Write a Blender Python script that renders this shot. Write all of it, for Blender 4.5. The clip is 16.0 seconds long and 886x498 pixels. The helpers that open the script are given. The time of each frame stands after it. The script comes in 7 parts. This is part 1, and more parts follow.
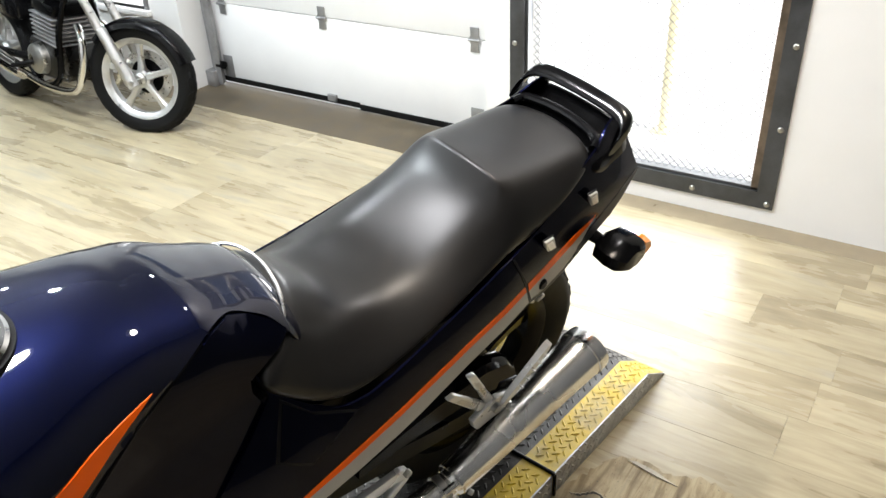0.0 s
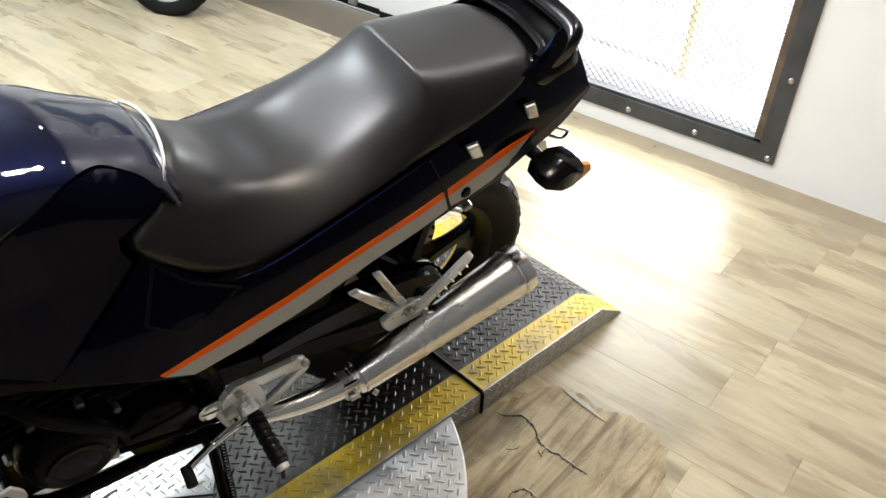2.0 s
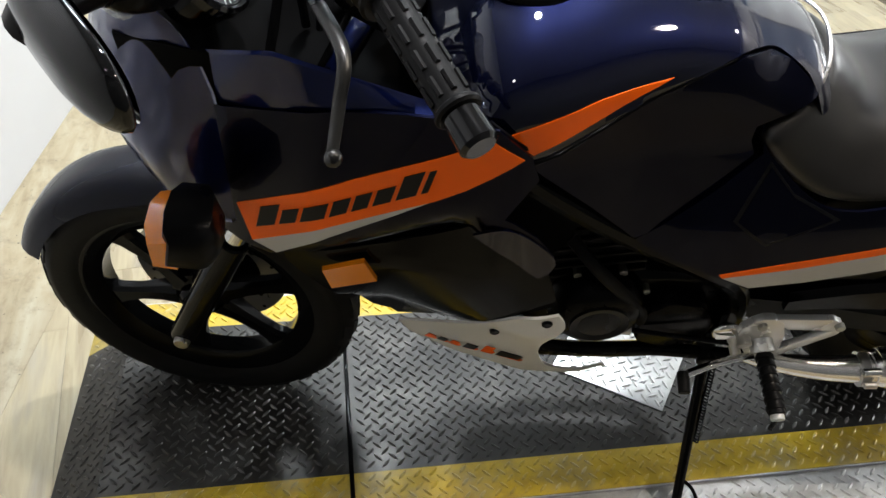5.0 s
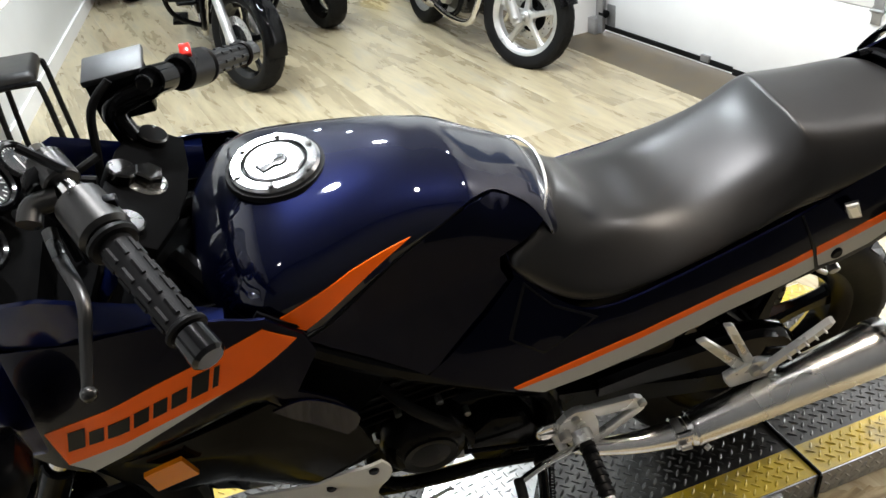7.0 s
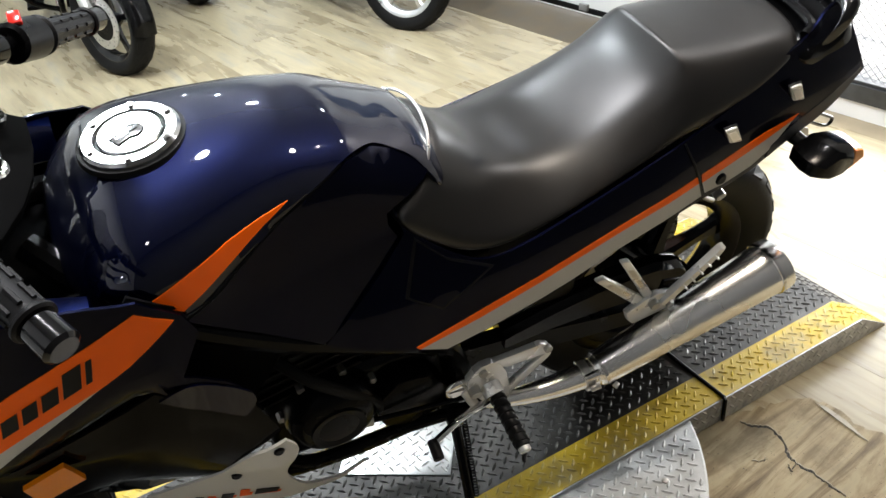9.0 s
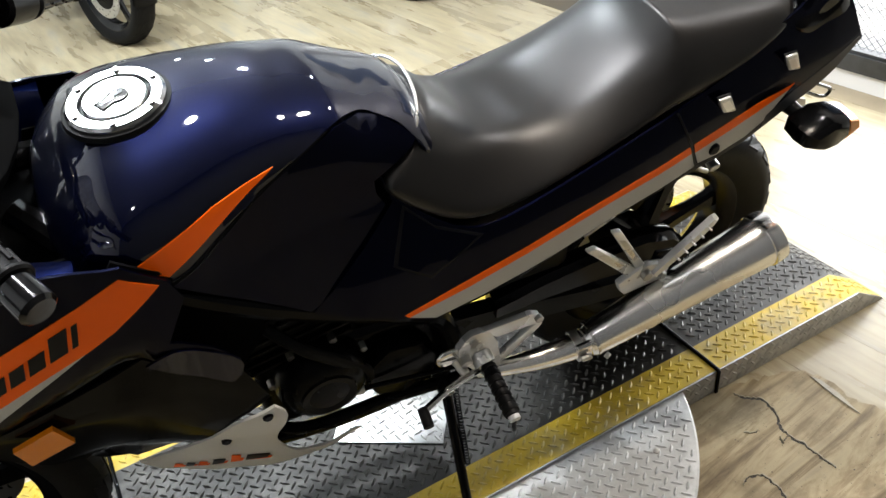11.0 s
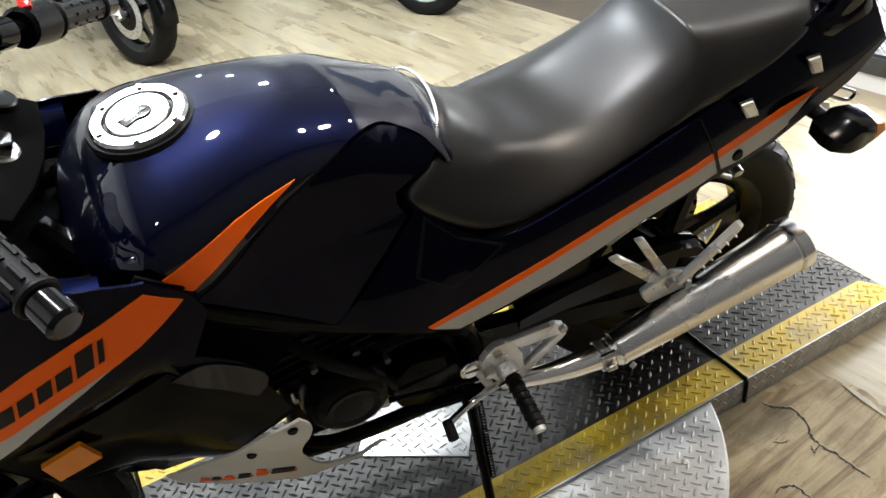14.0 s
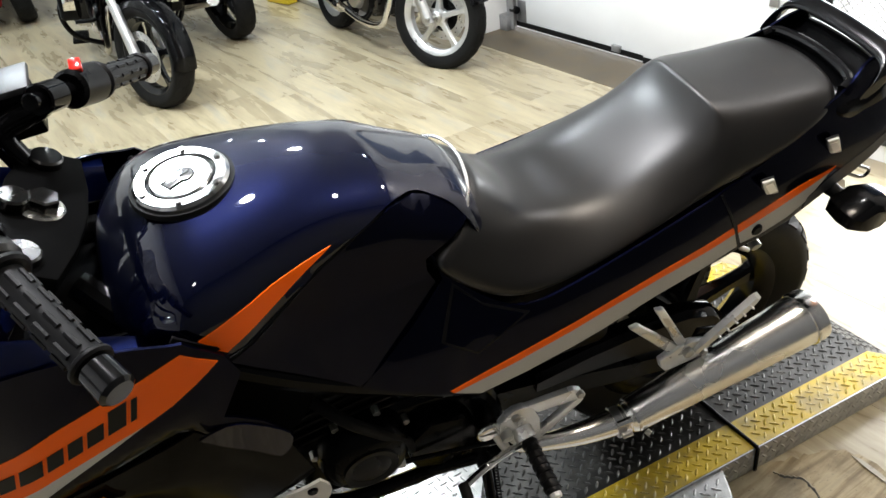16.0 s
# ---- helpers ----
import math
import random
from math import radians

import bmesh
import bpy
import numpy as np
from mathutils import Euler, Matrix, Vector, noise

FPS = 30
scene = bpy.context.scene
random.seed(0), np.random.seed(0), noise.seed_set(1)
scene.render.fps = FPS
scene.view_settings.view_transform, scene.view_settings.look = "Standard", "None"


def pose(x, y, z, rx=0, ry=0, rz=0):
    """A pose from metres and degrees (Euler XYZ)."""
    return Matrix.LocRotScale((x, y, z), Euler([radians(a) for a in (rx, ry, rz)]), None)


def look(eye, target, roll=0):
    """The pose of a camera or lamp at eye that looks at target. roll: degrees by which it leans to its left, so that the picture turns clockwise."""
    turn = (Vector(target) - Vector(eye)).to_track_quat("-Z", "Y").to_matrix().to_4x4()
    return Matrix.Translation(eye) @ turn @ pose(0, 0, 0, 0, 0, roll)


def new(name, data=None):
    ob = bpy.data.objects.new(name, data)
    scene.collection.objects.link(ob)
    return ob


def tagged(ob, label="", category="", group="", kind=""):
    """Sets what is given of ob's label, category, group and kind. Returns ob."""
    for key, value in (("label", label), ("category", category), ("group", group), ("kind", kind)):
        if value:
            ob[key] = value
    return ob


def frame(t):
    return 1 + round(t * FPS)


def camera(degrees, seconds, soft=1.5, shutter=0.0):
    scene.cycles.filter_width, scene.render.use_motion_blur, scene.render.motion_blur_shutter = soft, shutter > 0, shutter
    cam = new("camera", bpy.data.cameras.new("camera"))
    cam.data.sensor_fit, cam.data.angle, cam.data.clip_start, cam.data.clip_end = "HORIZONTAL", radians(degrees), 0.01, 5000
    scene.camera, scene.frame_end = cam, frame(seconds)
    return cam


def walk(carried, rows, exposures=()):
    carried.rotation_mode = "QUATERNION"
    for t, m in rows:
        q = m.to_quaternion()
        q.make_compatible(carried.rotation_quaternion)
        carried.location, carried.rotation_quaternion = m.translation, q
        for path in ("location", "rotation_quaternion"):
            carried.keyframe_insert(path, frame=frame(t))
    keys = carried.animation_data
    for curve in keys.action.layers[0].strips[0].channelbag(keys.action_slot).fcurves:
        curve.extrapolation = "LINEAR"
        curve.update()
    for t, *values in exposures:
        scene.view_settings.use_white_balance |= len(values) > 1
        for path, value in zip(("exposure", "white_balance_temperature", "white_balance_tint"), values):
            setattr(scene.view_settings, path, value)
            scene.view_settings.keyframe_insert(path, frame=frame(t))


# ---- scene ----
cam = camera(58.1, 16.0)
PATH = [
    (0, (-1.003, -0.762, 1.503), (0.41, 0.198, 0.462), -2.9),
    (0.5, (-0.964, -0.852, 1.522), (0.455, 0.148, 0.528), -3.1),
    (1, (-0.844, -0.913, 1.518), (0.527, 0.149, 0.52), 0.9),
    (1.5, (-0.838, -0.931, 1.503), (0.508, 0.124, 0.466), 2.9),
    (2, (-0.888, -0.928, 1.443), (0.391, 0.052, 0.258), 2.4),
    (2.5, (-0.874, -0.919, 1.386), (0.352, 0.04, 0.13), 3.4),
    (3, (-0.897, -0.894, 1.372), (0.203, 0.199, 0.109), 6.0),
    (3.5, (-0.976, -0.852, 1.321), (-0.138, 0.324, -0.063), 7.9),
    (4, (-1.053, -0.815, 1.322), (-0.389, 0.511, -0.02), 7.2),
    (4.2, (-1.092, -0.815, 1.329), (-0.508, 0.571, 0.012), 8.3),
    (6.3, (-1.12, -0.834, 1.424), (-0.753, 0.762, 0.277), -5.5),
    (6.5, (-1.084, -0.852, 1.445), (-0.634, 0.762, 0.353), -5.0),
    (7, (-0.984, -0.924, 1.45), (-0.233, 0.601, 0.396), -5.4),
    (7.5, (-0.934, -0.963, 1.437), (-0.118, 0.549, 0.415), -8.7),
    (8, (-0.924, -0.955, 1.4), (-0.055, 0.443, 0.265), -10.5),
    (8.5, (-0.957, -0.917, 1.411), (-0.012, 0.425, 0.269), -5.8),
    (9, (-0.949, -0.911, 1.405), (-0.031, 0.457, 0.27), -7.0),
    (9.5, (-0.934, -0.919, 1.397), (-0.053, 0.425, 0.206), -6.6),
    (9.7, (-0.932, -0.921, 1.393), (-0.055, 0.413, 0.188), -6.8),
    (11.8, (-0.932, -0.929, 1.396), (-0.054, 0.429, 0.219), -7.3),
    (12, (-0.937, -0.929, 1.394), (-0.065, 0.426, 0.209), -7.5),
    (12.5, (-0.933, -0.927, 1.385), (-0.045, 0.401, 0.182), -7.4),
    (13, (-0.931, -0.927, 1.38), (-0.083, 0.442, 0.194), -7.7),
    (13.5, (-0.926, -0.927, 1.39), (-0.093, 0.476, 0.232), -9.0),
    (14, (-0.933, -0.927, 1.39), (-0.083, 0.469, 0.238), -9.0),
    (14.5, (-0.946, -0.925, 1.396), (-0.096, 0.48, 0.254), -7.7),
    (15, (-0.949, -0.93, 1.406), (-0.1, 0.463, 0.249), -8.3),
    (15.5, (-0.96, -0.918, 1.425), (-0.127, 0.533, 0.331), -8.1),
    (16, (-0.963, -0.905, 1.432), (-0.064, 0.532, 0.37), -6.7),
]
walk(cam, [(t, look(eye, target, roll)) for t, eye, target, roll in PATH])

# ---- world and light ----
world = bpy.data.worlds.new("world")
scene.world = world
world.use_nodes = True
_wt = world.node_tree
_sky = _wt.nodes.new("ShaderNodeTexSky")
_sky.sky_type = "NISHITA"
_sky.sun_disc = False
_sky.sun_elevation = radians(45)
_sky.sun_rotation = radians(188)
_wt.links.new(_sky.outputs[0], _wt.nodes["Background"].inputs[0])
_wt.nodes["Background"].inputs[1].default_value = 0.12

sun = new("sun", bpy.data.lights.new("sun", "SUN"))
sun.data.energy = 5.0
sun.data.angle = radians(0.5)
sun.data.color = (1.0, 0.95, 0.88)
sun.matrix_world = look((1.0, -8, 9), (2.35, 1, 0))

CEILING = 3.1


def area_lamp(name, eye, target, sx, sy, watts, color=(1, 1, 1)):
    d = bpy.data.lights.new(name, "AREA")
    d.shape, d.size, d.size_y, d.energy, d.color = "RECTANGLE", sx, sy, watts, color
    o = new(name, d)
    o.matrix_world = look(eye, target)
    return o


# daylight that comes in through the mesh door
area_lamp("door_daylight", (1.805, 0.20, 0.74), (-2.0, 0.10, 0.40), 0.9, 1.12, 36, (0.95, 0.98, 1.0))
LAMPS = [(1.45, -0.35), (1.45, 1.15), (-0.7, 2.1), (-0.6, 3.3), (0.6, 3.3), (-0.4, 5.0), (0.7, 5.0), (-1.6, -1.0)]
# the aisle lamp's wide, strong disc is added to spread the seat highlight
for lx, ly in LAMPS:
    d = bpy.data.lights.new("ceiling_bulb", "AREA")
    d.shape, d.size, d.energy, d.color = "DISK", (0.60 if 1.5 < ly < 3 else 0.10), (2 if lx < -1 else 15 if ly < 0 else 5 if ly < 1.5 else 84 if ly < 3 else 24), ((1.0, 0.965, 0.96) if ly < 1 else (0.82, 0.92, 1.0))
    o = new("ceiling_bulb", d)
    o.location = (lx, ly, CEILING - 0.06)
# three large round ceiling lights over the stand
LARGE = [(0.34, -0.50, 34), (-0.60, 0.51, 60), (0.45, 1.77, 40)]
for lx, ly, watts in LARGE:
    d = bpy.data.lights.new("round_light", "AREA")
    d.shape, d.size, d.energy, d.color = "DISK", 0.15, watts, ((1.0, 0.88, 0.75) if ly < 0 else (0.965, 0.965, 1.0) if ly < 1 else (0.88, 0.94, 1.0))
    o = new("round_light", d)
    o.location = (lx, ly, CEILING - 0.075)

# ---- materials ----
def mat(name, color, rough=0.5, metal=0.0, coat=0.0, spec=0.5):
    m = bpy.data.materials.new(name)
    m.use_nodes = True
    b = m.node_tree.nodes["Principled BSDF"]
    b.inputs["Base Color"].default_value = (*color, 1)
    b.inputs["Roughness"].default_value = rough
    b.inputs["Metallic"].default_value = metal
    b.inputs["Coat Weight"].default_value = coat
    b.inputs["Coat Roughness"].default_value = 0.03
    b.inputs["Coat IOR"].default_value = 1.36
    b.inputs["Specular IOR Level"].default_value = spec
    return m


def node(m, kind, **values):
    n = m.node_tree.nodes.new(kind)
    for key, value in values.items():
        n.inputs[key.replace("_", " ")].default_value = value
    return n


def link(m, a, b):
    m.node_tree.links.new(a, b)


def bsdf(m):
    return m.node_tree.nodes["Principled BSDF"]


def ramp(m, fac, stops):
    r = m.node_tree.nodes.new("ShaderNodeValToRGB")
    el = r.color_ramp.elements
    while len(el) < len(stops):
        el.new(0.5)
    for e, (p, c) in zip(el, stops):
        e.position, e.color = p, (*c, 1)
    link(m, fac, r.inputs[0])
    return r.outputs[0]


def mapped(m, scale=(1, 1, 1), rot=(0, 0, 0), kind="Object"):
    tc = m.node_tree.nodes.new("ShaderNodeTexCoord")
    mp = m.node_tree.nodes.new("ShaderNodeMapping")
    mp.inputs["Scale"].default_value = scale
    mp.inputs["Rotation"].default_value = rot
    link(m, tc.outputs[kind], mp.inputs[0])
    return mp.outputs[0]


def noise_tex(m, vec, scale, detail=4.0, rough=0.55, distort=0.0):
    n = node(m, "ShaderNodeTexNoise", Scale=scale, Detail=detail, Roughness=rough, Distortion=distort)
    link(m, vec, n.inputs["Vector"])
    return n.outputs["Fac"]


def mixc(m, fac, a, b, mode="MIX"):
    n = m.node_tree.nodes.new("ShaderNodeMix")
    n.data_type, n.blend_type = "RGBA", mode
    for sock, v in ((n.inputs[0], fac), (n.inputs[6], a), (n.inputs[7], b)):
        if isinstance(v, (int, float)):
            sock.default_value = v
        elif isinstance(v, tuple):
            sock.default_value = (*v, 1)
        else:
            link(m, v, sock)
    return n.outputs[2]


def rng(m, fac, lo, hi, a=0.0, b=1.0):
    n = node(m, "ShaderNodeMapRange", From_Min=a, From_Max=b, To_Min=lo, To_Max=hi)
    link(m, fac, n.inputs[0])
    return n.outputs[0]


def bump(m, height, strength=0.3, dist=0.002):
    n = node(m, "ShaderNodeBump", Strength=strength, Distance=dist)
    link(m, height, n.inputs["Height"])
    link(m, n.outputs[0], bsdf(m).inputs["Normal"])


def textured(name, color, rough=0.5, metal=0.0, coat=0.0, var=0.25, scale=6.0, fine=90.0, bumpy=0.15, rvar=0.12, kind="Object", spec=0.5):
    """A material with stains at one scale, grain at another and fine relief."""
    m = mat(name, color, rough, metal, coat, spec)
    v = mapped(m, kind=kind)
    big, small = noise_tex(m, v, scale, 5), noise_tex(m, v, fine, 3)
    dark = tuple(c * (1 - var) for c in color)
    light = tuple(min(1, c * (1 + var * 0.6)) for c in color)
    c = ramp(m, big, [(0.3, dark), (0.7, light)])
    c = mixc(m, rng(m, small, 0.0, 0.35), c, dark)
    link(m, c, bsdf(m).inputs["Base Color"])
    link(m, rng(m, big, max(0.02, rough - rvar), min(1, rough + rvar), 0.3, 0.7), bsdf(m).inputs["Roughness"])
    if bumpy:
        bump(m, small, bumpy, 0.001)
    return m


def paint_mat(name, color, flake=0.0, rough=0.5, metal=0.0, coat=0.5):
    """Motorcycle paint under a clear coat, with faint dust and swirl marks."""
    m = mat(name, color, rough, metal, coat, 0.08)
    bsdf(m).inputs["Coat IOR"].default_value = 1.34
    v = mapped(m)
    dust = noise_tex(m, v, 9, 6, 0.65)
    if flake:
        sp = node(m, "ShaderNodeTexVoronoi", Scale=900)
        link(m, v, sp.inputs["Vector"])
        light = tuple(min(1, c * (1 + flake) + 0.01 * flake) for c in color)
        c = mixc(m, rng(m, sp.outputs["Distance"], 0.6, 0.0, 0.0, 0.6), color, light)
        link(m, c, bsdf(m).inputs["Base Color"])
    link(m, rng(m, dust, 0.015, 0.06, 0.35, 0.75), bsdf(m).inputs["Coat Roughness"])
    wav = noise_tex(m, v, 14, 2)
    bump(m, wav, 0.02, 0.002)
    return m


def chrome_mat(name, color=(0.78, 0.78, 0.78), rough=0.08, brushed=0.0):
    m = mat(name, color, rough, 1.0)
    v = mapped(m, (1, 1, 1) if not brushed else (2, 60, 60))
    n = noise_tex(m, v, 12, 4)
    link(m, rng(m, n, rough * 0.6, rough * 1.8 + 0.03, 0.3, 0.7), bsdf(m).inputs["Roughness"])
    c = ramp(m, noise_tex(m, mapped(m), 7, 5), [(0.3, tuple(x * 0.82 for x in color)), (0.65, color)])
    link(m, c, bsdf(m).inputs["Base Color"])
    return m


NAVY = paint_mat("navy_paint", (0.0006, 0.0017, 0.0140), 0.08, 0.40, 0.85, 1.0)
bsdf(NAVY).inputs["Coat IOR"].default_value = 1.45
# darker than the tank's navy; on the knee panels it stands in for shade
NAVY_DARK = paint_mat("darkened_navy_paint", (0.0006, 0.0012, 0.009), 0.05, 0.26, 0.85, 0.28)
ORANGE = paint_mat("orange_decal", (1.0, 0.135, 0.002), 0, 0.4)
SILVER = paint_mat("silver_decal", (0.46, 0.44, 0.40), 0.2, 0.35)
NAVY_GLOSS = paint_mat("navy_lacquer", (0.005, 0.012, 0.085), 0.2, 0.36, 0.75, 1.0)
bsdf(NAVY_GLOSS).inputs["Coat IOR"].default_value = 1.5
bsdf(NAVY_GLOSS).inputs["Coat IOR"].default_value = 1.75
PEARL = paint_mat("pearl_silver_paint", (0.62, 0.61, 0.57), 0.2, 0.3)
DECAL_BLACK = mat("black_decal", (0.005, 0.005, 0.006), 0.3, spec=0.15)
BLACK_GLOSS = textured("black_gloss_plastic", (0.0022, 0.0022, 0.0024), 0.12, var=0.3, bumpy=0.03, spec=0.10)
BLACK_SHINE = textured("black_lacquer", (0.004, 0.004, 0.0045), 0.10, var=0.3, bumpy=0.02, spec=0.35)
MATTE_BLACK = textured("matte_black_plastic", (0.0016, 0.0016, 0.0017), 0.7, var=0.3, bumpy=0.1, spec=0.03)
BLACK_SATIN = textured("black_satin", (0.0028, 0.0028, 0.003), 0.30, var=0.35, bumpy=0.10, spec=0.08)
BLACK_METAL = textured("black_engine_paint", (0.0026, 0.0026, 0.0028), 0.24, var=0.4, fine=160, bumpy=0.15, spec=0.08)
RUBBER = textured("tyre_rubber", (0.008, 0.008, 0.008), 0.55, var=0.35, fine=140, bumpy=0.25, spec=0.10)
GREY_PLASTIC = textured("grey_reservoir_plastic", (0.016, 0.017, 0.019), 0.5, var=0.2, bumpy=0.08)
GRIP_RUBBER = textured("grip_rubber", (0.006, 0.006, 0.0063), 0.42, var=0.3, bumpy=0.2, spec=0.12)
CHROME = chrome_mat("chrome", (0.80, 0.79, 0.77), 0.06)
STEEL = chrome_mat("brushed_steel", (0.60, 0.59, 0.57), 0.28)
CAP_METAL = chrome_mat("brushed_cap_aluminium", (0.50, 0.50, 0.50), 0.13)
SILENCER = mat("polished_silencer_steel", (0.93, 0.92, 0.89), 0.24, 1.0)
link(SILENCER, rng(SILENCER, noise_tex(SILENCER, mapped(SILENCER), 5, 3), 0.20, 0.30, 0.3, 0.7), bsdf(SILENCER).inputs["Roughness"])
ALU = chrome_mat("satin_aluminium", (0.80, 0.80, 0.79), 0.36)
bsdf(ALU).inputs["Metallic"].default_value = 0.75
SILVER_WHEEL = chrome_mat("silver_wheel_paint", (0.66, 0.66, 0.65), 0.36)
GUNMETAL = chrome_mat("dark_polished_alloy", (0.060, 0.059, 0.057), 0.24)
CAST = textured("cast_aluminium", (0.80, 0.80, 0.78), 0.30, 0.5, var=0.25, fine=200, bumpy=0.25)
BOLT = chrome_mat("zinc_bolt", (0.50, 0.49, 0.46), 0.3)
AMBER = mat("amber_lens", (0.72, 0.20, 0.004), 0.12, 0, 0.6)
RED = mat("red_lens", (0.55, 0.02, 0.012), 0.15, 0, 0.6)
RED_PAINT = paint_mat("dark_red_paint", (0.16, 0.012, 0.012), 0.4)
REFLECTOR = mat("clear_reflector", (0.74, 0.74, 0.71), 0.18, 0.35, 0.5)
WHITE_PRINT = mat("white_print", (0.75, 0.75, 0.73), 0.4)
DIAL = mat("black_dial", (0.005, 0.005, 0.0055), 0.35)
GLASS = mat("dial_glass", (1, 1, 1), 0.02)
bsdf(GLASS).inputs["Transmission Weight"].default_value = 1.0
bsdf(GLASS).inputs["IOR"].default_value = 1.3
SMOKE = mat("smoked_screen", (0.010, 0.011, 0.012), 0.08, spec=1.0)
bsdf(SMOKE).inputs["Alpha"].default_value = 0.42
MIRROR = mat("mirror_glass", (0.85, 0.86, 0.86), 0.01, 1.0)


def seat_mat():
    m = mat("seat_vinyl", (0.007, 0.0066, 0.0062), 0.34, spec=0.43)
    v = mapped(m)
    g = node(m, "ShaderNodeTexVoronoi", Scale=650)
    link(m, v, g.inputs["Vector"])
    big = noise_tex(m, v, 5, 5)
    # the brown stop puts the lamps' warm reflection into the vinyl's colour
    link(m, ramp(m, big, [(0.3, (0.004, 0.0038, 0.0036)), (0.62, (0.009, 0.0078, 0.0066)), (0.75, (0.020, 0.014, 0.010))]), bsdf(m).inputs["Base Color"])
    link(m, rng(m, noise_tex(m, v, 7, 4, 0.55), 0.30, 0.39, 0.3, 0.7), bsdf(m).inputs["Roughness"])
    bump(m, g.outputs["Distance"], 0.09, 0.0006)
    return m


SEAT = seat_mat()


def plank_mat():
    """Weathered oak-look vinyl plank: streaks along the board, tone by board."""
    m = mat("oak_vinyl", (0.45, 0.38, 0.25), 0.30, spec=0.5)
    nt = m.node_tree
    info = nt.nodes.new("ShaderNodeObjectInfo")
    tc = nt.nodes.new("ShaderNodeTexCoord")
    geo = nt.nodes.new("ShaderNodeNewGeometry")
    off = nt.nodes.new("ShaderNodeVectorMath")
    off.operation = "MULTIPLY_ADD"
    comb = nt.nodes.new("ShaderNodeCombineXYZ")
    for i in range(3):
        link(m, info.outputs["Random"], comb.inputs[i])
    link(m, comb.outputs[0], off.inputs[0])
    off.inputs[1].default_value = (7, 31, 3)
    link(m, geo.outputs["Position"], off.inputs[2])
    mp = nt.nodes.new("ShaderNodeMapping")
    mp.inputs["Scale"].default_value = (32, 3.0, 1)
    link(m, off.outputs[0], mp.inputs[0])
    mp2 = nt.nodes.new("ShaderNodeMapping")
    mp2.inputs["Scale"].default_value = (10, 1.7, 1)
    link(m, off.outputs[0], mp2.inputs[0])
    streak = noise_tex(m, mp.outputs[0], 1.0, 6, 0.65, 0.6)
    cloud = noise_tex(m, mp2.outputs[0], 1.0, 4, 0.6, 0.4)
    base = ramp(m, cloud, [(0.28, (0.240, 0.197, 0.124)), (0.43, (0.332, 0.281, 0.182)), (0.57, (0.425, 0.367, 0.240)), (0.72, (0.328, 0.299, 0.232))])
    dark = ramp(m, streak, [(0.28, (0.66, 0.62, 0.56)), (0.50, (0.94, 0.93, 0.92)), (0.72, (1.12, 1.11, 1.08))])
    c = mixc(m, 0.85, base, dark, "MULTIPLY")
    tone = nt.nodes.new("ShaderNodeMapRange")
    tone.inputs["To Min"].default_value, tone.inputs["To Max"].default_value = 0.88, 1.08
    link(m, info.outputs["Random"], tone.inputs[0])
    vm = nt.nodes.new("ShaderNodeVectorMath")
    vm.operation = "SCALE"
    link(m, c, vm.inputs[0])
    link(m, tone.outputs[0], vm.inputs["Scale"])
    link(m, vm.outputs[0], bsdf(m).inputs["Base Color"])
    link(m, rng(m, cloud, 0.22, 0.38, 0.3, 0.7), bsdf(m).inputs["Roughness"])
    bump(m, streak, 0.08, 0.001)
    return m


OAK = plank_mat()
SUBFLOOR = textured("glue_stained_subfloor", (0.22, 0.17, 0.11), 0.45, var=0.5, scale=9, fine=60)
WORN_FLOOR = textured("worn_floor_edge", (0.30, 0.245, 0.16), 0.35, var=0.22, scale=8, fine=70)


def patch_mat():
    """Bare glue-stained floor: diagonal swirls, brown stains and black specks."""
    m = mat("glue_swirled_floor", (0.36, 0.28, 0.17), 0.55, spec=0.25)
    v = mapped(m, (2.2, 16, 1), (0, 0, radians(35)))
    sw = noise_tex(m, v, 1.0, 6, 0.62, 1.6)
    st = noise_tex(m, mapped(m), 9, 6, 0.65)
    sp = noise_tex(m, mapped(m), 150, 3, 0.6)
    c = ramp(m, sw, [(0.30, (0.090, 0.062, 0.029)), (0.44, (0.225, 0.168, 0.090)), (0.56, (0.370, 0.303, 0.183)), (0.70, (0.290, 0.240, 0.155))])
    c = mixc(m, rng(m, st, 0.0, 0.6, 0.48, 0.70), c, (0.105, 0.071, 0.032))
    c = mixc(m, rng(m, sp, 0.0, 0.8, 0.66, 0.72), c, (0.04, 0.032, 0.025))
    link(m, c, bsdf(m).inputs["Base Color"])
    link(m, rng(m, sw, 0.45, 0.65, 0.3, 0.7), bsdf(m).inputs["Roughness"])
    bump(m, st, 0.25, 0.002)
    return m


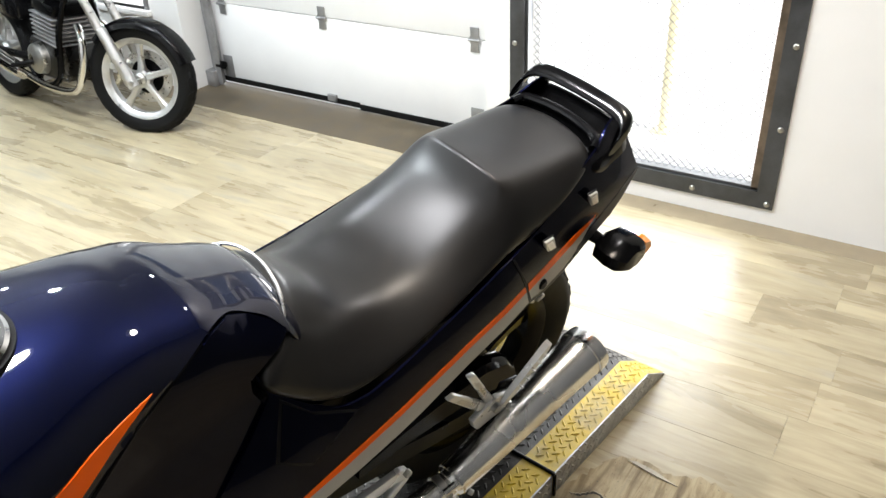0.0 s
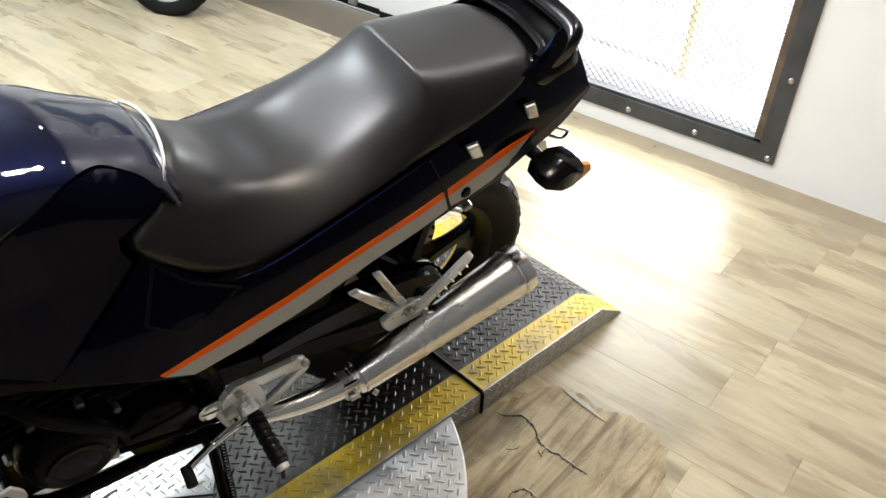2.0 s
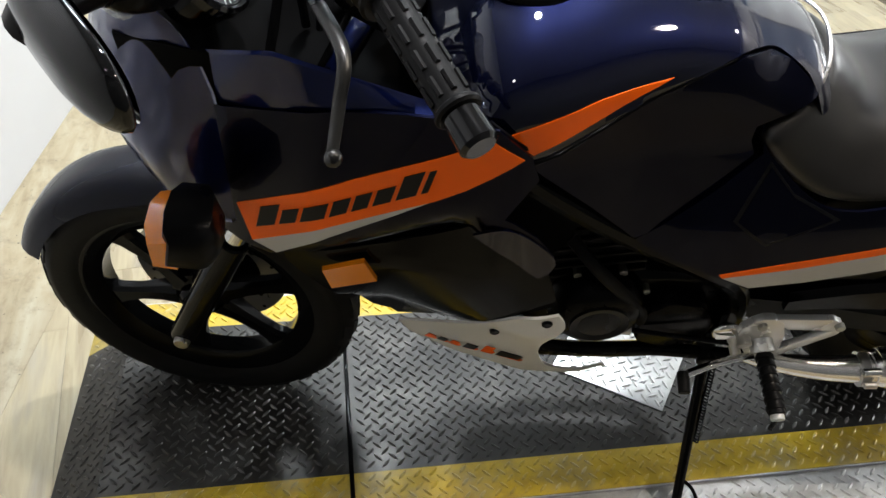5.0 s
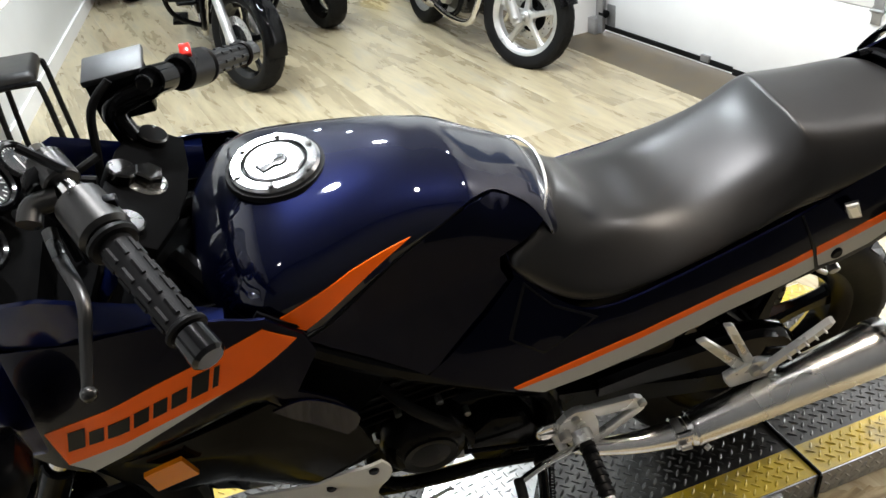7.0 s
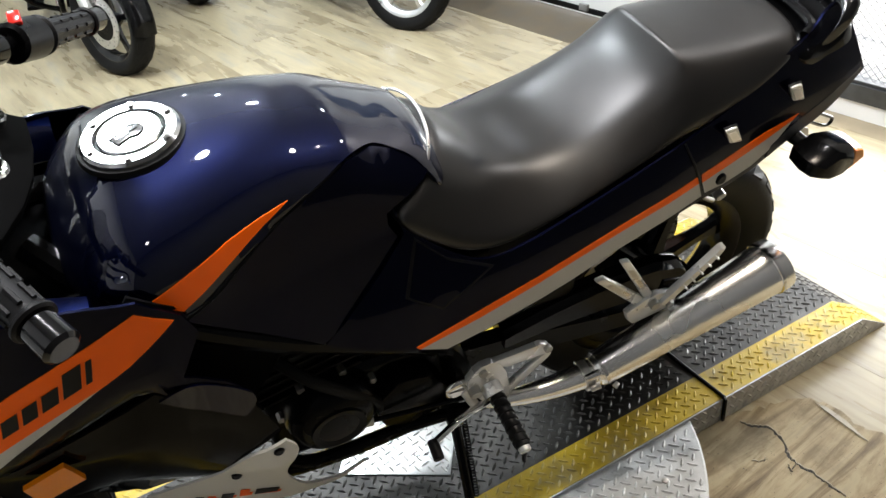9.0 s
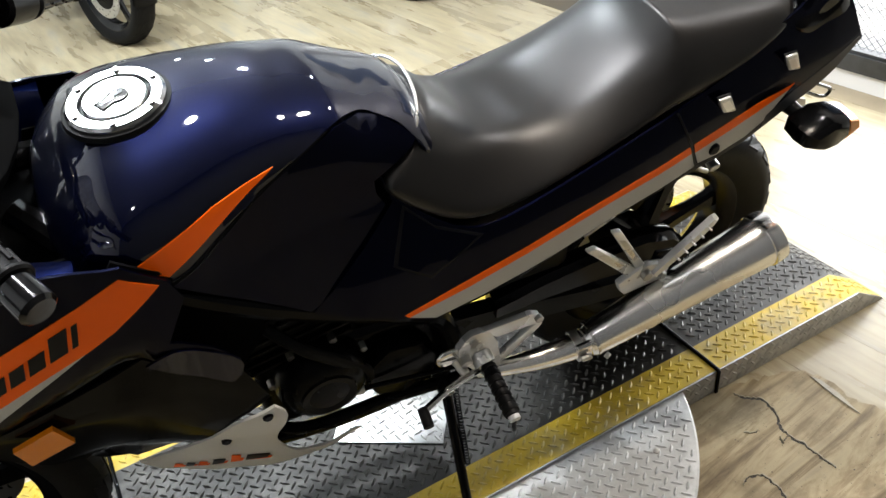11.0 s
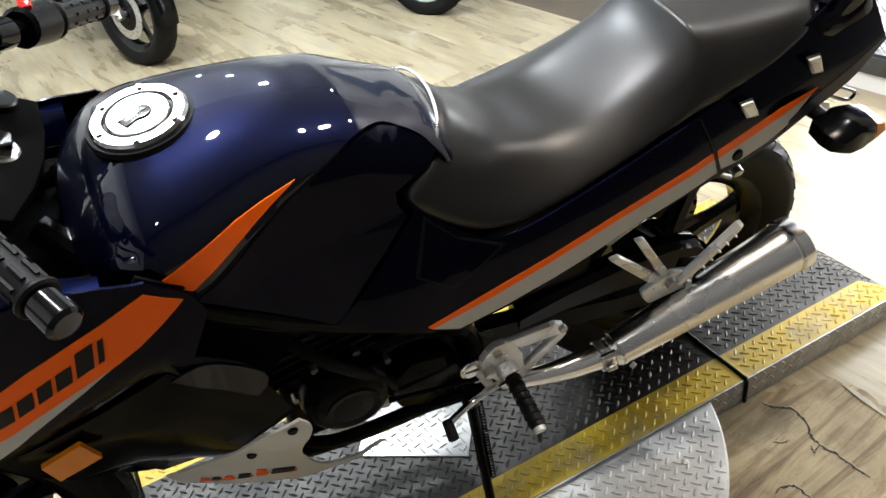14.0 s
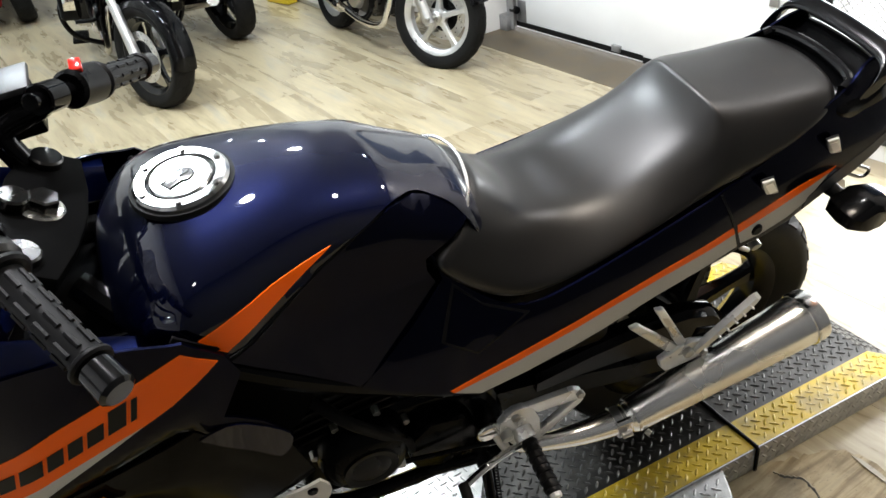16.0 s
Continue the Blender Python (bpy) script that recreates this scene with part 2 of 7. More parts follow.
def edge_mat():
    """Scuffed, dusty floor edge with grey smears and dark crumbs."""
    m = mat("scuffed_floor_edge", (0.34, 0.29, 0.20), 0.5, spec=0.3)
    v = mapped(m)
    sm = noise_tex(m, mapped(m, (9, 3, 1)), 1.0, 6, 0.65, 1.0)
    st = noise_tex(m, v, 16, 6, 0.7)
    sp = noise_tex(m, v, 95, 3, 0.6)
    c = ramp(m, sm, [(0.30, (0.22, 0.175, 0.105)), (0.48, (0.32, 0.27, 0.175)), (0.70, (0.40, 0.36, 0.26))])
    c = mixc(m, rng(m, st, 0.0, 0.6, 0.52, 0.72), c, (0.17, 0.14, 0.095))
    c = mixc(m, rng(m, sp, 0.0, 0.9, 0.69, 0.73), c, (0.03, 0.028, 0.025))
    link(m, c, bsdf(m).inputs["Base Color"])
    link(m, rng(m, st, 0.38, 0.6, 0.3, 0.7), bsdf(m).inputs["Roughness"])
    bump(m, st, 0.2, 0.0015)
    return m


PATCH = patch_mat()
# pale colour for the glossy highlight drawn on the torn floor
GLINT_MAT = textured("pale_floor_glint", (0.33, 0.29, 0.21), 0.3, var=0.25, scale=24, fine=70)
EDGE = edge_mat()
CURL = textured("curled_floor_film", (0.27, 0.23, 0.15), 0.4, var=0.3, scale=30)
CRACK_DARK = mat("dark_crack", (0.02, 0.016, 0.012), 0.7)
CONCRETE = textured("dirty_threshold_concrete", (0.105, 0.082, 0.050), 0.6, var=0.45, scale=7, fine=80, bumpy=0.3)
WALL = textured("white_wall_paint", (0.80, 0.79, 0.77), 0.55, var=0.04, scale=2.5, fine=220, bumpy=0.08, rvar=0.05)
WALL_GREY = textured("grey_white_wall_paint", (0.66, 0.66, 0.64), 0.6, var=0.05, scale=2.0, fine=220, bumpy=0.08, rvar=0.05)
GREY_PAINT = textured("mid_grey_wall_paint", (0.46, 0.46, 0.455), 0.6, var=0.06, scale=2.0, fine=220, bumpy=0.08, rvar=0.05)
PANEL_WHITE = textured("satin_white_panel", (0.50, 0.51, 0.525), 0.5, var=0.04, scale=2.5, fine=220, bumpy=0.05, rvar=0.05)
CEIL = textured("grey_ceiling_paint", (0.20, 0.20, 0.20), 0.8, var=0.04, scale=2)
GARAGE = textured("garage_door_enamel", (0.80, 0.80, 0.79), 0.38, var=0.05, scale=3, fine=260, bumpy=0.1, rvar=0.05)
FRAME_STEEL = textured("dark_angle_iron", (0.075, 0.078, 0.082), 0.45, 0.5, var=0.45, scale=9, fine=120, bumpy=0.25)
RUSTY = textured("rusty_steel", (0.16, 0.12, 0.085), 0.55, 0.4, var=0.5, scale=18, fine=120, bumpy=0.3)
GALV = textured("galvanised_steel", (0.36, 0.36, 0.36), 0.42, 0.7, var=0.3, scale=12, bumpy=0.15)
YELLOW_POST = textured("yellow_post_paint", (0.85, 0.78, 0.52), 0.4, var=0.1)
YELLOW_CASE = textured("yellow_plastic", (0.75, 0.55, 0.03), 0.35, var=0.1)
CREAM_DARK = textured("aged_cream_plastic", (0.34, 0.32, 0.24), 0.45, var=0.1)
YELLOW_CABLE = textured("yellow_green_cable", (0.62, 0.60, 0.08), 0.4, var=0.1)
PLASTIC_CREAM = textured("cream_plastic", (0.62, 0.60, 0.50), 0.4, var=0.08)
OUTSIDE = mat("daylight_backdrop", (1, 1, 1), 1.0)
bsdf(OUTSIDE).inputs["Emission Color"].default_value = (1.0, 1.0, 1.0, 1)
bsdf(OUTSIDE).inputs["Emission Strength"].default_value = 4.5
BULB = mat("bulb_glow", (1, 1, 1), 0.5)
bsdf(BULB).inputs["Emission Color"].default_value = (1.0, 0.93, 0.82, 1)
bsdf(BULB).inputs["Emission Strength"].default_value = 12.0
PAVING = textured("outside_paving", (0.80, 0.79, 0.77), 0.7, var=0.15)


def plate_mat(name, color, rough, metal, wear, wear_col=(0.45, 0.45, 0.45), wscale=5.0, dirt=0.35):
    """Painted or bare tread plate: paint rubbed through in patches."""
    m = mat(name, color, rough, metal)
    v = mapped(m)
    big = noise_tex(m, v, wscale, 7, 0.62)
    fine = noise_tex(m, v, 70, 4)
    grime = noise_tex(m, v, 22, 5, 0.7)
    f = ramp(m, big, [(0.52 - wear * 0.2, (0, 0, 0)), (0.78 - wear * 0.2, (1, 1, 1))])
    c = mixc(m, f, color, wear_col)
    c = mixc(m, rng(m, grime, 0.0, dirt, 0.45, 0.75), c, tuple(x * 0.35 for x in color))
    link(m, c, bsdf(m).inputs["Base Color"])
    link(m, rng(m, grime, rough - 0.03, rough + 0.08, 0.3, 0.7), bsdf(m).inputs["Roughness"])
    bump(m, fine, 0.06, 0.0006)
    return m


PLATE_DARK = plate_mat("worn_dark_tread_plate", (0.030, 0.0275, 0.024), 0.40, 0.5, 0.16, (0.10, 0.094, 0.084), 9.0, 0.8)
# bars coloured lighter than the deck, for the highlights they catch
PLATE_LUG = plate_mat("lightened_dark_tread_bars", (0.046, 0.044, 0.041), 0.34, 0.7, 0.16, (0.22, 0.22, 0.215))
YELLOW_LUG = plate_mat("rubbed_yellow_tread_bars", (0.56, 0.39, 0.02), 0.34, 0.10, 0.24, (0.42, 0.38, 0.26), 9.0, 0.6)
PLATE_YELLOW = plate_mat("worn_yellow_tread_plate", (0.54, 0.37, 0.012), 0.46, 0.0, 0.14, (0.30, 0.25, 0.12), 9.0, 0.55)
PLATE_BARE = plate_mat("bare_tread_plate", (0.50, 0.50, 0.49), 0.44, 0.75, 0.3, (0.62, 0.62, 0.61), 4.0, 0.45)
PLATE_BRIGHT = plate_mat("bright_tread_plate", (0.60, 0.60, 0.59), 0.28, 0.8, 0.2, (0.85, 0.85, 0.84), 4.0)

# near-black so that the unseen near wall gives dark reflections
DARK_BACKING = textured("dark_backing", (0.05, 0.05, 0.05), 0.7, var=0.1, scale=2)

# ---- building helpers ----
def part(name, bm, material, parent=None, label="", smooth=0.6, m=None):
    """Links a bmesh as ONE mesh object under a thing or a part."""
    me = bpy.data.meshes.new(name)
    bmesh.ops.recalc_face_normals(bm, faces=bm.faces)
    if smooth:
        for f in bm.faces:
            f.smooth = True
        for e in bm.edges:
            e.smooth = len(e.link_faces) == 2 and e.calc_face_angle(0) < smooth
    bm.to_mesh(me)
    bm.free()
    me.materials.append(material)
    ob = new(name, me)
    if m is not None:
        ob.matrix_basis = m
    if parent is not None:
        ob.parent = parent
    if label:
        ob["label"] = label
    return ob


def thing(name, label, category, m=None, group="", kind=""):
    ob = new(name)
    ob.empty_display_size = 0.1
    if m is not None:
        ob.matrix_basis = m
    return tagged(ob, label, category, group, kind)


def subsurf(ob, levels=2):
    s = ob.modifiers.new("subsurf", "SUBSURF")
    s.levels = s.render_levels = levels
    return ob


def box(sx, sy, sz, at=(0, 0, 0), bevel=0.0, seg=2, rot=None, bm=None):
    """A bevelled block centred at a place."""
    out = bmesh.new() if bm is None else bm
    tmp = bmesh.new()
    bmesh.ops.create_cube(tmp, size=1)
    bmesh.ops.scale(tmp, vec=(sx, sy, sz), verts=tmp.verts)
    if bevel:
        bmesh.ops.bevel(tmp, geom=tmp.edges[:], offset=bevel, segments=seg, profile=0.5, affect="EDGES")
    mtx = Matrix.Translation(at) @ (rot.to_4x4() if rot is not None else Matrix())
    bmesh.ops.transform(tmp, matrix=mtx, verts=tmp.verts)
    join(out, tmp)
    return out


def join(out, tmp):
    lut = {}
    for v in tmp.verts:
        lut[v] = out.verts.new(v.co)
    for f in tmp.faces:
        try:
            out.faces.new([lut[v] for v in f.verts])
        except ValueError:
            pass
    tmp.free()
    return out


def rod(a, b, r, r2=None, seg=14, bm=None, bevel=0.0):
    """A round bar from a to b, tapering to r2, closed and with eased ends."""
    out = bmesh.new() if bm is None else bm
    a, b = Vector(a), Vector(b)
    r2 = r if r2 is None else r2
    d = (b - a).normalized()
    u = d.orthogonal().normalized()
    w = d.cross(u)
    e = min(bevel if bevel else 0.12 * min(r, r2), (b - a).length * 0.3)
    rings = []
    for c, rad in ((a, r - e), (a + d * e, r), (b - d * e, r2), (b, r2 - e)):
        rings.append([out.verts.new(c + rad * (math.cos(t) * u + math.sin(t) * w)) for t in [2 * math.pi * k / seg for k in range(seg)]])
    for p, q in zip(rings, rings[1:]):
        for k in range(seg):
            out.faces.new((p[k], p[(k + 1) % seg], q[(k + 1) % seg], q[k]))
    out.faces.new(rings[0][::-1])
    out.faces.new(rings[-1])
    return out


def spline(points, n=8, closed=False):
    """Catmull-Rom through the points."""
    p = [Vector(q) for q in points]
    out = []
    m = len(p) if closed else len(p) - 1
    for i in range(m):
        if closed:
            a, b, c, d = p[i - 1], p[i], p[(i + 1) % len(p)], p[(i + 2) % len(p)]
        else:
            a, b, c, d = p[max(i - 1, 0)], p[i], p[i + 1], p[min(i + 2, len(p) - 1)]
        for k in range(n):
            t = k / n
            out.append(0.5 * ((2 * b) + (c - a) * t + (2 * a - 5 * b + 4 * c - d) * t * t + (3 * b - a - 3 * c + d) * t ** 3))
    if not closed:
        out.append(p[-1])
    return out


def tube(points, r, n=6, seg=10, bm=None, smooth=True, r2=None, flat=1.0):
    """A bent tube along a curve, closed at its ends."""
    out = bmesh.new() if bm is None else bm
    c = spline(points, n) if smooth else [Vector(q) for q in points]
    up = Vector((0, 0, 1))
    rings = []
    prev = None
    for i, q in enumerate(c):
        d = (c[min(i + 1, len(c) - 1)] - c[max(i - 1, 0)]).normalized()
        u = (prev - d * prev.dot(d)) if prev is not None else (up - d * up.dot(d) if abs(d.z) < 0.9 else Vector((1, 0, 0)) - d * d.x)
        u.normalize()
        prev = u
        w = d.cross(u)
        rad = r if r2 is None else r + (r2 - r) * i / (len(c) - 1)
        rings.append([out.verts.new(q + rad * (math.cos(t) * u * flat + math.sin(t) * w)) for t in [2 * math.pi * k / seg for k in range(seg)]])
    for p, q in zip(rings, rings[1:]):
        for k in range(seg):
            out.faces.new((p[k], p[(k + 1) % seg], q[(k + 1) % seg], q[k]))
    out.faces.new(rings[0][::-1])
    out.faces.new(rings[-1])
    return out


def lathe(profile, axis_at=(0, 0, 0), axis="y", seg=48, bm=None, closed=True):
    """Turns a profile of (radius, along) round an axis."""
    out = bmesh.new() if bm is None else bm
    o = Vector(axis_at)
    rings = []
    for rad, al in profile:
        ring = []
        for k in range(seg):
            t = 2 * math.pi * k / seg
            c, s = rad * math.cos(t), rad * math.sin(t)
            v = {"x": (al, c, s), "y": (c, al, s), "z": (c, s, al)}[axis]
            ring.append(out.verts.new(o + Vector(v)))
        rings.append(ring)
    pairs = list(zip(rings, rings[1:])) + ([(rings[-1], rings[0])] if closed else [])
    for p, q in pairs:
        for k in range(seg):
            out.faces.new((p[k], p[(k + 1) % seg], q[(k + 1) % seg], q[k]))
    if not closed:
        if profile[0][0] > 1e-5:
            out.faces.new(rings[0][::-1])
        if profile[-1][0] > 1e-5:
            out.faces.new(rings[-1])
    return out


def prism(outline, depth, frame_m=None, bevel=0.0, bm=None):
    """A flat shape (u, v) given thickness along w, eased at its edges; frame_m places it."""
    tmp = bmesh.new()
    vs = [tmp.verts.new((u, v, -depth / 2)) for u, v in outline]
    f = tmp.faces.new(vs)
    r = bmesh.ops.extrude_face_region(tmp, geom=[f])
    bmesh.ops.translate(tmp, vec=(0, 0, depth), verts=[g for g in r["geom"] if isinstance(g, bmesh.types.BMVert)])
    bmesh.ops.recalc_face_normals(tmp, faces=tmp.faces)
    if bevel:
        ed = [e for e in tmp.edges if len(e.link_faces) == 2 and e.calc_face_angle(0) > 0.5]
        bmesh.ops.bevel(tmp, geom=ed, offset=bevel, segments=2, profile=0.5, affect="EDGES", clamp_overlap=True)
    if frame_m is not None:
        bmesh.ops.transform(tmp, matrix=frame_m, verts=tmp.verts)
    out = bmesh.new() if bm is None else bm
    return join(out, tmp)


def side_frame(y):
    """Places a prism's (u, v) as (x, z) in the plane at y."""
    return Matrix(((1, 0, 0, 0), (0, 0, 1, y), (0, 1, 0, 0), (0, 0, 0, 1)))


def panel(outline, width_at, off=0.0, thick=0.004, step=0.02, side=-1):
    """A curved shell: the outline in x and z, laid on the surface y = side * width_at(x, z)."""
    tmp = bmesh.new()
    f = tmp.faces.new([tmp.verts.new((p[0], 0, p[1])) for p in outline])
    xs, zs = [p[0] for p in outline], [p[1] for p in outline]
    for axis, lo, hi in ((0, min(xs), max(xs)), (2, min(zs), max(zs))):
        k = math.floor(lo / step) + 1
        while k * step < hi:
            co, no = [0, 0, 0], [0, 0, 0]
            co[axis], no[axis] = k * step, 1
            bmesh.ops.bisect_plane(tmp, geom=tmp.verts[:] + tmp.edges[:] + tmp.faces[:], plane_co=co, plane_no=no, dist=1e-6)
            k += 1
    front = {}
    out = bmesh.new()
    back = {}
    for v in tmp.verts:
        w = width_at(v.co.x, v.co.z) + off
        front[v] = out.verts.new((v.co.x, side * w, v.co.z))
        back[v] = out.verts.new((v.co.x, side * (w - thick), v.co.z))
    for fc in tmp.faces:
        out.faces.new([front[v] for v in fc.verts])
        out.faces.new([back[v] for v in fc.verts][::-1])
    for e in tmp.edges:
        if len(e.link_faces) == 1:
            a, b = e.verts
            out.faces.new((front[a], front[b], back[b], back[a]))
    tmp.free()
    return out


def loft(rings, cap=True):
    out = bmesh.new()
    vr = [[out.verts.new(p) for p in r] for r in rings]
    n = len(vr[0])
    for p, q in zip(vr, vr[1:]):
        for k in range(n):
            out.faces.new((p[k], p[(k + 1) % n], q[(k + 1) % n], q[k]))
    if cap:
        out.faces.new(vr[0][::-1])
        out.faces.new(vr[-1])
    return out


def xz(points, n=6):
    """A smooth open run of (x, z) points."""
    return [(p.x, p.y) for p in spline([(a, b, 0) for a, b in points], n)]


def interp(x, xs, ys):
    return float(np.interp(x, xs, ys))

# ---- the showroom ----
def structure(name, bm, material, label, category="", smooth=0.0):
    return tagged(part(name, bm, material, None, "", smooth), label, category or name.split("_")[0], kind="structure")


FRONT_X = 1.752          # inner face of the wall with the mesh door
DOOR_Y0, DOOR_Y1, DOOR_Z0, DOOR_Z1 = -0.315, 0.705, 0.085, 2.12
BAY_Y0, BAY_Y1, BAY_X = 0.85, 2.76, 1.97


def left_x(y):
    """Inner face of the oblique wall beside the front wheel."""
    return -2.05 + 0.27 * y


def slab(x0, x1, y0, y1, z0, z1, bm=None, bevel=0.0):
    return box(x1 - x0, y1 - y0, z1 - z0, ((x0 + x1) / 2, (y0 + y1) / 2, (z0 + z1) / 2), bevel, bm=bm)


b = slab(FRONT_X, FRONT_X + 0.2, -1.70, DOOR_Y0, 0, CEILING)
slab(FRONT_X, FRONT_X + 0.2, DOOR_Y1, BAY_Y0, 0, CEILING, b)
slab(FRONT_X, FRONT_X + 0.2, DOOR_Y0, DOOR_Y1, 0, DOOR_Z0, b)
slab(FRONT_X, FRONT_X + 0.2, DOOR_Y0, DOOR_Y1, DOOR_Z1, CEILING, b)
slab(FRONT_X, FRONT_X + 0.2, BAY_Y0, BAY_Y1, 2.45, CEILING, b)
structure("wall_front", b, WALL, "white painted wall round the mesh door and the garage bay", "wall")

WIN_Y0, WIN_Y1, WIN_Z0, WIN_Z1 = 3.02, 3.40, 0.42, 1.5
b = slab(1.80, 2.0, BAY_Y1, WIN_Y0, 0, CEILING)
slab(1.80, 2.0, WIN_Y1, 8.8, 0, CEILING, b)
slab(1.80, 2.0, WIN_Y0, WIN_Y1, 0, WIN_Z0, b)
slab(1.80, 2.0, WIN_Y0, WIN_Y1, WIN_Z1, CEILING, b)
structure("wall_side", b, WALL, "white wall behind the parked silver-wheeled motorcycle", "wall")

b = slab(-3.4, 2.0, 8.6, 8.8, 0, CEILING)
structure("wall_back", b, WALL_GREY, "plain pale wall at the far end", "wall")
# added wall out of view; it darkens what the seat and panels reflect
b = slab(-2.75, FRONT_X, -1.70, -1.55, 0, CEILING)
structure("wall_near", b, DARK_BACKING, "unseen dark wall added to keep the motorcycle's reflections dark", "wall")

# oblique wall with a step out where it turns white
ang = math.atan(0.27)


def oblique(y0, y1, proud, depth, z0, z1):
    a, c = Vector((left_x(y0), y0, 0)), Vector((left_x(y1), y1, 0))
    d = (c - a).normalized()
    n = Vector((d.y, -d.x, 0))
    bm = bmesh.new()
    p = [a + n * proud, c + n * proud, c + n * (proud - depth), a + n * (proud - depth)]
    lo = [bm.verts.new(q + Vector((0, 0, z0))) for q in p]
    hi = [bm.verts.new(q + Vector((0, 0, z1))) for q in p]
    bm.faces.new(lo[::-1]), bm.faces.new(hi)
    for k in range(4):
        bm.faces.new((lo[k], lo[(k + 1) % 4], hi[(k + 1) % 4], hi[k]))
    return bm


structure("wall_left", oblique(3.0, 8.7, 0.0, 0.2, 0, CEILING), WALL_GREY, "pale painted wall along the aisle", "wall")
structure("wall_recess", slab(-2.7, -1.18, 2.90, 3.10, 0, CEILING), GREY_PAINT, "grey painted return wall with a thermostat and an outlet", "wall")
structure("wall_recess_side", slab(-2.9, -2.7, 1.5, 3.10, 0, CEILING), GREY_PAINT, "plain grey wall closing the recess", "wall")
b = bmesh.new()
_c = [(-2.72, 1.5), (left_x(1.5) - 0.1, 1.5), (left_x(3.05) - 0.1, 3.05), (-2.72, 3.05)]
_lo = [b.verts.new((x, y, -0.15)) for x, y in _c]
_hi = [b.verts.new((x, y, -0.001)) for x, y in _c]
b.faces.new(_lo[::-1]), b.faces.new(_hi)
for k in range(4):
    b.faces.new((_lo[k], _lo[(k + 1) % 4], _hi[(k + 1) % 4], _hi[k]))
structure("floor_recess", b, WORN_FLOOR, "worn floor in the recess", "floor")
structure("wall_left_panel", oblique(-1.70, 1.83, 0.0, 0.26, 0, CEILING), PANEL_WHITE, "bright white wall panel standing proud of the grey wall", "wall")
structure("baseboard", oblique(3.12, 8.6, 0.015, 0.015, 0, 0.09), WALL, "white painted baseboard along the grey wall", "baseboard")
structure("floor_edge", oblique(-0.9, 1.82, 0.27, 0.268, -0.004, 0.0012), EDGE, "scuffed dusty brown floor edge along the white wall panel", "floor")

b = slab(-3.6, 2.2, -1.70, 8.8, CEILING, CEILING + 0.15)
structure("ceiling", b, CEIL, "plain grey ceiling with round lamps", "ceiling")
b = bmesh.new()
_c = [(left_x(-1.7) - 0.1, -1.69), (1.99, -1.69), (1.99, 8.7), (left_x(8.7) - 0.1, 8.7)]
_lo = [b.verts.new((x, y, -0.15)) for x, y in _c]
_hi = [b.verts.new((x, y, -0.0045)) for x, y in _c]
b.faces.new(_lo[::-1]), b.faces.new(_hi)
for k in range(4):
    b.faces.new((_lo[k], _lo[(k + 1) % 4], _hi[(k + 1) % 4], _hi[k]))
floor = structure("floor", b, SUBFLOOR, "weathered oak-look plank floor with a worn patch", "floor")
structure("threshold", slab(1.655, 1.99, BAY_Y0 - 0.0, BAY_Y1, -0.004, 0.0015), CONCRETE, "dirty brown concrete strip before the garage door", "floor")
structure("ground", slab(2.0, 60, -60, 60, -0.3, -0.03), PAVING, "pale paving outside the doors", "ground")
b = bmesh.new()
bmesh.ops.create_grid(b, x_segments=1, y_segments=1, size=1)
bmesh.ops.transform(b, matrix=Matrix.Translation((7, 1, 0.9)) @ Matrix.Rotation(radians(90), 4, "Y") @ Matrix.Diagonal((2.2, 9, 1, 1)), verts=b.verts)
structure("backdrop", b, OUTSIDE, "plain bright daylight beyond the doors", "backdrop")

# round ceiling lamps
for lx, ly in LAMPS:
    # housing enlarged to fit the disc that was widened for the seat's sheen
    wide = 1.5 < ly < 3
    g = 0.26 if wide else 0.0
    lamp = thing("ceiling_lamp", "round ceiling lamp over the aisle, widened to broaden the seat's sheen" if wide else "small round white ceiling lamp", "lamp", Matrix.Translation((lx, ly, CEILING)), "" if wide else "ceiling lamps")
    part("housing", lathe([(0.085 + g, 0.0), (0.085 + g, -0.03), (0.078 + g, -0.05), (0.062 + g, -0.05), (0.062 + g, -0.02), (0.0, -0.02)], axis="z", seg=28, closed=False), WHITE_PRINT, lamp)
    part("diffuser", lathe([(0.060 + g, -0.022), (0.060 + g, -0.030), (0.0, -0.030)], axis="z", seg=24, closed=False), BULB, lamp)

for lx, ly, watts in LARGE:
    lamp = thing("ceiling_lamp", "large round white ceiling lamp over the stand", "lamp", Matrix.Translation((lx, ly, CEILING)), "large ceiling lamps")
    part("housing", lathe([(0.110, 0.0), (0.110, -0.04), (0.102, -0.06), (0.084, -0.06), (0.084, -0.03), (0.0, -0.03)], axis="z", seg=36, closed=False), WHITE_PRINT, lamp)
    part("diffuser", lathe([(0.080, -0.032), (0.080, -0.045), (0.0, -0.045)], axis="z", seg=32, closed=False), BULB, lamp)


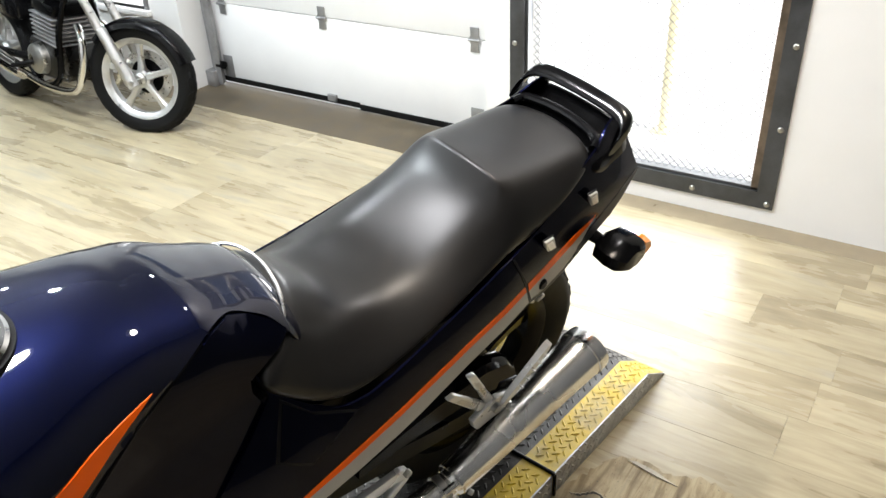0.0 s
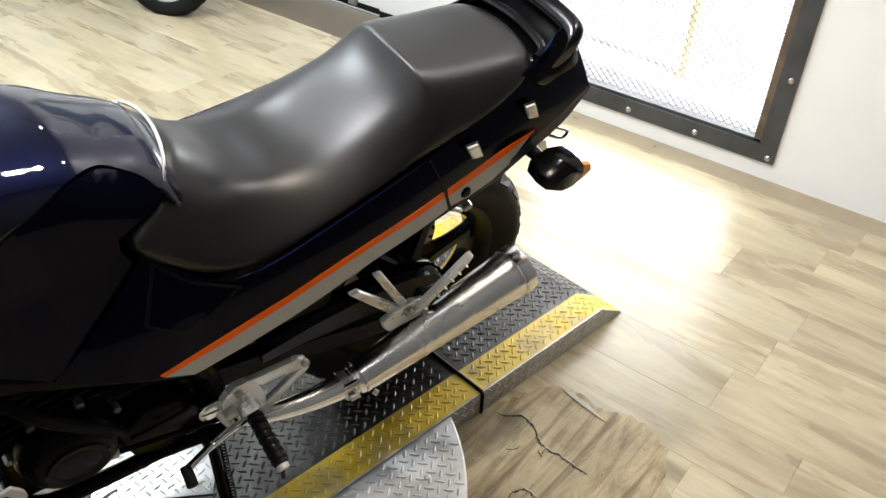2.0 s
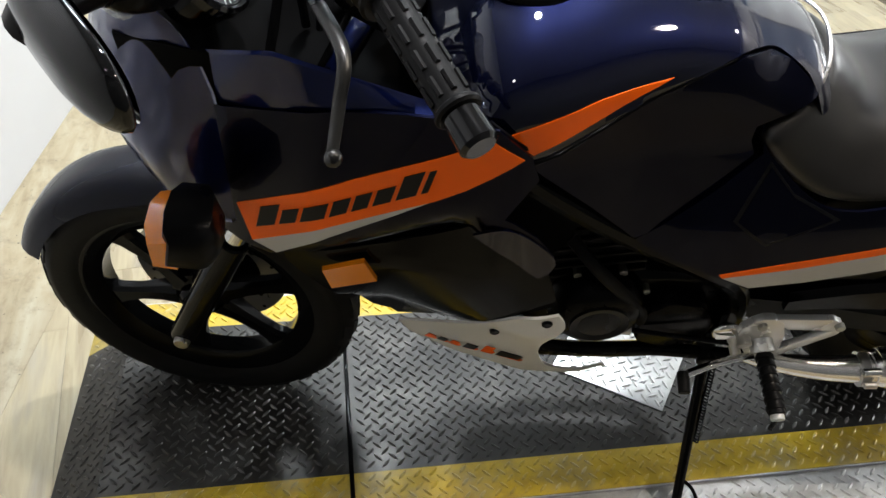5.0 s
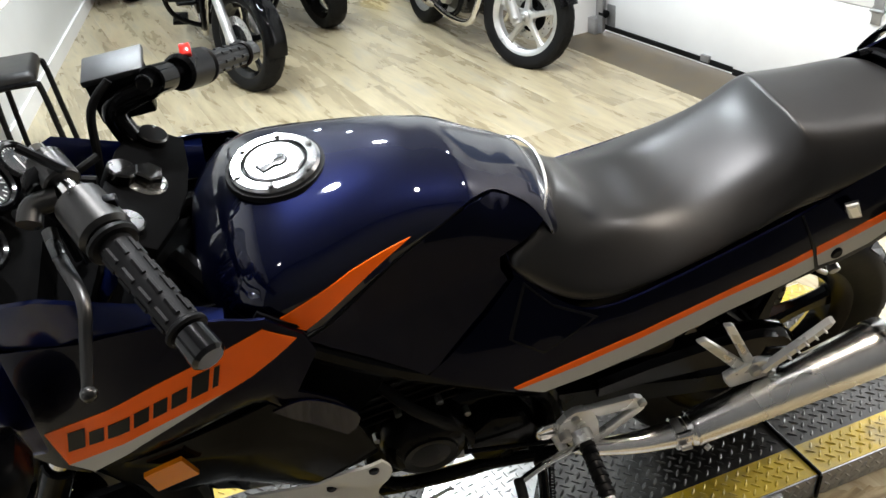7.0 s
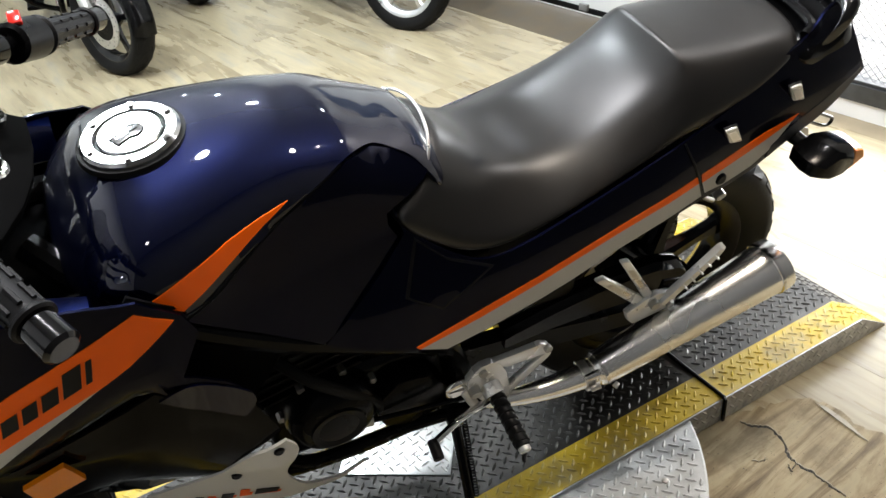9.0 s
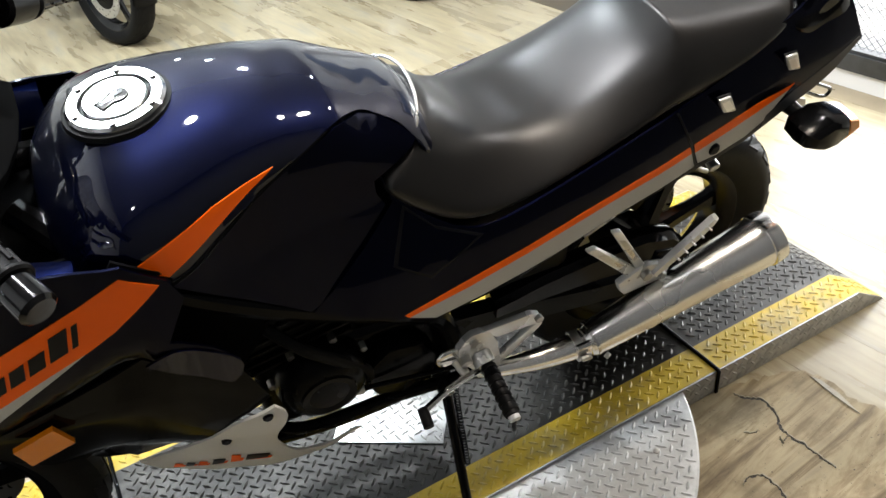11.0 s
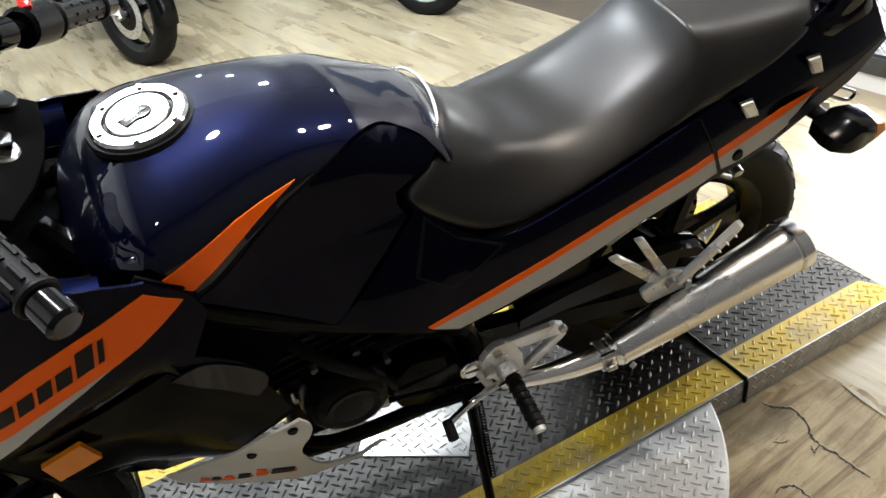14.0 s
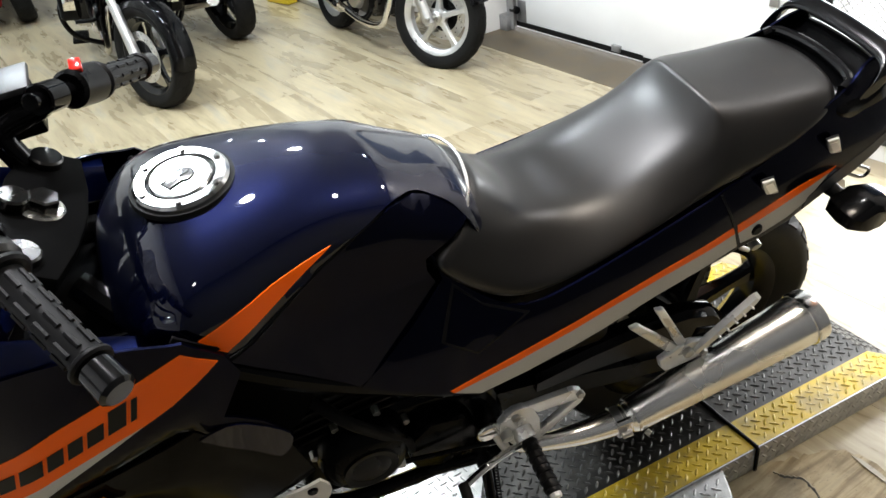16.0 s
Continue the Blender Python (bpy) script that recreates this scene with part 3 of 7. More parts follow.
# ---- the mesh door ----
def mesh_door():
    d = thing("mesh_door", "dark angle-iron door frame filled with expanded metal mesh", "security door")
    w, t, x = 0.062, 0.010, FRONT_X - 0.006
    y0, y1, z0, z1 = DOOR_Y0 - 0.028, DOOR_Y1 + 0.028, DOOR_Z0 - 0.018, DOOR_Z1 + 0.02
    for name, bm in (("bottom_rail", slab(x - t / 2, x + t / 2, y0, y1, z0, z0 + w)),
                     ("top_rail", slab(x - t / 2, x + t / 2, y0, y1, z1 - w, z1)),
                     ("stile", slab(x - t / 2, x + t / 2, y0, y0 + w, z0 + w, z1 - w)),
                     ("stile", slab(x - t / 2, x + t / 2, y1 - w, y1, z0 + w, z1 - w))):
        part(name, bm, FRAME_STEEL, d, "dark grey angle iron", 0)
    # the inner leg of the angle, with rusty edge
    part("inner_leg", slab(x + 0.006, x + 0.05, y0 + w - 0.004, y0 + w + 0.028, z0 + w, z1 - w, None, 0.002), RUSTY, d, "rusty inner steel leg", 0)
    part("inner_leg", slab(x + 0.006, x + 0.05, y1 - w - 0.012, y1 - w + 0.002, z0 + w, z1 - w, None, 0.002), FRAME_STEEL, d, "", 0)
    part("inner_sill", slab(x + 0.006, x + 0.05, y0 + w, y1 - w, z0 + w - 0.012, z0 + w + 0.012, None, 0.002), FRAME_STEEL, d, "", 0)
    screw = lathe([(0.011, 0.0), (0.0105, -0.003), (0.007, -0.006), (0.0, -0.007)], axis="x", seg=16, closed=False).copy()
    me = bpy.data.meshes.new("bolt")
    screw.to_mesh(me)
    me.materials.append(BOLT)
    spots = [(y0 + 0.022, z0 + 0.02 + 0.29 * k) for k in range(7)] + [(y1 - 0.022, z0 + 0.15 + 0.33 * k) for k in range(6)]
    spots += [(y0 + 0.022 + 0.272 * k, z0 + 0.024) for k in range(1, 4)]
    for sy, sz in spots:
        o = new("bolt", me)
        o.matrix_basis = Matrix.Translation((x - t / 2, sy, sz))
        o.parent = d
    # expanded metal: zigzag strands, flattened
    verts, faces = [], []
    cw, ch, th = 0.031, 0.0145, 0.0011
    ya, yb, za, zb = y0 + w - 0.004, y1 - w + 0.004, z0 + w - 0.004, 1.5
    ny, nz = int((yb - ya) / cw), int((zb - za) / ch)
    xm = x + 0.030

    def strand(p, q):
        p, q = Vector(p), Vector(q)
        s = (q - p).normalized()
        n = Vector((0, -s.z, s.y)) * th * 0.75
        k = Vector((th, 0, 0))
        i = len(verts)
        for a in (p, q):
            verts.extend([a + n - k, a + n + k, a - n + k, a - n - k])
        for c in range(4):
            faces.append((i + c, i + (c + 1) % 4, i + 4 + (c + 1) % 4, i + 4 + c))

    for r in range(nz):
        for c in range(ny):
            yy, zz = ya + c * cw, za + r * ch
            if r % 2 == 0:
                strand((xm, yy, zz), (xm, yy + cw / 2, zz + ch))
                strand((xm, yy + cw / 2, zz + ch), (xm, yy + cw, zz))
            else:
                strand((xm, yy + cw / 2, zz), (xm, yy + cw, zz + ch))
                strand((xm, yy, zz + ch), (xm, yy + cw / 2, zz))
    me = bpy.data.meshes.new("expanded_mesh")
    me.from_pydata(verts, [], faces)
    me.materials.append(FRAME_STEEL)
    o = new("expanded_mesh", me)
    o.parent = d
    tagged(o, "steel mesh of small diamonds", kind="stuff")
    # lock box
    part("lock_box", slab(x - 0.045, x - 0.006, 0.585, 0.682, 0.255, 0.395, None, 0.004), FRAME_STEEL, d, "dark steel lock box", 0.6)
    part("latch_bar", slab(x - 0.036, x - 0.020, 0.50, 0.585, 0.318, 0.342, None, 0.002), BOLT, d, "", 0.6)


mesh_door()
post = thing("yellow_post", "yellow painted post standing outside the mesh door", "post", Matrix.Translation((2.48, 0.315, -0.03)))
part("shaft", rod((0, 0, 0), (0, 0, 1.9), 0.024, seg=24), YELLOW_POST, post)
part("foot_plate", box(0.09, 0.09, 0.012, (0, 0, 0.006), 0.002), YELLOW_POST, post)


# ---- the garage door ----
def garage_door():
    d = thing("garage_door", "white sectional garage door, closed, with steel hinges", "garage door")
    ya, yb = BAY_Y0 + 0.02, BAY_Y1 - 0.06
    h = 0.432
    for k in range(5):
        z0 = 0.026 + k * h
        p = part("door_section", slab(BAY_X, BAY_X + 0.045, ya, yb, z0 + 0.0015, z0 + h - 0.0015, None, 0.006), GARAGE, d, "", 0.6)
        if k < 3:
            for yy in (1.03, 1.905, 2.60):
                hinge = part("hinge", prism([(-0.022, -0.055), (0.022, -0.055), (0.020, -0.02), (0.030, 0.0), (0.020, 0.02), (0.022, 0.055), (-0.022, 0.055), (-0.020, 0.02), (-0.030, 0.0), (-0.020, -0.02)], 0.006,
                                             Matrix.Translation((BAY_X - 0.006, yy, z0 + h)) @ Matrix(((0, 0, 1, 0), (1, 0, 0, 0), (0, 1, 0, 0), (0, 0, 0, 1))), 0.001), GALV, p, "galvanised hinge plate")
                part("hinge_knuckle", rod((BAY_X - 0.012, yy - 0.03, z0 + h), (BAY_X - 0.012, yy + 0.03, z0 + h), 0.007), GALV, p)
    part("bottom_seal", slab(BAY_X - 0.006, BAY_X + 0.02, ya, 1.72, 0.008, 0.040, None, 0.005), RUBBER, d, "black rubber bottom seal", 0.6)
    part("bottom_seal", slab(BAY_X - 0.006, BAY_X + 0.006, 1.72, yb, 0.020, 0.048, None, 0.003), RUBBER, d, "black rubber bottom seal, lifted off the floor", 0.6)
    part("lift_bracket", slab(BAY_X - 0.018, BAY_X, 1.865, 1.92, 0.032, 0.066, None, 0.002), GALV, d, "", 0.6)
    part("corner_bracket", slab(BAY_X - 0.004, BAY_X, 0.99, 1.06, 0.04, 0.14, None, 0.002), GALV, d, "", 0.6)
    part("corner_bracket", slab(BAY_X - 0.004, BAY_X, 2.60, 2.67, 0.04, 0.17, None, 0.002), GALV, d, "", 0.6)
    t = thing("door_track", "galvanised steel track beside the garage door", "door track")
    part("rail", slab(BAY_X - 0.045, BAY_X - 0.010, 2.675, 2.70, 0.012, 2.4, None, 0.002), GALV, t, "", 0)
    part("rail_lip", slab(BAY_X - 0.050, BAY_X - 0.044, 2.655, 2.70, 0.012, 2.4, None, 0.001), GALV, t, "", 0)
    part("angle", slab(BAY_X - 0.012, BAY_X - 0.006, 2.70, 2.765, 0.0, 2.4, None, 0.001), GALV, t, "", 0)
    part("foot", slab(BAY_X - 0.075, BAY_X - 0.008, 2.69, 2.755, 0.0, 0.09, None, 0.003), GALV, t, "", 0.6)
    part("roller", rod((BAY_X - 0.03, 2.64, 0.12), (BAY_X - 0.03, 2.69, 0.12), 0.022), BLACK_SATIN, t)
    part("cable_drum_plate", slab(BAY_X - 0.03, BAY_X - 0.012, 2.62, 2.70, 0.50, 0.60, None, 0.003), GALV, t, "", 0.6)


garage_door()
b = slab(BAY_X + 0.10, BAY_X + 0.22, BAY_Y0 - 0.2, BAY_Y1 + 0.2, -0.03, -0.004)
structure("apron", b, PAVING, "sunlit sill outside the garage door", "pavement")
win = tagged(thing("window_1", "narrow bright window behind the parked motorcycle", "window"), kind="structure")
part("window_frame", slab(1.795, 1.85, WIN_Y0 - 0.03, WIN_Y0 + 0.01, WIN_Z0, WIN_Z1, None, 0.003), GALV, win, "", 0.6)
part("window_frame", slab(1.795, 1.85, WIN_Y1 - 0.01, WIN_Y1 + 0.03, WIN_Z0, WIN_Z1, None, 0.003), GALV, win, "", 0.6)
part("window_sill", slab(1.77, 1.85, WIN_Y0 - 0.04, WIN_Y1 + 0.04, WIN_Z0 - 0.03, WIN_Z0, None, 0.004), WALL, win, "", 0.6)
pane = part("pane", slab(1.90, 1.906, WIN_Y0, WIN_Y1, WIN_Z0, WIN_Z1), GLASS, win, "", 0)
pane.visible_shadow = False

# ---- the tread-plate display stand and turntable ----
DECK = 0.069
STAND_M = pose(0.215, -0.212, 0, 0, 0, -8.0)      # near corner at the rear joint; u runs to the rear, v across
STAND_W = 0.575
STRIPE = 0.083
L_MID, L_FLAT, L_RAMP = 1.239, 0.455, 0.105


def lugs(inside, u0, u1, v0, v1, z_at, pitch=0.0200, seed=3):
    """Raised tread bars in a basket pattern, joined into one mesh."""
    rnd = random.Random(seed)
    verts, faces = [], []
    a, w, h = 0.60 * pitch, 0.165 * pitch, 0.135 * pitch
    k2 = math.sqrt(0.5)
    n = int((abs(u0) + abs(u1) + abs(v0) + abs(v1)) / pitch) + 2
    for i in range(-n, n + 1):
        for j in range(-n, n + 1):
            u, v = (i - j) * k2 * pitch, (i + j) * k2 * pitch
            if not (u0 < u < u1 and v0 < v < v1) or not inside(u, v):
                continue
            t = radians(45 if (i + j) % 2 else -45) + rnd.uniform(-0.04, 0.04)
            c, s = math.cos(t), math.sin(t)
            hh = h * rnd.uniform(0.75, 1.1)
            k = len(verts)
            for x, y, z in ((-a, 0, 0), (-a * 0.35, -w, 0), (a * 0.35, -w, 0), (a, 0, 0), (a * 0.35, w, 0), (-a * 0.35, w, 0),
                            (-a * 0.55, 0, hh), (a * 0.55, 0, hh)):
                q = (u + c * x - s * y, v + s * x + c * y)
                verts.append((*q, z_at(*q) + z))
            for f in ((0, 1, 6), (1, 2, 7, 6), (2, 3, 7), (3, 4, 7), (4, 5, 6, 7), (5, 0, 6)):
                faces.append(tuple(k + n for n in f))
    me = bpy.data.meshes.new("tread_relief")
    me.from_pydata(verts, [], faces)
    for p in me.polygons:
        p.use_smooth = False
    return me


def add_lugs(parent, me, material):
    me.materials.append(material)
    o = new("tread_relief", me)
    o.parent = parent
    tagged(o, "raised tread bars", kind="stuff")


def plate_block(name, u0, u1, v0, v1, top, material, parent, label=""):
    """A plate from u0 to u1 whose top follows top(u), with its sides down to the floor."""
    cuts = sorted({u0, u1, *[c for c in (-L_MID - L_FLAT, L_FLAT) if u0 < c < u1]})
    bm = bmesh.new()
    ring_t = [[bm.verts.new((u, v, top(u))) for u in cuts] for v in (v0, v1)]
    ring_b = [[bm.verts.new((u, v, 0.0)) for u in cuts] for v in (v0, v1)]
    n = len(cuts)
    for k in range(n - 1):
        bm.faces.new((ring_t[0][k], ring_t[0][k + 1], ring_t[1][k + 1], ring_t[1][k]))
        bm.faces.new((ring_b[0][k], ring_b[1][k], ring_b[1][k + 1], ring_b[0][k + 1]))
        bm.faces.new((ring_t[0][k], ring_b[0][k], ring_b[0][k + 1], ring_t[0][k + 1]))
        bm.faces.new((ring_t[1][k], ring_t[1][k + 1], ring_b[1][k + 1], ring_b[1][k]))
    for k in (0, n - 1):
        bm.faces.new((ring_t[0][k], ring_t[1][k], ring_b[1][k], ring_b[0][k]))
    return part(name, bm, material, parent, label, 0)


def deck_z(u, v=0):
    if u > L_FLAT:
        return max(0.003, DECK - (u - L_FLAT) / L_RAMP * (DECK - 0.003))
    if u < -L_MID - L_FLAT:
        return max(0.003, DECK - (-L_MID - L_FLAT - u) / L_RAMP * (DECK - 0.003))
    return DECK


def display_stand():
    for name, u0, u1, label in (("stand_section", -L_MID + 0.004, -0.004, "dark tread-plate middle section with yellow edge stripes"),
                                ("ramp_section", 0.004, L_FLAT + L_RAMP, "tread-plate ramp end with yellow edge stripes"),
                                ("ramp_section", -L_MID - L_FLAT - L_RAMP, -L_MID - 0.004, "tread-plate ramp end with yellow edge stripes")):
        s = thing(name, label, "display stand", STAND_M.copy(), "stand sections")
        for nm, v0, v1, mt, lab in (("stripe", 0.0, STRIPE, PLATE_YELLOW, "worn yellow stripe"), ("deck", STRIPE, STAND_W - STRIPE, PLATE_DARK, "dark worn deck"),
                                    ("stripe", STAND_W - STRIPE, STAND_W, PLATE_YELLOW, "worn yellow stripe")):
            p = plate_block(nm, u0, u1, v0, v1, deck_z, mt, s, lab)
            add_lugs(p, lugs(lambda u, v: u0 + 0.012 < u < u1 - 0.012 and v0 + 0.003 < v < v1 - 0.003, u0, u1, v0, v1, deck_z), PLATE_LUG if mt is PLATE_DARK else YELLOW_LUG)
        # bare side skirt, proud of the painted plate
        for v in (-0.0035, STAND_W + 0.0005):
            cuts = sorted({u0, u1, *[c for c in (-L_MID - L_FLAT, L_FLAT) if u0 < c < u1]})
            bm = bmesh.new()
            for k in range(len(cuts) - 1):
                a, c = cuts[k], cuts[k + 1]
                q = [(a, 0), (c, 0), (c, deck_z(c) - 0.001), (a, deck_z(a) - 0.001)]
                f = [bm.verts.new((x, v, z)) for x, z in q]
                g = [bm.verts.new((x, v + 0.003, z)) for x, z in q]
                bm.faces.new(f), bm.faces.new(g[::-1])
                for e in range(4):
                    bm.faces.new((f[e], f[(e + 1) % 4], g[(e + 1) % 4], g[e]))
            sk = part("side_skirt", bm, PLATE_BARE, s, "bare aluminium tread plate", 0)
            if v < 0:
                me = lugs(lambda u, w: u0 + 0.01 < u < u1 - 0.01 and 0.008 < w < deck_z(u) - 0.008, u0, u1, 0, DECK, lambda u, w: 0.0, 0.0200, 5)
                me.transform(Matrix(((1, 0, 0, 0), (0, 0, -1, v), (0, 1, 0, 0), (0, 0, 0, 1))))
                add_lugs(sk, me, PLATE_BARE)


display_stand()

# black joint bars between the sections
for u in (0.0, -L_MID):
    j = thing("joint_bar", "thin black steel bar over the stand's joint", "bar", STAND_M @ Matrix.Translation((u, 0, 0)), "joint bars")
    part("bar", box(0.009, STAND_W + 0.012, 0.010, (0, STAND_W / 2, DECK + 0.001), 0.003), BLACK_GLOSS, j)
    part("end_drop", box(0.009, 0.006, DECK, (0, -0.007, DECK / 2), 0.002), BLACK_GLOSS, j)

# round turntable under the stand
TABLE_C = (-0.372, 0.100)
disc = thing("turntable", "round bare aluminium tread-plate turntable under the stand", "turntable", pose(*TABLE_C, 0, 0, 0, -12))
DISC_R, DISC_Z = 0.574, 0.062
part("disc_plate", lathe([(DISC_R - 0.004, DISC_Z), (DISC_R, DISC_Z - 0.003), (DISC_R, DISC_Z - 0.014), (DISC_R - 0.02, DISC_Z - 0.014), (0.0, DISC_Z - 0.014)][::-1] + [(0.0, DISC_Z)], axis="z", seg=128, closed=False), PLATE_BARE, disc, "", 0.5)
part("drum", lathe([(DISC_R - 0.06, DISC_Z - 0.016), (DISC_R - 0.06, 0.0), (0.0, 0.0)], axis="z", seg=64, closed=False), BLACK_SATIN, disc, "dark drum under the plate", 0.5)


def on_disc(u, v):
    if math.hypot(u, v) > DISC_R - 0.014:
        return False
    p = STAND_M.inverted() @ (pose(*TABLE_C, 0, 0, 0, -12) @ Vector((u, v, 0)))
    return p.y < -0.012 or p.y > STAND_W + 0.012


add_lugs(disc, lugs(on_disc, -DISC_R, DISC_R, -DISC_R, DISC_R, lambda u, v: DISC_Z, 0.0205, 9), PLATE_BARE)
for wx, wy in ((0.02, -0.178), (-0.66, -0.105), (-0.26, -0.405), (-0.43, -0.20), (-0.05, -0.27), (-0.52, -0.42)):
    p = pose(*TABLE_C, 0, 0, 0, -12).inverted() @ Vector((wx, wy, 0))
    part("screw", lathe([(0.0, DISC_Z + 0.003), (0.004, DISC_Z + 0.003), (0.007, DISC_Z + 0.0015), (0.0075, DISC_Z)][::-1], (p.x, p.y, 0), "z", 14, closed=False), BOLT, disc)

# bright square with tread bars, on the deck under the engine
pl = thing("bright_square", "bright square with tread relief on the dark deck", "metal plate", Matrix.Translation((-0.368, 0.030, DECK + 0.0032)) @ Matrix.Rotation(radians(90 - 43), 4, "Z"))
part("plate", box(0.21, 0.24, 0.002, (0.105, 0.12, 0), 0.0008), PLATE_BRIGHT, pl)
add_lugs(pl, lugs(lambda u, v: True, 0.01, 0.20, 0.01, 0.23, lambda u, v: 0.001, 0.020, 4), PLATE_BRIGHT)

# ---- the navy sports motorcycle on the stand ----
BIKE_M = pose(0.1675, 0.0477, DECK + 0.002, 13.09, 0, -13.34)
bike = thing("motorcycle", "navy sports motorcycle with orange stripes on its side stand", "motorcycle", BIKE_M)
_sp = Vector((-1.046, 0, 0.971))
STEER = Matrix.Translation(_sp) @ Matrix.Rotation(radians(-10.1), 4, Vector((math.sin(radians(27)), 0, math.cos(radians(27))))) @ Matrix.Translation(-_sp)


def w_tail(x, z):
    b = interp(x, [-.75, -.62, -.4, -.15, 0, .1, .2, .27], [.178, .185, .187, .17, .152, .139, .126, .115])
    zc = interp(x, [-.6, -.4, -.15, .1, .27], [.68, .69, .745, .79, .83])
    fold = interp(x, [-.5, -.3, -.1, .1, .25], [.690, .715, .757, .785, .80])
    return b + interp(x, [-.6, -.3, .1], [.25, .2, .12]) * (zc - z) - .22 * max(0, z - fold)


def w_fair(x, z):
    b = interp(x, [-1.36, -1.257, -1.15, -1.0, -.93, -.85, -.7], [.085, .15, .187, .21, .216, .208, .19])
    return b - .12 * (z - .78)


def w_low(x, z):
    b = interp(x, [-1.06, -.95, -.85, -.75, -.7], [.15, .2, .235, .235, .22])
    return b + .25 * min(0, z - .5)


def w_mid(x, z):
    t = min(1, max(0, (z - .44) / .2))
    return (1 - t) * w_low(x, z) + t * w_fair(x, z)


def both(name, outline, width_at, material, parent, label="", off=0.0, thick=0.004, step=0.02):
    """The same shell on the left and on the right side."""
    a = part(name, panel(outline, width_at, off, thick, step, -1), material, parent, label, 0.7)
    part(name, panel(outline, width_at, off, thick, step, 1), material, parent, label, 0.7)
    return a


def ring(half):
    """A closed ring from a half section of (x, y, z) that runs from the underside to the middle of the top."""
    left = [(x, -y, z) for x, y, z in half]
    right = [(x, y, z) for x, y, z in half[:-1]][::-1]
    return left + right


def w_knee(x, z):
    b = interp(x, [-1.0, -.95, -.87, -.80, -.75, -.65, -.58, -.5], [.205, .216, .203, .183, .168, .153, .145, .135])
    turn = interp(x, [-.93, -.86, -.79, -.72, -.65, -.58], [.860, .868, .878, .884, .872, .835])
    return b + .11 * (.86 - z) - .022 * min(1, max(0, (z - .67) / .13)) - 9 * max(0, z - turn) ** 2


# x, widest half-width, its height, height of the middle, height of the lower edge
TANK = [(-1.012, .100, .845, .884, .760), (-.995, .140, .850, .900, .775), (-.965, .172, .858, .925, .800), (-.946, .181, .862, .936, .830), (-.925, .185, .866, .944, .842), (-.897, .182, .870, .951, .822),
        (-.86, .175, .874, .954, .833), (-.815, .161, .880, .958, .857), (-.79, .154, .882, .959, .870), (-.763, .147, .884, .959, .883), (-.72, .138, .886, .956, .900), (-.69, .134, .884, .950, .909),
        (-.65, .130, .878, .942, .917), (-.61, .126, .860, .925, .910), (-.58, .121, .846, .911, .894), (-.55, .117, .834, .898, .872), (-.525, .112, .820, .884, .830), (-.507, .108, .800, .862, .790), (-.485, .105, .778, .825, .760), (-.465, .096, .764, .802, .745)]
_tank = spline([(q[1], q[2], q[3]) for q in TANK], 6)
_tank_x = spline([(q[0], q[4], 0) for q in TANK], 6)


def tank_at(x):
    """Half-width, its height, top and lower edge of the tank at x."""
    xs = [q.x for q in _tank_x]
    return [interp(x, xs, [q[k] for q in _tank]) for k in range(3)] + [interp(x, xs, [q.y for q in _tank_x])]


def w_tank(x, z):
    w, zw, zt, ze = tank_at(x)
    if z >= zw:
        return w * math.sqrt(max(0.0, 1 - ((z - zw) / (zt - zw)) ** 2))
    t = (zw - z) / max(.004, zw - ze)
    return w + (w_knee(x, ze) + .001 - w) * t if ze < zw and -.95 < x < -.74 else w - .4 * (zw - z)


def w_cover(x, z):
    """The knee panel, which meets the tank along its lower edge."""
    ze = tank_at(x)[3]
    return min(w_knee(x, z), w_tank(x, ze) + .001 + 1.1 * max(0, ze - z)) if x > -.76 else w_knee(x, z)


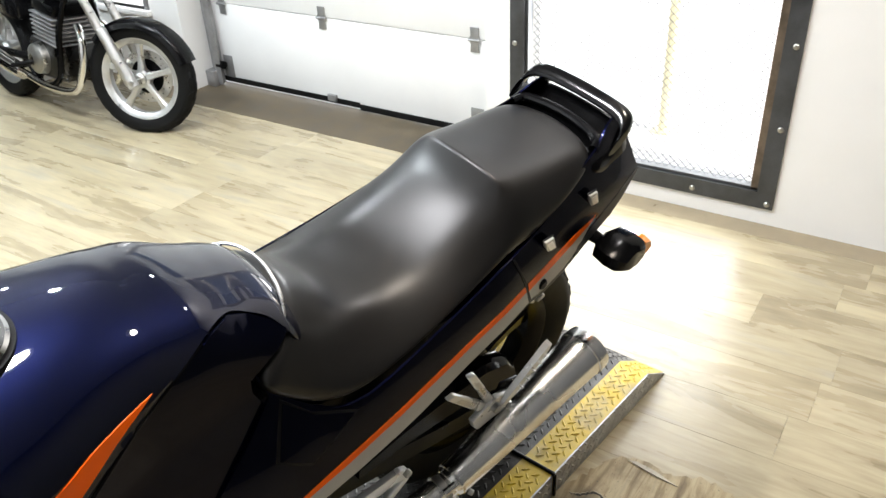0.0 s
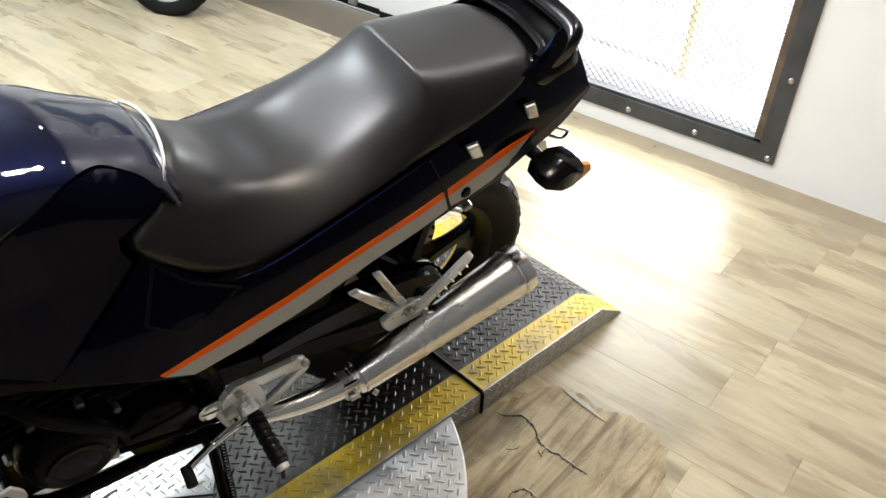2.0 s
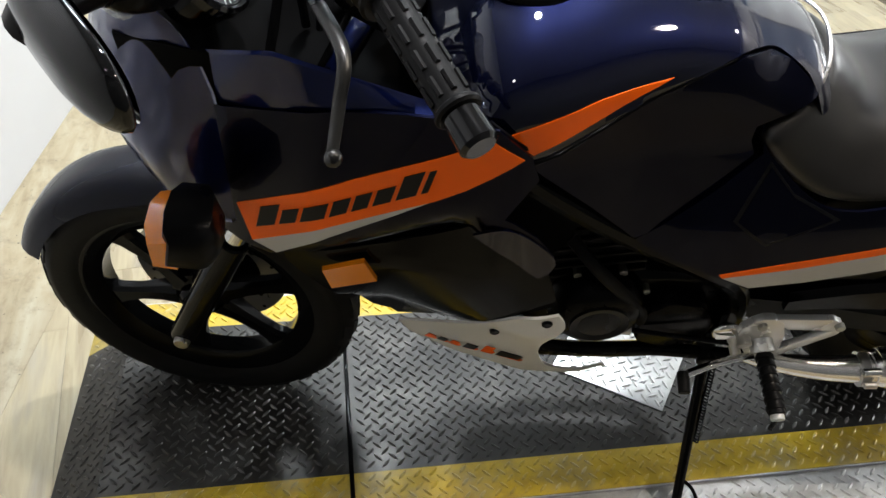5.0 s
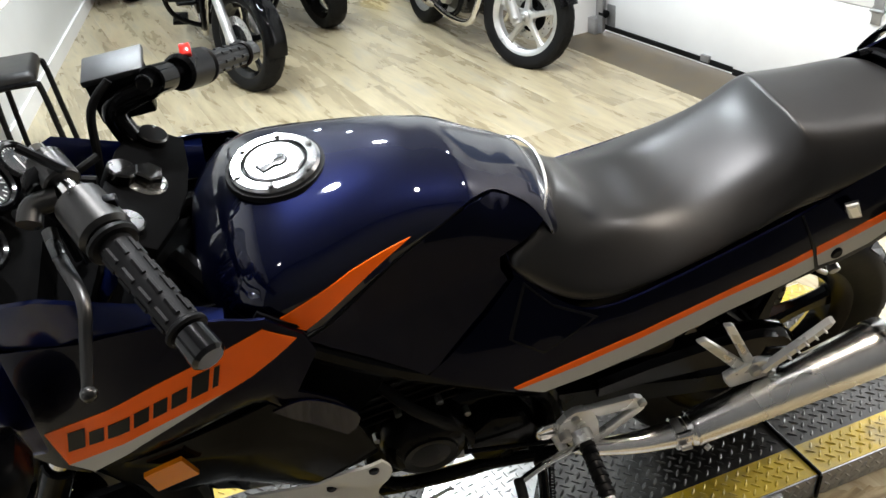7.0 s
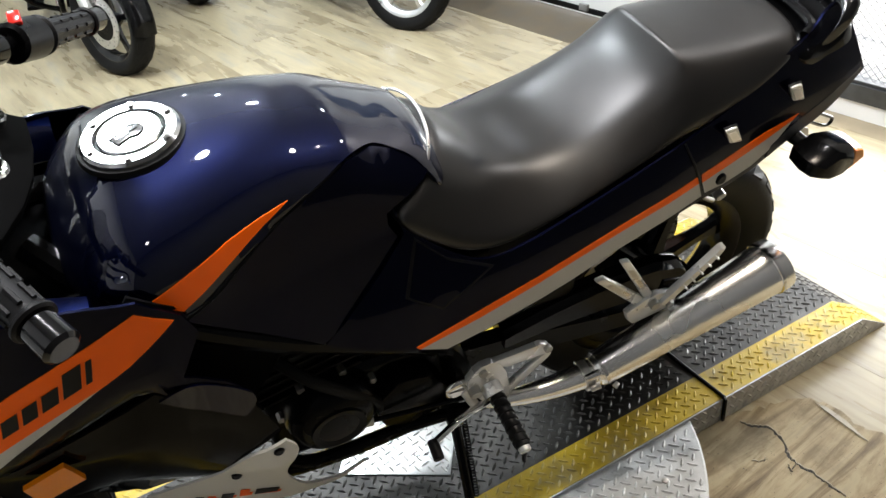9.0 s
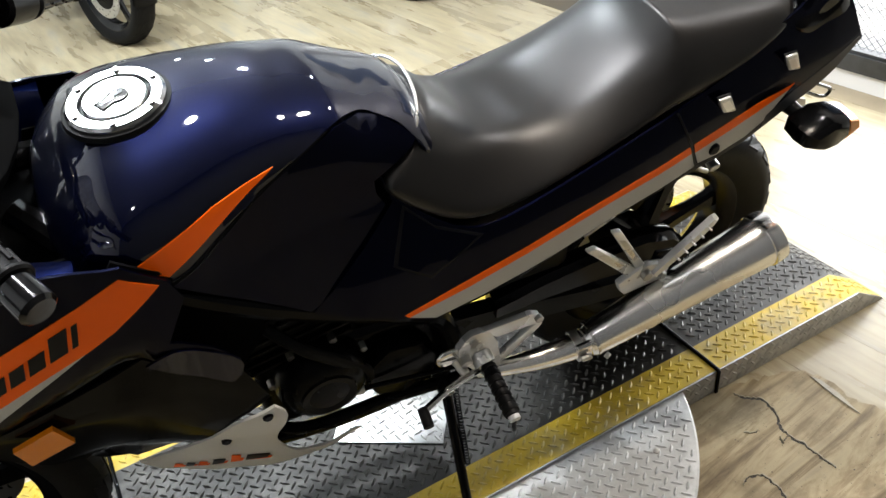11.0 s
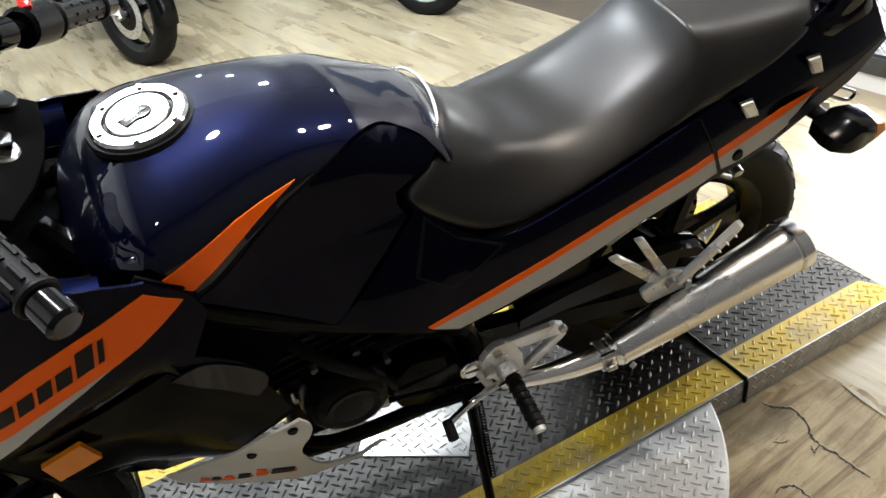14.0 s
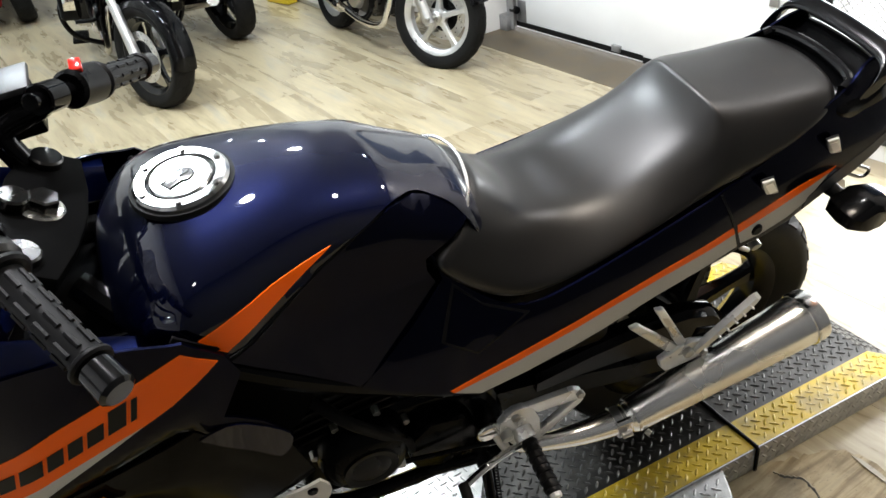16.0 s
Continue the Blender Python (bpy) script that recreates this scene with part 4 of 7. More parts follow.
def tank():
    rings = []
    for k in range(91):
        x = -1.012 + (.547 * k / 90)
        w, zw, zt, ze = tank_at(x)
        half = []
        if ze < zw - .002:
            half = [(x, w_tank(x, ze) - .03, ze - .012), (x, w_tank(x, ze) - .002, ze - .003)] + [(x, w_tank(x, ze + (zw - ze) * q / 4), ze + (zw - ze) * q / 4) for q in range(4)]
            a0 = 0.0
        else:
            a0 = math.asin(min(.97, (ze - zw) / (zt - zw)))
            half = [(x, w_tank(x, ze) - .03, ze - .02), (x, w_tank(x, ze) - .002, ze - .005)] + [(x, w_tank(x, ze) - .0016 + .0004 * q, ze - .004 + .001 * q) for q in range(4)]
        for q in range(13):
            t = a0 + (math.pi / 2 - a0) * q / 12
            half.append((x, w * math.cos(t) if q < 12 else 0.0, zw + (zt - zw) * math.sin(t)))
        rings.append(ring(half))
    t = part("fuel_tank", loft(rings), NAVY, bike, "glossy navy fuel tank", 0.9)
    knee = [(-.893, .812), (-.811, .741), (-.737, .672), (-.716, .678), (-.641, .720), (-.592, .767), (-.610, .803), (-.610, .824), (-.575, .840), (-.538, .856), (-.552, .872), (-.580, .892), (-.610, .906), (-.650, .913), (-.690, .905), (-.720, .896), (-.763, .879), (-.815, .853), (-.86, .829), (-.893, .817)]
    # same paint as the tank, darkened because this side faces away from the lamps
    both("tank_side_cover", knee, w_cover, NAVY_DARK, bike, "navy knee panel below the tank, side shade put into its colour", -.002, .004, .014)
    for side in (-1, 1):
        part("stripe", panel([(-.928, .862), (-.893, .834), (-.852, .853), (-.812, .873), (-.775, .892), (-.738, .907), (-.78, .902), (-.822, .895), (-.875, .880)], w_tank, .0016, .0014, .012, side), ORANGE, bike, "tapering orange decal", 0.7)
        line = [(x, z - .002) for x, z in ((-.897, .822), (-.86, .833), (-.815, .857), (-.763, .883), (-.72, .900), (-.69, .909), (-.66, .916))]
        part("edge_trim", tube([(x, side * (w_tank(x, z) - .0015), z) for x, z in line], 0.0042, 5, 8, r2=0.0015), BLACK_GLOSS, bike, "black rubber edge trim")
        part("panel_gap", panel([(-.952, .878), (-.946, .884), (-.902, .848), (-.890, .820), (-.897, .814), (-.909, .842)], lambda x, z: max(w_knee(x, z), w_tank(x, z)), .0012, .004, .02, side), DECAL_BLACK, bike, "dark joint between tank and fairing", 0.7)
    return t


def fuel_cap():
    m = Matrix.Translation((-.886, .006, .9525)) @ Matrix.Rotation(radians(-4), 4, "Y")
    prof = lambda p: (lambda bm: (bmesh.ops.transform(bm, matrix=m, verts=bm.verts), bm)[1])(lathe(p, axis="z", seg=56, closed=False))
    cap = part("fuel_cap", prof([(0, .003), (.0435, .003), (.0455, .0085), (.058, .0085), (.062, .005), (.063, -.004)]), CAP_METAL, bike, "round brushed aluminium fuel cap", 0.5)
    part("groove", prof([(.0409, .0036), (.0436, .0036)]), DECAL_BLACK, cap, "dark groove")
    part("gasket", prof([(.063, .001), (.067, .001), (.069, -.006)]), RUBBER, cap)
    part("inner_disc", prof([(0, .0085), (.038, .0085), (.0405, .007), (.041, .003)]), CAP_METAL, cap, "", 0.5)
    def flap(grow):
        arc = [((.013 + grow) * math.cos(radians(a)), (.013 + grow) * math.sin(radians(a))) for a in range(-140, 141, 20)]
        return arc + [(-.028 - grow, .009 + grow), (-.028 - grow, -.009 - grow)]

    fm = m @ Matrix.Translation((.004, 0, 0)) @ Matrix.Rotation(.5, 4, "Z")
    part("flap_joint", prism(flap(.0013), .0012, fm @ Matrix.Translation((0, 0, .0087))), DECAL_BLACK, cap, "dark joint round the key flap")
    part("key_flap", prism(flap(0), .0030, fm @ Matrix.Translation((0, 0, .0092)), .0006), CAP_METAL, cap)
    part("key_slot", prism([(-.007, -.0016), (.004, -.0030), (.007, .0), (.004, .0030), (-.007, .0016)], .0012, fm @ Matrix.Translation((.002, 0, .0110))), DECAL_BLACK, cap)
    for k in range(6):
        a = math.pi * 2 * (k + .3) / 6
        part("cap_screw", rod(m @ Vector((.053 * math.cos(a), .053 * math.sin(a), .008)), m @ Vector((.053 * math.cos(a), .053 * math.sin(a), .0115)), .0042, seg=12), CHROME, cap)


def seat():
    rows = [
        [(-.606, .150, .826), (-.570, .122, .842), (-.534, .094, .857), (-.512, .05, .878), (-.506, 0, .884)],
        [(-.596, .158, .797), (-.556, .131, .820), (-.512, .098, .839), (-.484, .05, .850), (-.478, 0, .853)],
        [(-.552, .166, .753), (-.516, .138, .785), (-.470, .100, .812), (-.445, .05, .814), (-.440, 0, .814)],
        [(-.500, .176, .720), (-.468, .142, .758), (-.430, .094, .797), (-.420, .05, .798), (-.415, 0, .798)],
        [(-.440, .179, .713), (-.408, .144, .749), (-.370, .092, .785), (-.366, .05, .787), (-.362, 0, .787)],
        [(-.350, .176, .733), (-.322, .142, .760), (-.290, .091, .790), (-.288, .05, .793), (-.285, 0, .794)],
        [(-.250, .166, .758), (-.231, .136, .789), (-.210, .090, .822), (-.210, .05, .826), (-.210, 0, .827)],
        [(-.170, .157, .779), (-.157, .130, .821), (-.142, .088, .861), (-.146, .05, .866), (-.148, 0, .867)],
        [(-.122, .152, .793), (-.118, .132, .846), (-.113, .103, .897), (-.118, .05, .906), (-.120, 0, .908)],
        [(-.085, .152, .797), (-.078, .130, .852), (-.076, .102, .895), (-.082, .05, .902), (-.085, 0, .904)],
        [(.000, .143, .821), (.000, .121, .860), (.000, .098, .890), (.000, .05, .894), (.000, 0, .896)],
        [(.075, .127, .855), (.078, .113, .876), (.082, .096, .892), (.080, .05, .895), (.080, 0, .896)],
        [(.124, .098, .872), (.128, .090, .882), (.130, .072, .888), (.138, .04, .893), (.140, 0, .895)],
    ]
    rings = [ring([(r[0][0], r[0][1] * 0.6, r[0][2] - 0.012)] + r) for r in rows]
    bm = loft(rings)
    cr = bm.edges.layers.float.new("crease_edge")
    bm.verts.ensure_lookup_table()
    n = len(rings[0])
    for i in range(len(rings)):
        for k in (3, n - 4):
            v = bm.verts[i * n + k]
            for e in v.link_edges:
                o_ = e.other_vert(v).index
                if abs(o_ - (i * n + k)) == n:
                    e[cr] = (.3 if i < 2 else .75) if i < 7 else .95
        if i in (8, 9):
            for k in range(3, n - 4):
                bm.edges.get((bm.verts[i * n + k], bm.verts[i * n + k + 1]))[cr] = 1.0 if i == 8 else .1
    s = part("seat", bm, SEAT, bike, "black vinyl two-step seat", 3.0)
    subsurf(s, 3)
    # thin welt along the front edge of the seat
    pts = [(-.536, -.096, .856), (-.525, -.078, .868), (-.516, -.052, .879), (-.511, -.02, .886), (-.510, 0, .887)]
    part("seat_welt", tube(pts + [(x, -y, z) for x, y, z in pts[:-1]][::-1], 0.0026, 6, 8), STEEL, bike, "bright metal strip between tank and seat")
    return s


TAIL = xz([(-.600, .826), (-.58, .79), (-.545, .755), (-.5, .724), (-.46, .717), (-.42, .721), (-.314, .744), (-.215, .770), (-.128, .795), (-.047, .818), (.014, .845), (.062, .868), (.10, .880), (.13, .896), (.155, .916), (.178, .925)], 3) \
    + [(.205, .905), (.235, .85), (.262, .797)] + xz([(.262, .797), (.211, .757), (.167, .735), (.105, .716), (.03, .692), (-.048, .68), (-.084, .682), (-.244, .652), (-.35, .625), (-.482, .598), (-.56, .586)], 2)[1:] \
    + [(-.605, .606), (-.687, .640), (-.734, .666), (-.716, .680), (-.641, .738), (-.590, .786)]


def tail():
    p = both("tail_cover", TAIL, w_tail, NAVY_DARK, bike, "dark navy tail and side cover")
    band = [(-.606, .612), (-.498, .637), (-.35, .672), (-.247, .696), (-.102, .728)]
    low = [(-.094, .715), (-.246, .684), (-.35, .660), (-.499, .624), (-.60, .606)]
    for side in (-1, 1):
        part("stripe", panel(band + low, w_tail, 0.0009, 0.0012, 0.02, side), ORANGE, bike, "orange decal stripe", 0.7)
        part("stripe", panel([(-.60, .606), (-.499, .624), (-.35, .660), (-.246, .684), (-.094, .715), (-.085, .687), (-.244, .654), (-.35, .627), (-.482, .600), (-.558, .589)], w_tail, 0.0009, 0.0012, 0.02, side), SILVER, bike, "silver decal stripe", 0.7)
        part("stripe", panel([(-.093, .729), (-.023, .744), (.036, .756), (.115, .764), (.104, .756), (.041, .740), (-.019, .727), (-.089, .713)], w_tail, 0.0009, 0.0012, 0.02, side), ORANGE, bike, "orange decal stripe", 0.7)
        part("stripe", panel([(-.089, .713), (-.019, .727), (.041, .740), (.104, .756), (.06, .716), (.02, .700), (-.04, .690), (-.08, .690)], w_tail, 0.0009, 0.0012, 0.02, side), SILVER, bike, "silver decal stripe", 0.7)
        part("panel_gap", panel([(-.131, .792), (-.127, .792), (-.099, .734), (-.082, .684), (-.086, .684), (-.103, .734)], w_tail, 0.0016, 0.003, 0.02, side), DECAL_BLACK, bike, "dark joint between the covers", 0.7)
        part("recess_rim", panel([(-.578, .778), (-.538, .738), (-.468, .706), (-.557, .662), (-.610, .700)], w_tail, 0.0006, 0.0012, 0.02, side), DECAL_BLACK, bike, "dark joint round the small side panel", 0.7)
        part("recess_panel", panel([(-.576, .771), (-.536, .733), (-.478, .706), (-.556, .667), (-.603, .700)], w_tail, 0.0016, 0.0012, 0.02, side), NAVY_DARK, bike, "small glossy side panel", 0.7)
        part("cover_bolt", lathe([(0.0, -.004), (.008, -.004), (.011, -.001), (.011, .004)], (-.048, side * (w_tail(-.048, .703) + .001), .703), "y", 20, closed=False), BLACK_SATIN, bike)
        for cx, cz in ((-.037, .780), (.097, .807)):
            m = Matrix.Translation((cx, side * (w_tail(cx, cz) + 0.004), cz)) @ Matrix.Rotation(radians(-side * 9), 4, "X")
            r = part("side_reflector", prism([(-.024, .020), (-.002, .021), (.025, -.019), (.002, -.021)], 0.006, m @ side_frame(0), 0.0015), REFLECTOR, bike, "small clear side reflector")
            part("reflector_face", prism([(-.017, .013), (-.003, .014), (.018, -.012), (.004, -.014)], 0.0012, m @ side_frame(side * 0.0034)), ALU, r, "ribbed grey face")
            part("reflector_rim", prism([(-.0265, .0225), (-.001, .0235), (.0275, -.0215), (.001, -.0235)], 0.003, m @ side_frame(-side * 0.003), 0.0008), DECAL_BLACK, r)
    # top deck behind the seat, rear face and tail lamp
    rings = []
    for x, wz, ztop, zlow in ((.085, .128, .872, .85), (.12, .124, .878, .83), (.148, .120, .880, .80), (.166, .117, .886, .80), (.196, .114, .912, .78), (.208, .112, .906, .77), (.240, .110, .852, .76), (.266, .106, .812, .765)):
        rings.append(ring([(x, wz * 0.7, zlow), (x, wz, zlow + .012), (x, wz - .004, ztop - .012), (x, wz * .75, ztop), (x, 0, ztop + .004)]))
    t = part("tail_top", loft(rings), BLACK_GLOSS, bike, "glossy black tail top behind the seat", 3.0)
    subsurf(t, 2)
    part("tail_lamp", prism([(-.085, -.022), (.085, -.022), (.095, .0), (.08, .022), (-.08, .022), (-.095, .0)], 0.03, Matrix.Translation((.255, 0, .792)) @ Matrix(((0, 0, 1, 0), (1, 0, 0, 0), (0, 1, 0, 0), (0, 0, 0, 1))), 0.006), RED, bike, "red tail lamp lens")
    rings = []
    for y, x0, x1, z0, z1 in ((-.121, .122, .160, .868, .892), (-.121, .146, .186, .892, .918), (-.115, .160, .202, .911, .937), (-.096, .172, .209, .921, .946), (-.05, .174, .211, .924, .948), (0, .174, .212, .925, .949)):
        rings.append([(x0, y, z0 + .004), (x0 + .005, y, z0 + .012), (x1 - .016, y, z1), (x1, y, z1 - .008), (x1 - .004, y, z1 - .022), (x0 + .008, y, z0 - .004)])
    rings += [[(x, -y, z) for x, y, z in r] for r in rings[:-1][::-1]]
    g = part("grab_rail", loft(rings), BLACK_SHINE, bike, "glossy dark grab rail behind the seat", 1.0)
    subsurf(g, 2)
    part("rail_lip", tube([(.118, -.096, .884), (.140, -.080, .893), (.150, 0, .897), (.140, .080, .893), (.118, .096, .884)], .0085, 6, 10), BLACK_SHINE, g, "rounded inner lip of the rail")
    for s in (-1, 1):
        part("rail_bolt", rod((.132, s * .088, .886), (.132, s * .088, .896), .006), BLACK_SATIN, g)
    # dark tail underside and hook
    part("rear_fender", loft([ring([(x, w * .8, z0), (x, w, z0 + .01), (x, w, z1), (x, w * .6, z1 + .01), (x, 0, z1 + .012)]) for x, w, z0, z1 in ((-.25, .10, .60, .66), (-.08, .115, .635, .68), (.06, .11, .665, .71), (.17, .085, .69, .74), (.235, .075, .70, .76))]), BLACK_SATIN, bike, "black plastic rear fender", 0.8)
    part("side_rail", tube([(-.35, -.155, .600), (-.15, -.150, .640), (.0, -.135, .668), (.08, -.118, .690), (.125, -.105, .712)], 0.013, 6, 10), BLACK_GLOSS, bike, "black seat rail tube")
    part("side_rail", tube([(-.35, .155, .600), (-.15, .150, .640), (.0, .135, .668), (.08, .118, .690), (.125, .105, .712)], 0.013, 6, 10), BLACK_GLOSS, bike, "black seat rail tube")
    part("luggage_hook", tube([(.240, -.078, .684), (.296, -.067, .650), (.324, -.061, .630), (.322, -.060, .617), (.298, -.064, .624), (.236, -.078, .664)], 0.0034, 6, 8), BLACK_GLOSS, bike, "black wire luggage hook")
    part("signal_bracket", prism([(.196, .668), (.236, .652), (.250, .622), (.226, .616), (.206, .640)], 0.004, side_frame(-.082), 0.001), STEEL, bike, "bright steel bracket above the turn signal")
    for side in (-1, 1):
        part("tail_edge", panel([(.062, .724), (.115, .748), (.19, .775), (.252, .802), (.260, .798), (.211, .759), (.167, .737), (.105, .718), (.055, .702)], w_tail, 0.0012, 0.0012, 0.02, side), GREY_PLASTIC, bike, "rough grey lower edge of the tail", 0.7)
    part("tail_bracket", prism([(.07, .676), (.150, .706), (.165, .728), (.145, .738), (.09, .712)], 0.004, side_frame(-.128), 0.001), STEEL, bike, "bright steel bracket")


def indicator(x, y, z, side, parent, front=False):
    """A black blade-like turn signal on a short stalk."""
    s = 1 if side > 0 else -1
    shape = ((-.044, -.014), (-.014, -.029), (.022, -.026), (.044, -.004), (.035, .020), (-.008, .029), (-.046, .012))
    body = loft([[(x + dx * k, y + s * d, z + dz * k) for dx, dz in shape] for d, k in ((-.036, .66), (-.029, .96), (.0, 1.06), (.024, 1.0), (.034, .80), (.037, .70))])
    b_ = part("turn_signal", body, BLACK_GLOSS, parent, "black angular rear turn signal with amber edge", 0.75)
    rim = ((.022, -.026), (.044, -.004), (.035, .020))
    lens = loft([[(x + dx * k, y + s * d, z + dz * k) for dx, dz in rim] + [(x + dx * k + .019, y + s * d, z + dz * k * .75) for dx, dz in rim[::-1]] for d, k in ((-.026, .92), (-.018, 1.02), (.014, 1.04), (.030, .96))])
    part("amber_lens", lens, AMBER, b_, "amber lens", 0.5)
    part("stalk", rod((x - .008, y - s * .026, z), (x - .02, y - s * .085, z + .008), .011, .015), BLACK_SATIN, b_)


def wheel(parent, at, r, width, rim_r, spokes, material, m=None, disc_side=0, label="", name="wheel", tread=26, disc_r=0.13):
    """Tyre, rim with cast spokes, hub and brake disc, turned about the y axis."""
    o = Vector(at)
    root = new(name)
    root.parent = parent
    if label:
        root["label"] = label
    root.matrix_basis = (m if m is not None else Matrix()) @ Matrix.Translation(o)
    w = width / 2
    prof = [(rim_r - .004, -w * .62), (rim_r + .012, -w * .78), (rim_r + (r - rim_r) * .55, -w), (r - .022, -w * .90), (r - .006, -w * .55), (r, 0), (r - .006, w * .55), (r - .022, w * .90), (rim_r + (r - rim_r) * .55, w), (rim_r + .012, w * .78), (rim_r - .004, w * .62)]
    ty = part("tyre", lathe(prof, seg=96), RUBBER, root, "black tyre", 0.9)
    # tread grooves as proud blocks
    gm = bmesh.new()
    for k in range(tread):
        for s in (-1, 1):
            a = 2 * math.pi * (k + (0.5 if s > 0 else 0)) / tread
            for (w0, r0), (w1, r1), da in (((.10, r - .0005), (.50, r - .005), .0), ((.52, r - .0055), (.86, r - .019), .10)):
                q = []
                for wv, rv, aa in ((w0, r0, a), (w1, r1, a + .06 + da * .2), (w1, r1, a + .20 + da * .2), (w0, r0, a + .135)):
                    q.append([((rv + h) * math.cos(aa), s * w * wv, (rv + h) * math.sin(aa)) for h in (-.004, .0028)])
                lo = [gm.verts.new(p[0]) for p in q]
                hi = [gm.verts.new(p[1]) for p in q]
                gm.faces.new(hi)
                for e in range(4):
                    gm.faces.new((lo[e], lo[(e + 1) % 4], hi[(e + 1) % 4], hi[e]))
    tg = part("tread", gm, RUBBER, ty, "", 0)
    tagged(tg, kind="stuff")
    part("rim", lathe([(rim_r - .002, -w * .70), (rim_r + .009, -w * .70), (rim_r + .009, -w * .62), (rim_r - .010, -w * .52), (rim_r - .022, -w * .30), (rim_r - .022, w * .30), (rim_r - .010, w * .52), (rim_r + .009, w * .62), (rim_r + .009, w * .70), (rim_r - .002, w * .70), (rim_r - .030, w * .34), (rim_r - .030, -w * .34)], seg=72), material, root, "", 0.7)
    part("hub", lathe([(.0, -w * .85), (.026, -w * .85), (.034, -w * .70), (.036, -w * .45), (.052, -w * .35), (.052, w * .35), (.036, w * .45), (.034, w * .7), (.026, w * .85), (.0, w * .85)], seg=32, closed=False), material, root, "", 0.6)
    for k in range(spokes):
        a = 2 * math.pi * (k + .25) / spokes
        sp = loft([[(rr * math.cos(a) - tt * math.sin(a), yy, rr * math.sin(a) + tt * math.cos(a)) for tt, yy in ((-hw, -hy * .5), (-hw * .6, -hy), (hw * .6, -hy), (hw, -hy * .5), (hw, hy * .5), (hw * .6, hy), (-hw * .6, hy), (-hw, hy * .5))] for rr, hw, hy in ((.040, .024, .026), (.08, .018, .018), (rim_r * .6, .016, .014), (rim_r - .045, .021, .014), (rim_r - .020, .034, .015))])
        part("spoke", sp, material, root, "", 0.6)
    if disc_side:
        y = disc_side * w * 0.9
        part("brake_disc", lathe([(disc_r * .66, y - .002), (disc_r, y - .002), (disc_r, y + .002), (disc_r * .66, y + .002)], seg=64), STEEL, root, "drilled steel brake disc", 0.5)
        part("disc_carrier", lathe([(.03, y - .004), (disc_r * .68, y - .001), (disc_r * .68, y + .001), (.03, y + .004)], seg=32), BLACK_SATIN, root, "", 0.5)
        hm = bmesh.new()
        for k in range(30):
            a, rr = 2 * math.pi * k / 30, disc_r * (.75 + .09 * (k % 3))
            c = (rr * math.cos(a), y, rr * math.sin(a))
            rod((c[0], y - .0026, c[2]), (c[0], y + .0026, c[2]), .004, seg=8, bm=hm)
        tagged(part("drilling", hm, DECAL_BLACK, root, "", 0), kind="stuff")
    return root


def muffler():
    a, b_ = Vector((-.268, -.214, .354)), Vector((.128, -.209, .464))
    d = (b_ - a).normalized()
    rot = d.to_track_quat("Z", "Y").to_matrix().to_4x4()
    ln = (b_ - a).length
    prof = [(0, .0), (.024, .0), (.0285, .003), (.0315, .010), (.033, .016), (.050, ln - .03), (.0515, ln - .028), (.0515, ln - .010), (.050, ln - .004), (.040, ln), (.030, ln - .002), (.024, ln - .012), (0, ln - .014)]
    bm = lathe(prof, axis="z", seg=48, closed=False)
    bmesh.ops.transform(bm, matrix=Matrix.Translation(a) @ rot, verts=bm.verts)
    m_ = part("muffler", bm, SILENCER, bike, "polished chrome silencer", 0.5)
    for z0, r in ((.012, .0338), (ln - .032, .0526)):
        bm = lathe([(r - .003, z0), (r, z0 + .001), (r, z0 + .006), (r - .003, z0 + .007)], axis="z", seg=48)
        bmesh.ops.transform(bm, matrix=Matrix.Translation(a) @ rot, verts=bm.verts)
        part("seam_band", bm, CHROME, m_)
    bm = lathe([(.0, ln - .0135), (.023, ln - .0135), (.023, ln - .06), (0, ln - .06)], axis="z", seg=24, closed=False)
    bmesh.ops.transform(bm, matrix=Matrix.Translation(a) @ rot, verts=bm.verts)
    part("outlet", bm, DECAL_BLACK, m_, "sooty outlet")
    part("exhaust_pipe", tube([(-.478, -.184, .350), (-.43, -.198, .353), (-.35, -.208, .350), (-.262, -.214, .356)], 0.009, 8, 24, r2=.0265), SILENCER, bike, "tapered polished exhaust pipe")
    part("header_pipe", tube([(-.86, -.10, .32), (-.78, -.135, .300), (-.62, -.150, .315), (-.474, -.185, .350)], 0.012, 8, 16), BLACK_METAL, bike, "black exhaust pipe")
    part("pipe_clamp", tube([(-.290, -.212, .3515), (-.276, -.213, .354)], 0.0295, 2, 28), STEEL, bike, "steel clamp")
    part("clamp_bolt", rod((-.292, -.246, .358), (-.274, -.248, .362), .0058), BOLT, bike)
    part("clamp_bolt", rod((-.296, -.232, .375), (-.270, -.234, .380), .0075), CHROME, bike)
    part("body_bolt", rod((-.238, -.244, .340), (-.234, -.252, .338), .006), BOLT, bike)
    # the other silencer
    bm = lathe(prof, axis="z", seg=32, closed=False)
    bmesh.ops.transform(bm, matrix=Matrix.Diagonal((1, -1, 1, 1)) @ Matrix.Translation(a) @ rot, verts=bm.verts)
    part("muffler", bm, SILENCER, bike, "polished chrome silencer", 0.5)


tank()
fuel_cap()
seat()
tail()
muffler()
indicator(.140, -.196, .708, -1, bike)
indicator(.140, .196, .708, 1, bike)
wheel(bike, (0, 0, .307), .307, .128, .212, 6, BLACK_GLOSS, None, 1, "black cast rear wheel")
